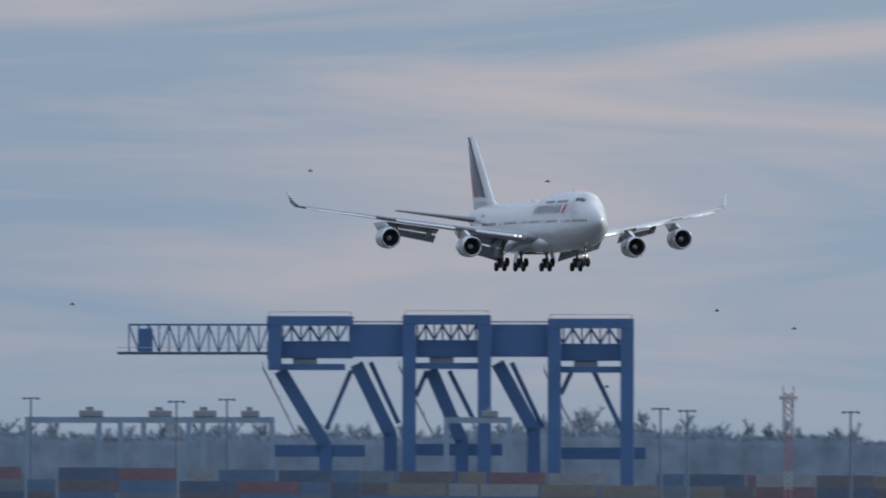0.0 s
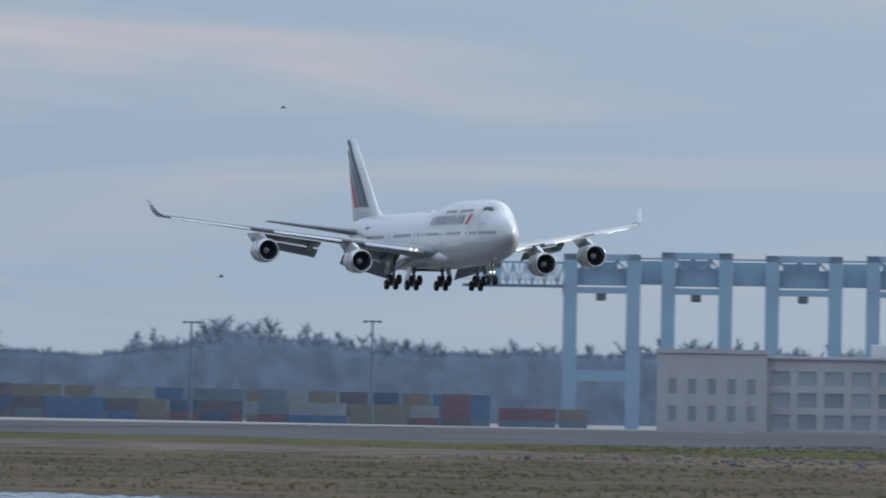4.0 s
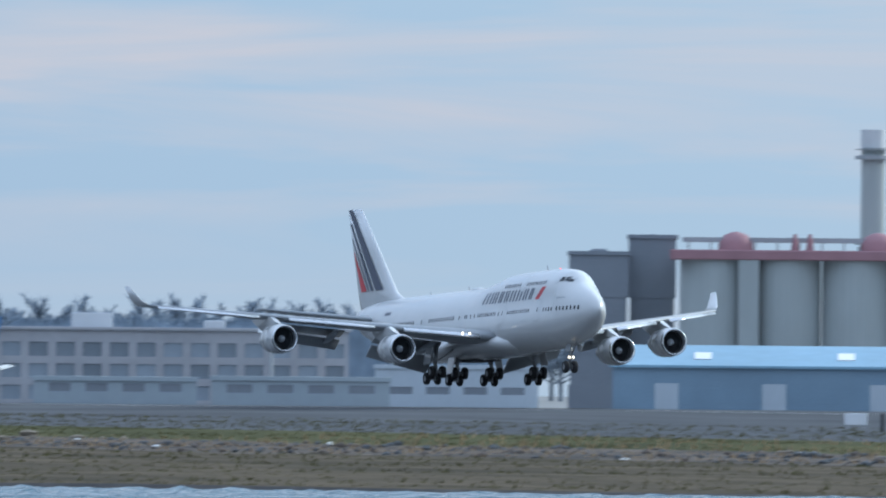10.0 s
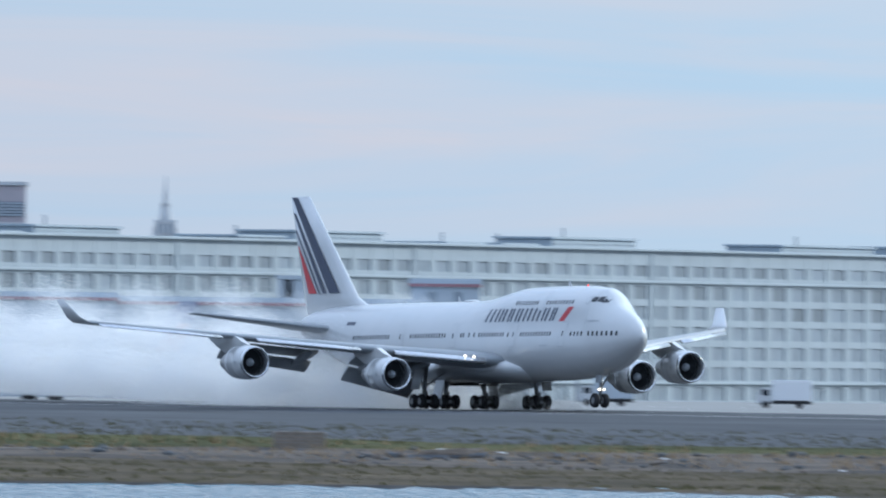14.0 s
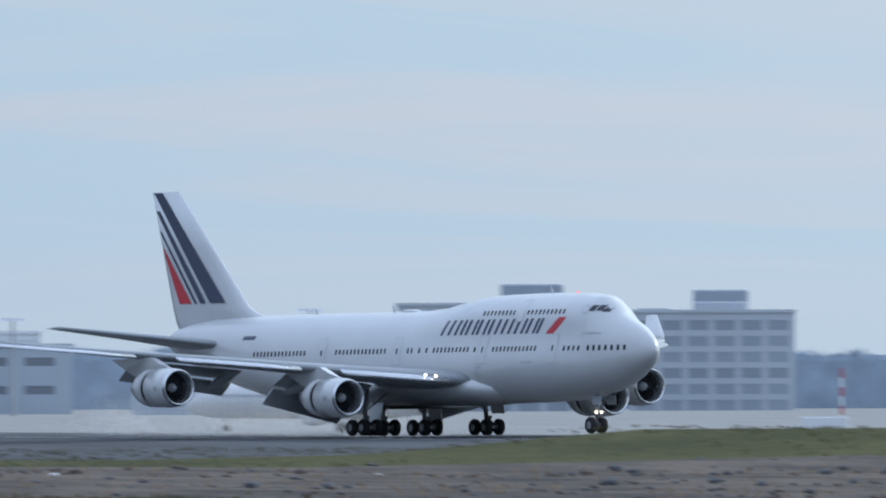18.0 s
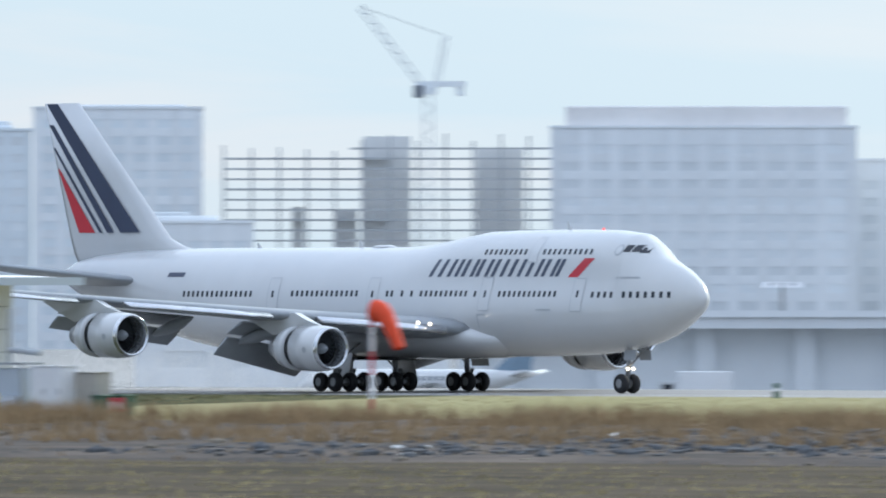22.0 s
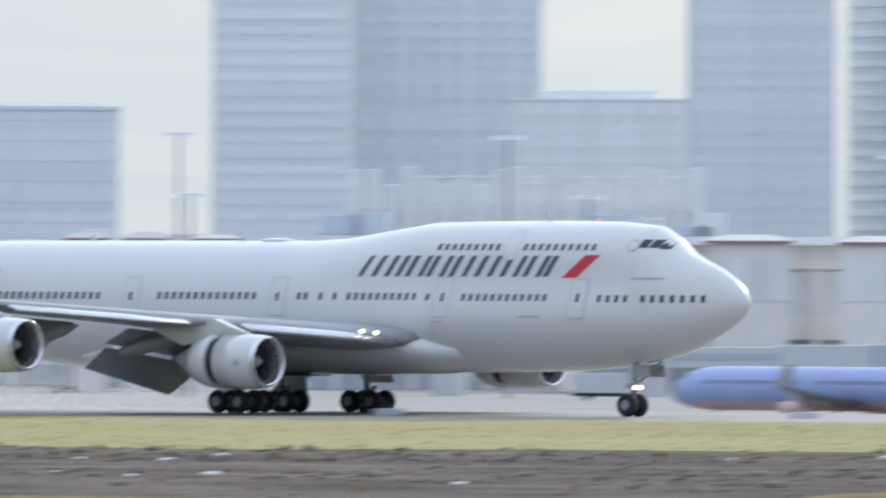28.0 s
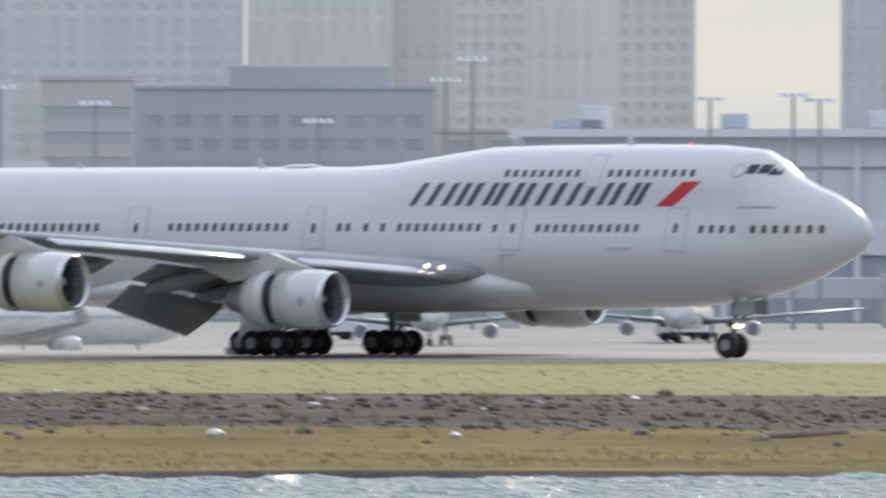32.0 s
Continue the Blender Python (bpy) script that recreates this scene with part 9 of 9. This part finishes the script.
# ---- tyre smoke and birds ----
def smoke_mesh(name, count, long, tall, deep, speck, seed):
    """A cloud of fine flakes crowded round drifting lumps, thin at its rim."""
    g = np.random.default_rng(seed)
    lumps = 44
    cx, cy = g.uniform(-long / 2, long / 2, lumps), g.uniform(-deep / 2, deep / 2, lumps)
    cz = tall * g.random(lumps) ** 1.3 * .75
    rad = g.uniform(.9, 2.2, lumps)
    pick_l = g.integers(0, lumps, count)
    d = g.normal(0, 1, (count, 3)) * rad[pick_l][:, None] * np.array((1.4, 1.0, .6))
    c = np.stack((cx[pick_l], cy[pick_l], cz[pick_l]), 1) + d
    c[:, 2] = np.abs(c[:, 2])
    tri = c[:, None, :] + g.normal(0, speck, (count, 3, 3))
    me = bpy.data.meshes.new(name)
    me.from_pydata(tri.reshape(-1, 3).tolist(), [], np.arange(count * 3).reshape(-1, 3).tolist())
    me.materials.append(M_SMOKE)
    return me


dense = smoke_mesh("smoke_puff", 175000, 25, 12.0, 9, .037, 1)
thin = smoke_mesh("smoke_puff", 56000, 24, 8.0, 10, .036, 2)
faint = smoke_mesh("smoke_puff", 80000, 30, 5.0, 10, .0135, 3)
smoke_puffs = []
for k in range(15):
    born = 12.35 + k * .24
    data = dense if k < 10 else thin
    ob = new("smoke_puff", data)
    tagged(ob, "drifting white tyre smoke over the runway", "smoke", "tyre smoke puffs", "stuff")
    smoke_puffs.append((ob, born))
trailing = []
for k in range(2):
    ob = new("spray_plume", faint)
    tagged(ob, "faint pale spray trailing behind the wheels", "spray", "wheel spray", "stuff")
    trailing.append((ob, 26 + 24 * k))


steam = new("steam_plume", smoke_mesh("steam_plume", 2600, 3.0, 8.5, 3, .07, 8))
p = on_bearing(-35.72, 3010)
steam.matrix_basis = pose(p.x, p.y, high(.64, 3010))
tagged(steam, "small white steam plume above an office roof", "steam", kind="stuff")


def bird(label="dark gull with spread wings in flight"):
    ob = thing("bird", Matrix(), label, "bird", "flying birds")
    part("body", loft([ring((x, 0, z), (0, 1, 0), (0, 0, 1), r, r, 8) for x, r, z in ((.32, .02, .02), (.22, .06, .02), (0, .09, 0), (-.2, .06, 0), (-.36, .02, .01))]), M_BIRD, ob, smooth=True)
    for s in (-1, 1):
        part("wing", loft([[(.1, s * .05, .03), (-.12, s * .05, .03), (-.12, s * .05, .05), (.1, s * .05, .05)], [(.14, s * .35, .16), (-.08, s * .35, .16), (-.08, s * .35, .175), (.14, s * .35, .175)], [(.0, s * .72, .1), (-.06, s * .72, .1), (-.06, s * .72, .105), (.0, s * .72, .105)]]), M_BIRD, ob)
    part("tail", loft([[(-.32, -.04, 0), (-.32, .04, 0), (-.32, .04, .015), (-.32, -.04, .015)], [(-.48, -.09, 0), (-.48, .09, 0), (-.48, .09, .01), (-.48, -.09, .01)]]), M_BIRD, ob)
    return ob


birds = []
for b, e, rate, climb in ((-72.53, .50, .40, -.01), (-70.93, .915, .50, -.014), (-70.36, .48, .51, -.028), (-71.73, .95, .45, -.03), (-70.73, .224, .40, .02), (-70.1, .42, .48, -.01)):
    path = []
    for t in (0.0, 1.5, 3.5, 8.0, 16.0, 32.0):
        bb = b + rate * min(t, 16 + (t - 16) * .3 if t > 16 else t)
        p = on_bearing(bb, 2100, high(e + climb * min(t, 3.5), 2100))
        path.append((t, pose(p.x, p.y, p.z, 12, 0, -bb + 8)))
    birds.append((bird(), path))


# ---- motions ----
TRACK_Y = 767.0
HEADING = ((0, 6, 9, 13, 15.5, 18, 20, 21, 22, 23, 28, 32), (-3.5, -4.8, -5.2, -5.4, -4.8, -3.9, -4.6, -5.2, -5.6, -5.5, -6.4, -7.5))


DRIFT = ((0, 9, 13, 15.5, 18, 18.5, 19, 19.5, 20, 20.5, 21, 21.5, 22, 23, 28, 32), (-0.266, -0.266, -0.251, -0.266, -0.286, -0.29, -0.147, -0.12, 0, -0.05, -0.035, -0.045, -0.006, -0.006, 0.015, 0.035))


def ahead(nose_x, t):
    """Where the middle of the airliner is along the runway."""
    return TRACK_Y * math.tan(math.atan2(nose_x - 32.0, 778.25) + radians(lerp(t, *DRIFT)))


def flight(nose_x, height, pitch, t):
    """Pose of the airliner on its track: nose place along the runway, height of its wheels, nose-up pitch."""
    return pose(ahead(nose_x, t), TRACK_Y, height, 0, -pitch, lerp(t, *HEADING))


def motions():
    walk(airliner, [
        (0.0, flight(-2222.9, 31.87, 0.10, 0.0)),
        (0.5, flight(-2186.6, 30.08, 0.15, 0.5)),
        (1.0, flight(-2150.2, 28.08, 0.20, 1.0)),
        (1.5, flight(-2113.9, 26.09, 0.25, 1.5)),
        (2.0, flight(-2077.7, 23.98, 0.30, 2.0)),
        (2.5, flight(-2041.7, 21.83, 0.35, 2.5)),
        (3.0, flight(-2006.0, 19.71, 0.40, 3.0)),
        (3.5, flight(-1970.4, 17.71, 0.58, 3.5)),
        (5.5, flight(-1828.9, 11.35, 1.36, 5.5)),
        (6.0, flight(-1793.6, 9.97, 1.58, 6.0)),
        (6.5, flight(-1758.2, 8.76, 1.69, 6.5)),
        (7.0, flight(-1722.6, 7.66, 1.79, 7.0)),
        (7.5, flight(-1687.3, 6.59, 1.86, 7.5)),
        (8.0, flight(-1652.7, 5.56, 1.94, 8.0)),
        (8.5, flight(-1619.5, 4.67, 2.02, 8.5)),
        (9.0, flight(-1586.8, 3.87, 2.10, 9.0)),
        (9.5, flight(-1554.1, 3.13, 2.30, 9.5)),
        (10.0, flight(-1521.1, 2.51, 2.40, 10.0)),
        (10.5, flight(-1487.6, 1.94, 2.50, 10.5)),
        (11.0, flight(-1452.7, 1.55, 2.40, 11.0)),
        (11.5, flight(-1418.8, 1.19, 2.30, 11.5)),
        (12.0, flight(-1384.2, 0.70, 2.21, 12.0)),
        (12.5, flight(-1350.6, 0.08, 2.11, 12.5)),
        (13.0, flight(-1316.5, 0.07, 2.02, 13.0)),
        (13.5, flight(-1283.4, 0.05, 1.44, 13.5)),
        (14.0, flight(-1249.7, 0.04, 0.85, 14.0)),
        (14.5, flight(-1217.8, 0.02, 0.60, 14.5)),
        (15.0, flight(-1185.0, -0.03, 0.00, 15.0)),
        (15.5, flight(-1154.3, -0.03, 0.10, 15.5)),
        (17.5, flight(-1037.7, 0.04, 0.55, 17.5)),
        (18.0, flight(-1008.1, 0.05, 0.65, 18.0)),
        (18.5, flight(-979.8, 0.04, 0.70, 18.5)),
        (19.0, flight(-952.7, 0.03, 0.65, 19.0)),
        (19.5, flight(-926.0, 0.00, 0.45, 19.5)),
        (20.0, flight(-899.0, -0.06, 0.18, 20.0)),
        (20.5, flight(-870.5, -0.06, 0.00, 20.5)),
        (21.0, flight(-841.2, -0.06, 0.00, 21.0)),
        (21.5, flight(-815.4, -0.06, 0.00, 21.5)),
        (22.0, flight(-787.6, -0.05, 0.00, 22.0)),
        (22.5, flight(-760.4, -0.05, 0.00, 22.5)),
        (23.0, flight(-734.8, -0.05, 0.00, 23.0)),
        (23.5, flight(-711.0, -0.05, 0.00, 23.5)),
        (24.0, flight(-686.6, -0.05, 0.00, 24.0)),
        (24.5, flight(-664.9, -0.05, 0.00, 24.5)),
        (26.5, flight(-570.2, -0.05, 0.00, 26.5)),
        (27.0, flight(-547.7, -0.05, 0.00, 27.0)),
        (27.5, flight(-526.0, -0.05, 0.00, 27.5)),
        (28.0, flight(-505.2, -0.05, 0.00, 28.0)),
        (28.5, flight(-485.2, -0.05, 0.00, 28.5)),
        (29.0, flight(-465.1, -0.04, 0.00, 29.0)),
        (29.5, flight(-444.9, -0.04, 0.00, 29.5)),
        (30.0, flight(-424.5, -0.04, 0.00, 30.0)),
        (30.5, flight(-404.4, -0.04, 0.00, 30.5)),
        (31.0, flight(-384.7, -0.04, 0.00, 31.0)),
        (31.5, flight(-365.4, -0.04, 0.00, 31.5)),
        (32.0, flight(-346.5, -0.04, 0.00, 32.0)),
    ])
    # the reverser sleeves slide back after touchdown
    for sleeve in reverser_sleeves:
        walk(sleeve, [(0.0, pose(0, 0, 0)), (14.2, pose(0, 0, 0)), (15.3, pose(-0.62, 0, 0)), (32.0, pose(-0.62, 0, 0))])
    # the engines sink with the wings
    for engine, x, y, hung, sunk in engines_hung:
        walk(engine, [(0.0, pose(x, y, hung)), (9.0, pose(x, y, hung)), (14.5, pose(x, y, (hung + sunk * 3) / 4)), (17.0, pose(x, y, sunk)), (32.0, pose(x, y, sunk))])
    # the wings flex up in flight and sag as their lift fades
    for wing, side in wings:
        root = Vector((0, side * 2.6, 3.5))
        sag = lambda a: Matrix.Translation(root) @ Matrix.Rotation(radians(side * a), 4, "X") @ Matrix.Translation(-root)
        walk(wing, [(0.0, sag(1.6)), (3.0, sag(1.35)), (5.5, sag(0.8)), (9.0, sag(0.15)), (12.0, sag(-0.4)), (14.5, sag(-1.3)), (18.5, sag(-1.3)), (22.0, sag(-1.8)), (32.0, sag(-1.8))])
    # the trucks hang tail-low in the air and level out on the ground
    for truck, x, y in trucks:
        walk(truck, [(0.0, pose(x, y, 0.58, 0, -24, 0)), (11.8, pose(x, y, 0.58, 0, -24, 0)), (12.5, pose(x, y, 0.64)), (32.0, pose(x, y, 0.64))])
    # smoke rises from the runway where the wheels touch and then hangs and drifts with the wind
    for ob, born in smoke_puffs:
        x = float(np.interp(born, (12.0, 12.5, 13.0, 13.5, 14.0, 14.5, 15.0, 15.5, 17.5), (-1384, -1351, -1317, -1283, -1250, -1218, -1185, -1154, -1026)))
        x = ahead(x, born) - 4
        z = runway_z(x)
        place = lambda lift, drift: pose(x + drift, TRACK_Y + 3, z + lift)
        walk(ob, [(0.0, place(-11, 0)), (born - 0.1, place(-11, 0)), (born + 0.12, place(-3.5, 2)), (born + 0.4, place(-0.6, 4)), (born + 1.0, place(0.4, 6)), (born + 3.0, place(1.0, 7)), (32.0, place(2.0, 12))])
    # spray follows the wheels once the reversers blow
    for ob, behind in trailing:
        rows = [(0.0, pose(-1350, TRACK_Y + 4, -11)), (15.0, pose(ahead(-1185, 15) - 4 - behind, TRACK_Y + 4, -11)), (16.0, pose(ahead(-1122, 16) - 4 - behind, TRACK_Y + 4, -1.0))]
        for t, nose in ((17.5, -1038.0), (19.0, -953.0), (20.5, -871.0), (22.0, -787.8), (23.5, -711.0), (24.5, -664.9), (26.5, -570.2), (28.0, -505.2), (29.5, -444.9), (31.0, -384.7), (32.0, -346.5)):
            rows.append((t, pose(ahead(nose, t) - 4 - behind * 0.6, TRACK_Y + 4, -0.6)))
        walk(ob, rows)
    # a jet taxies by behind the runway
    there = taxiing_jet.matrix_basis.copy()
    walk(taxiing_jet, [(0.0, there @ pose(-80, 0, 0)), (17.5, there), (32.0, there @ pose(66, 0, 0))])
    # birds cross the harbour sky at the start
    for k, (ob, path) in enumerate(birds):
        walk(ob, path)


motions()
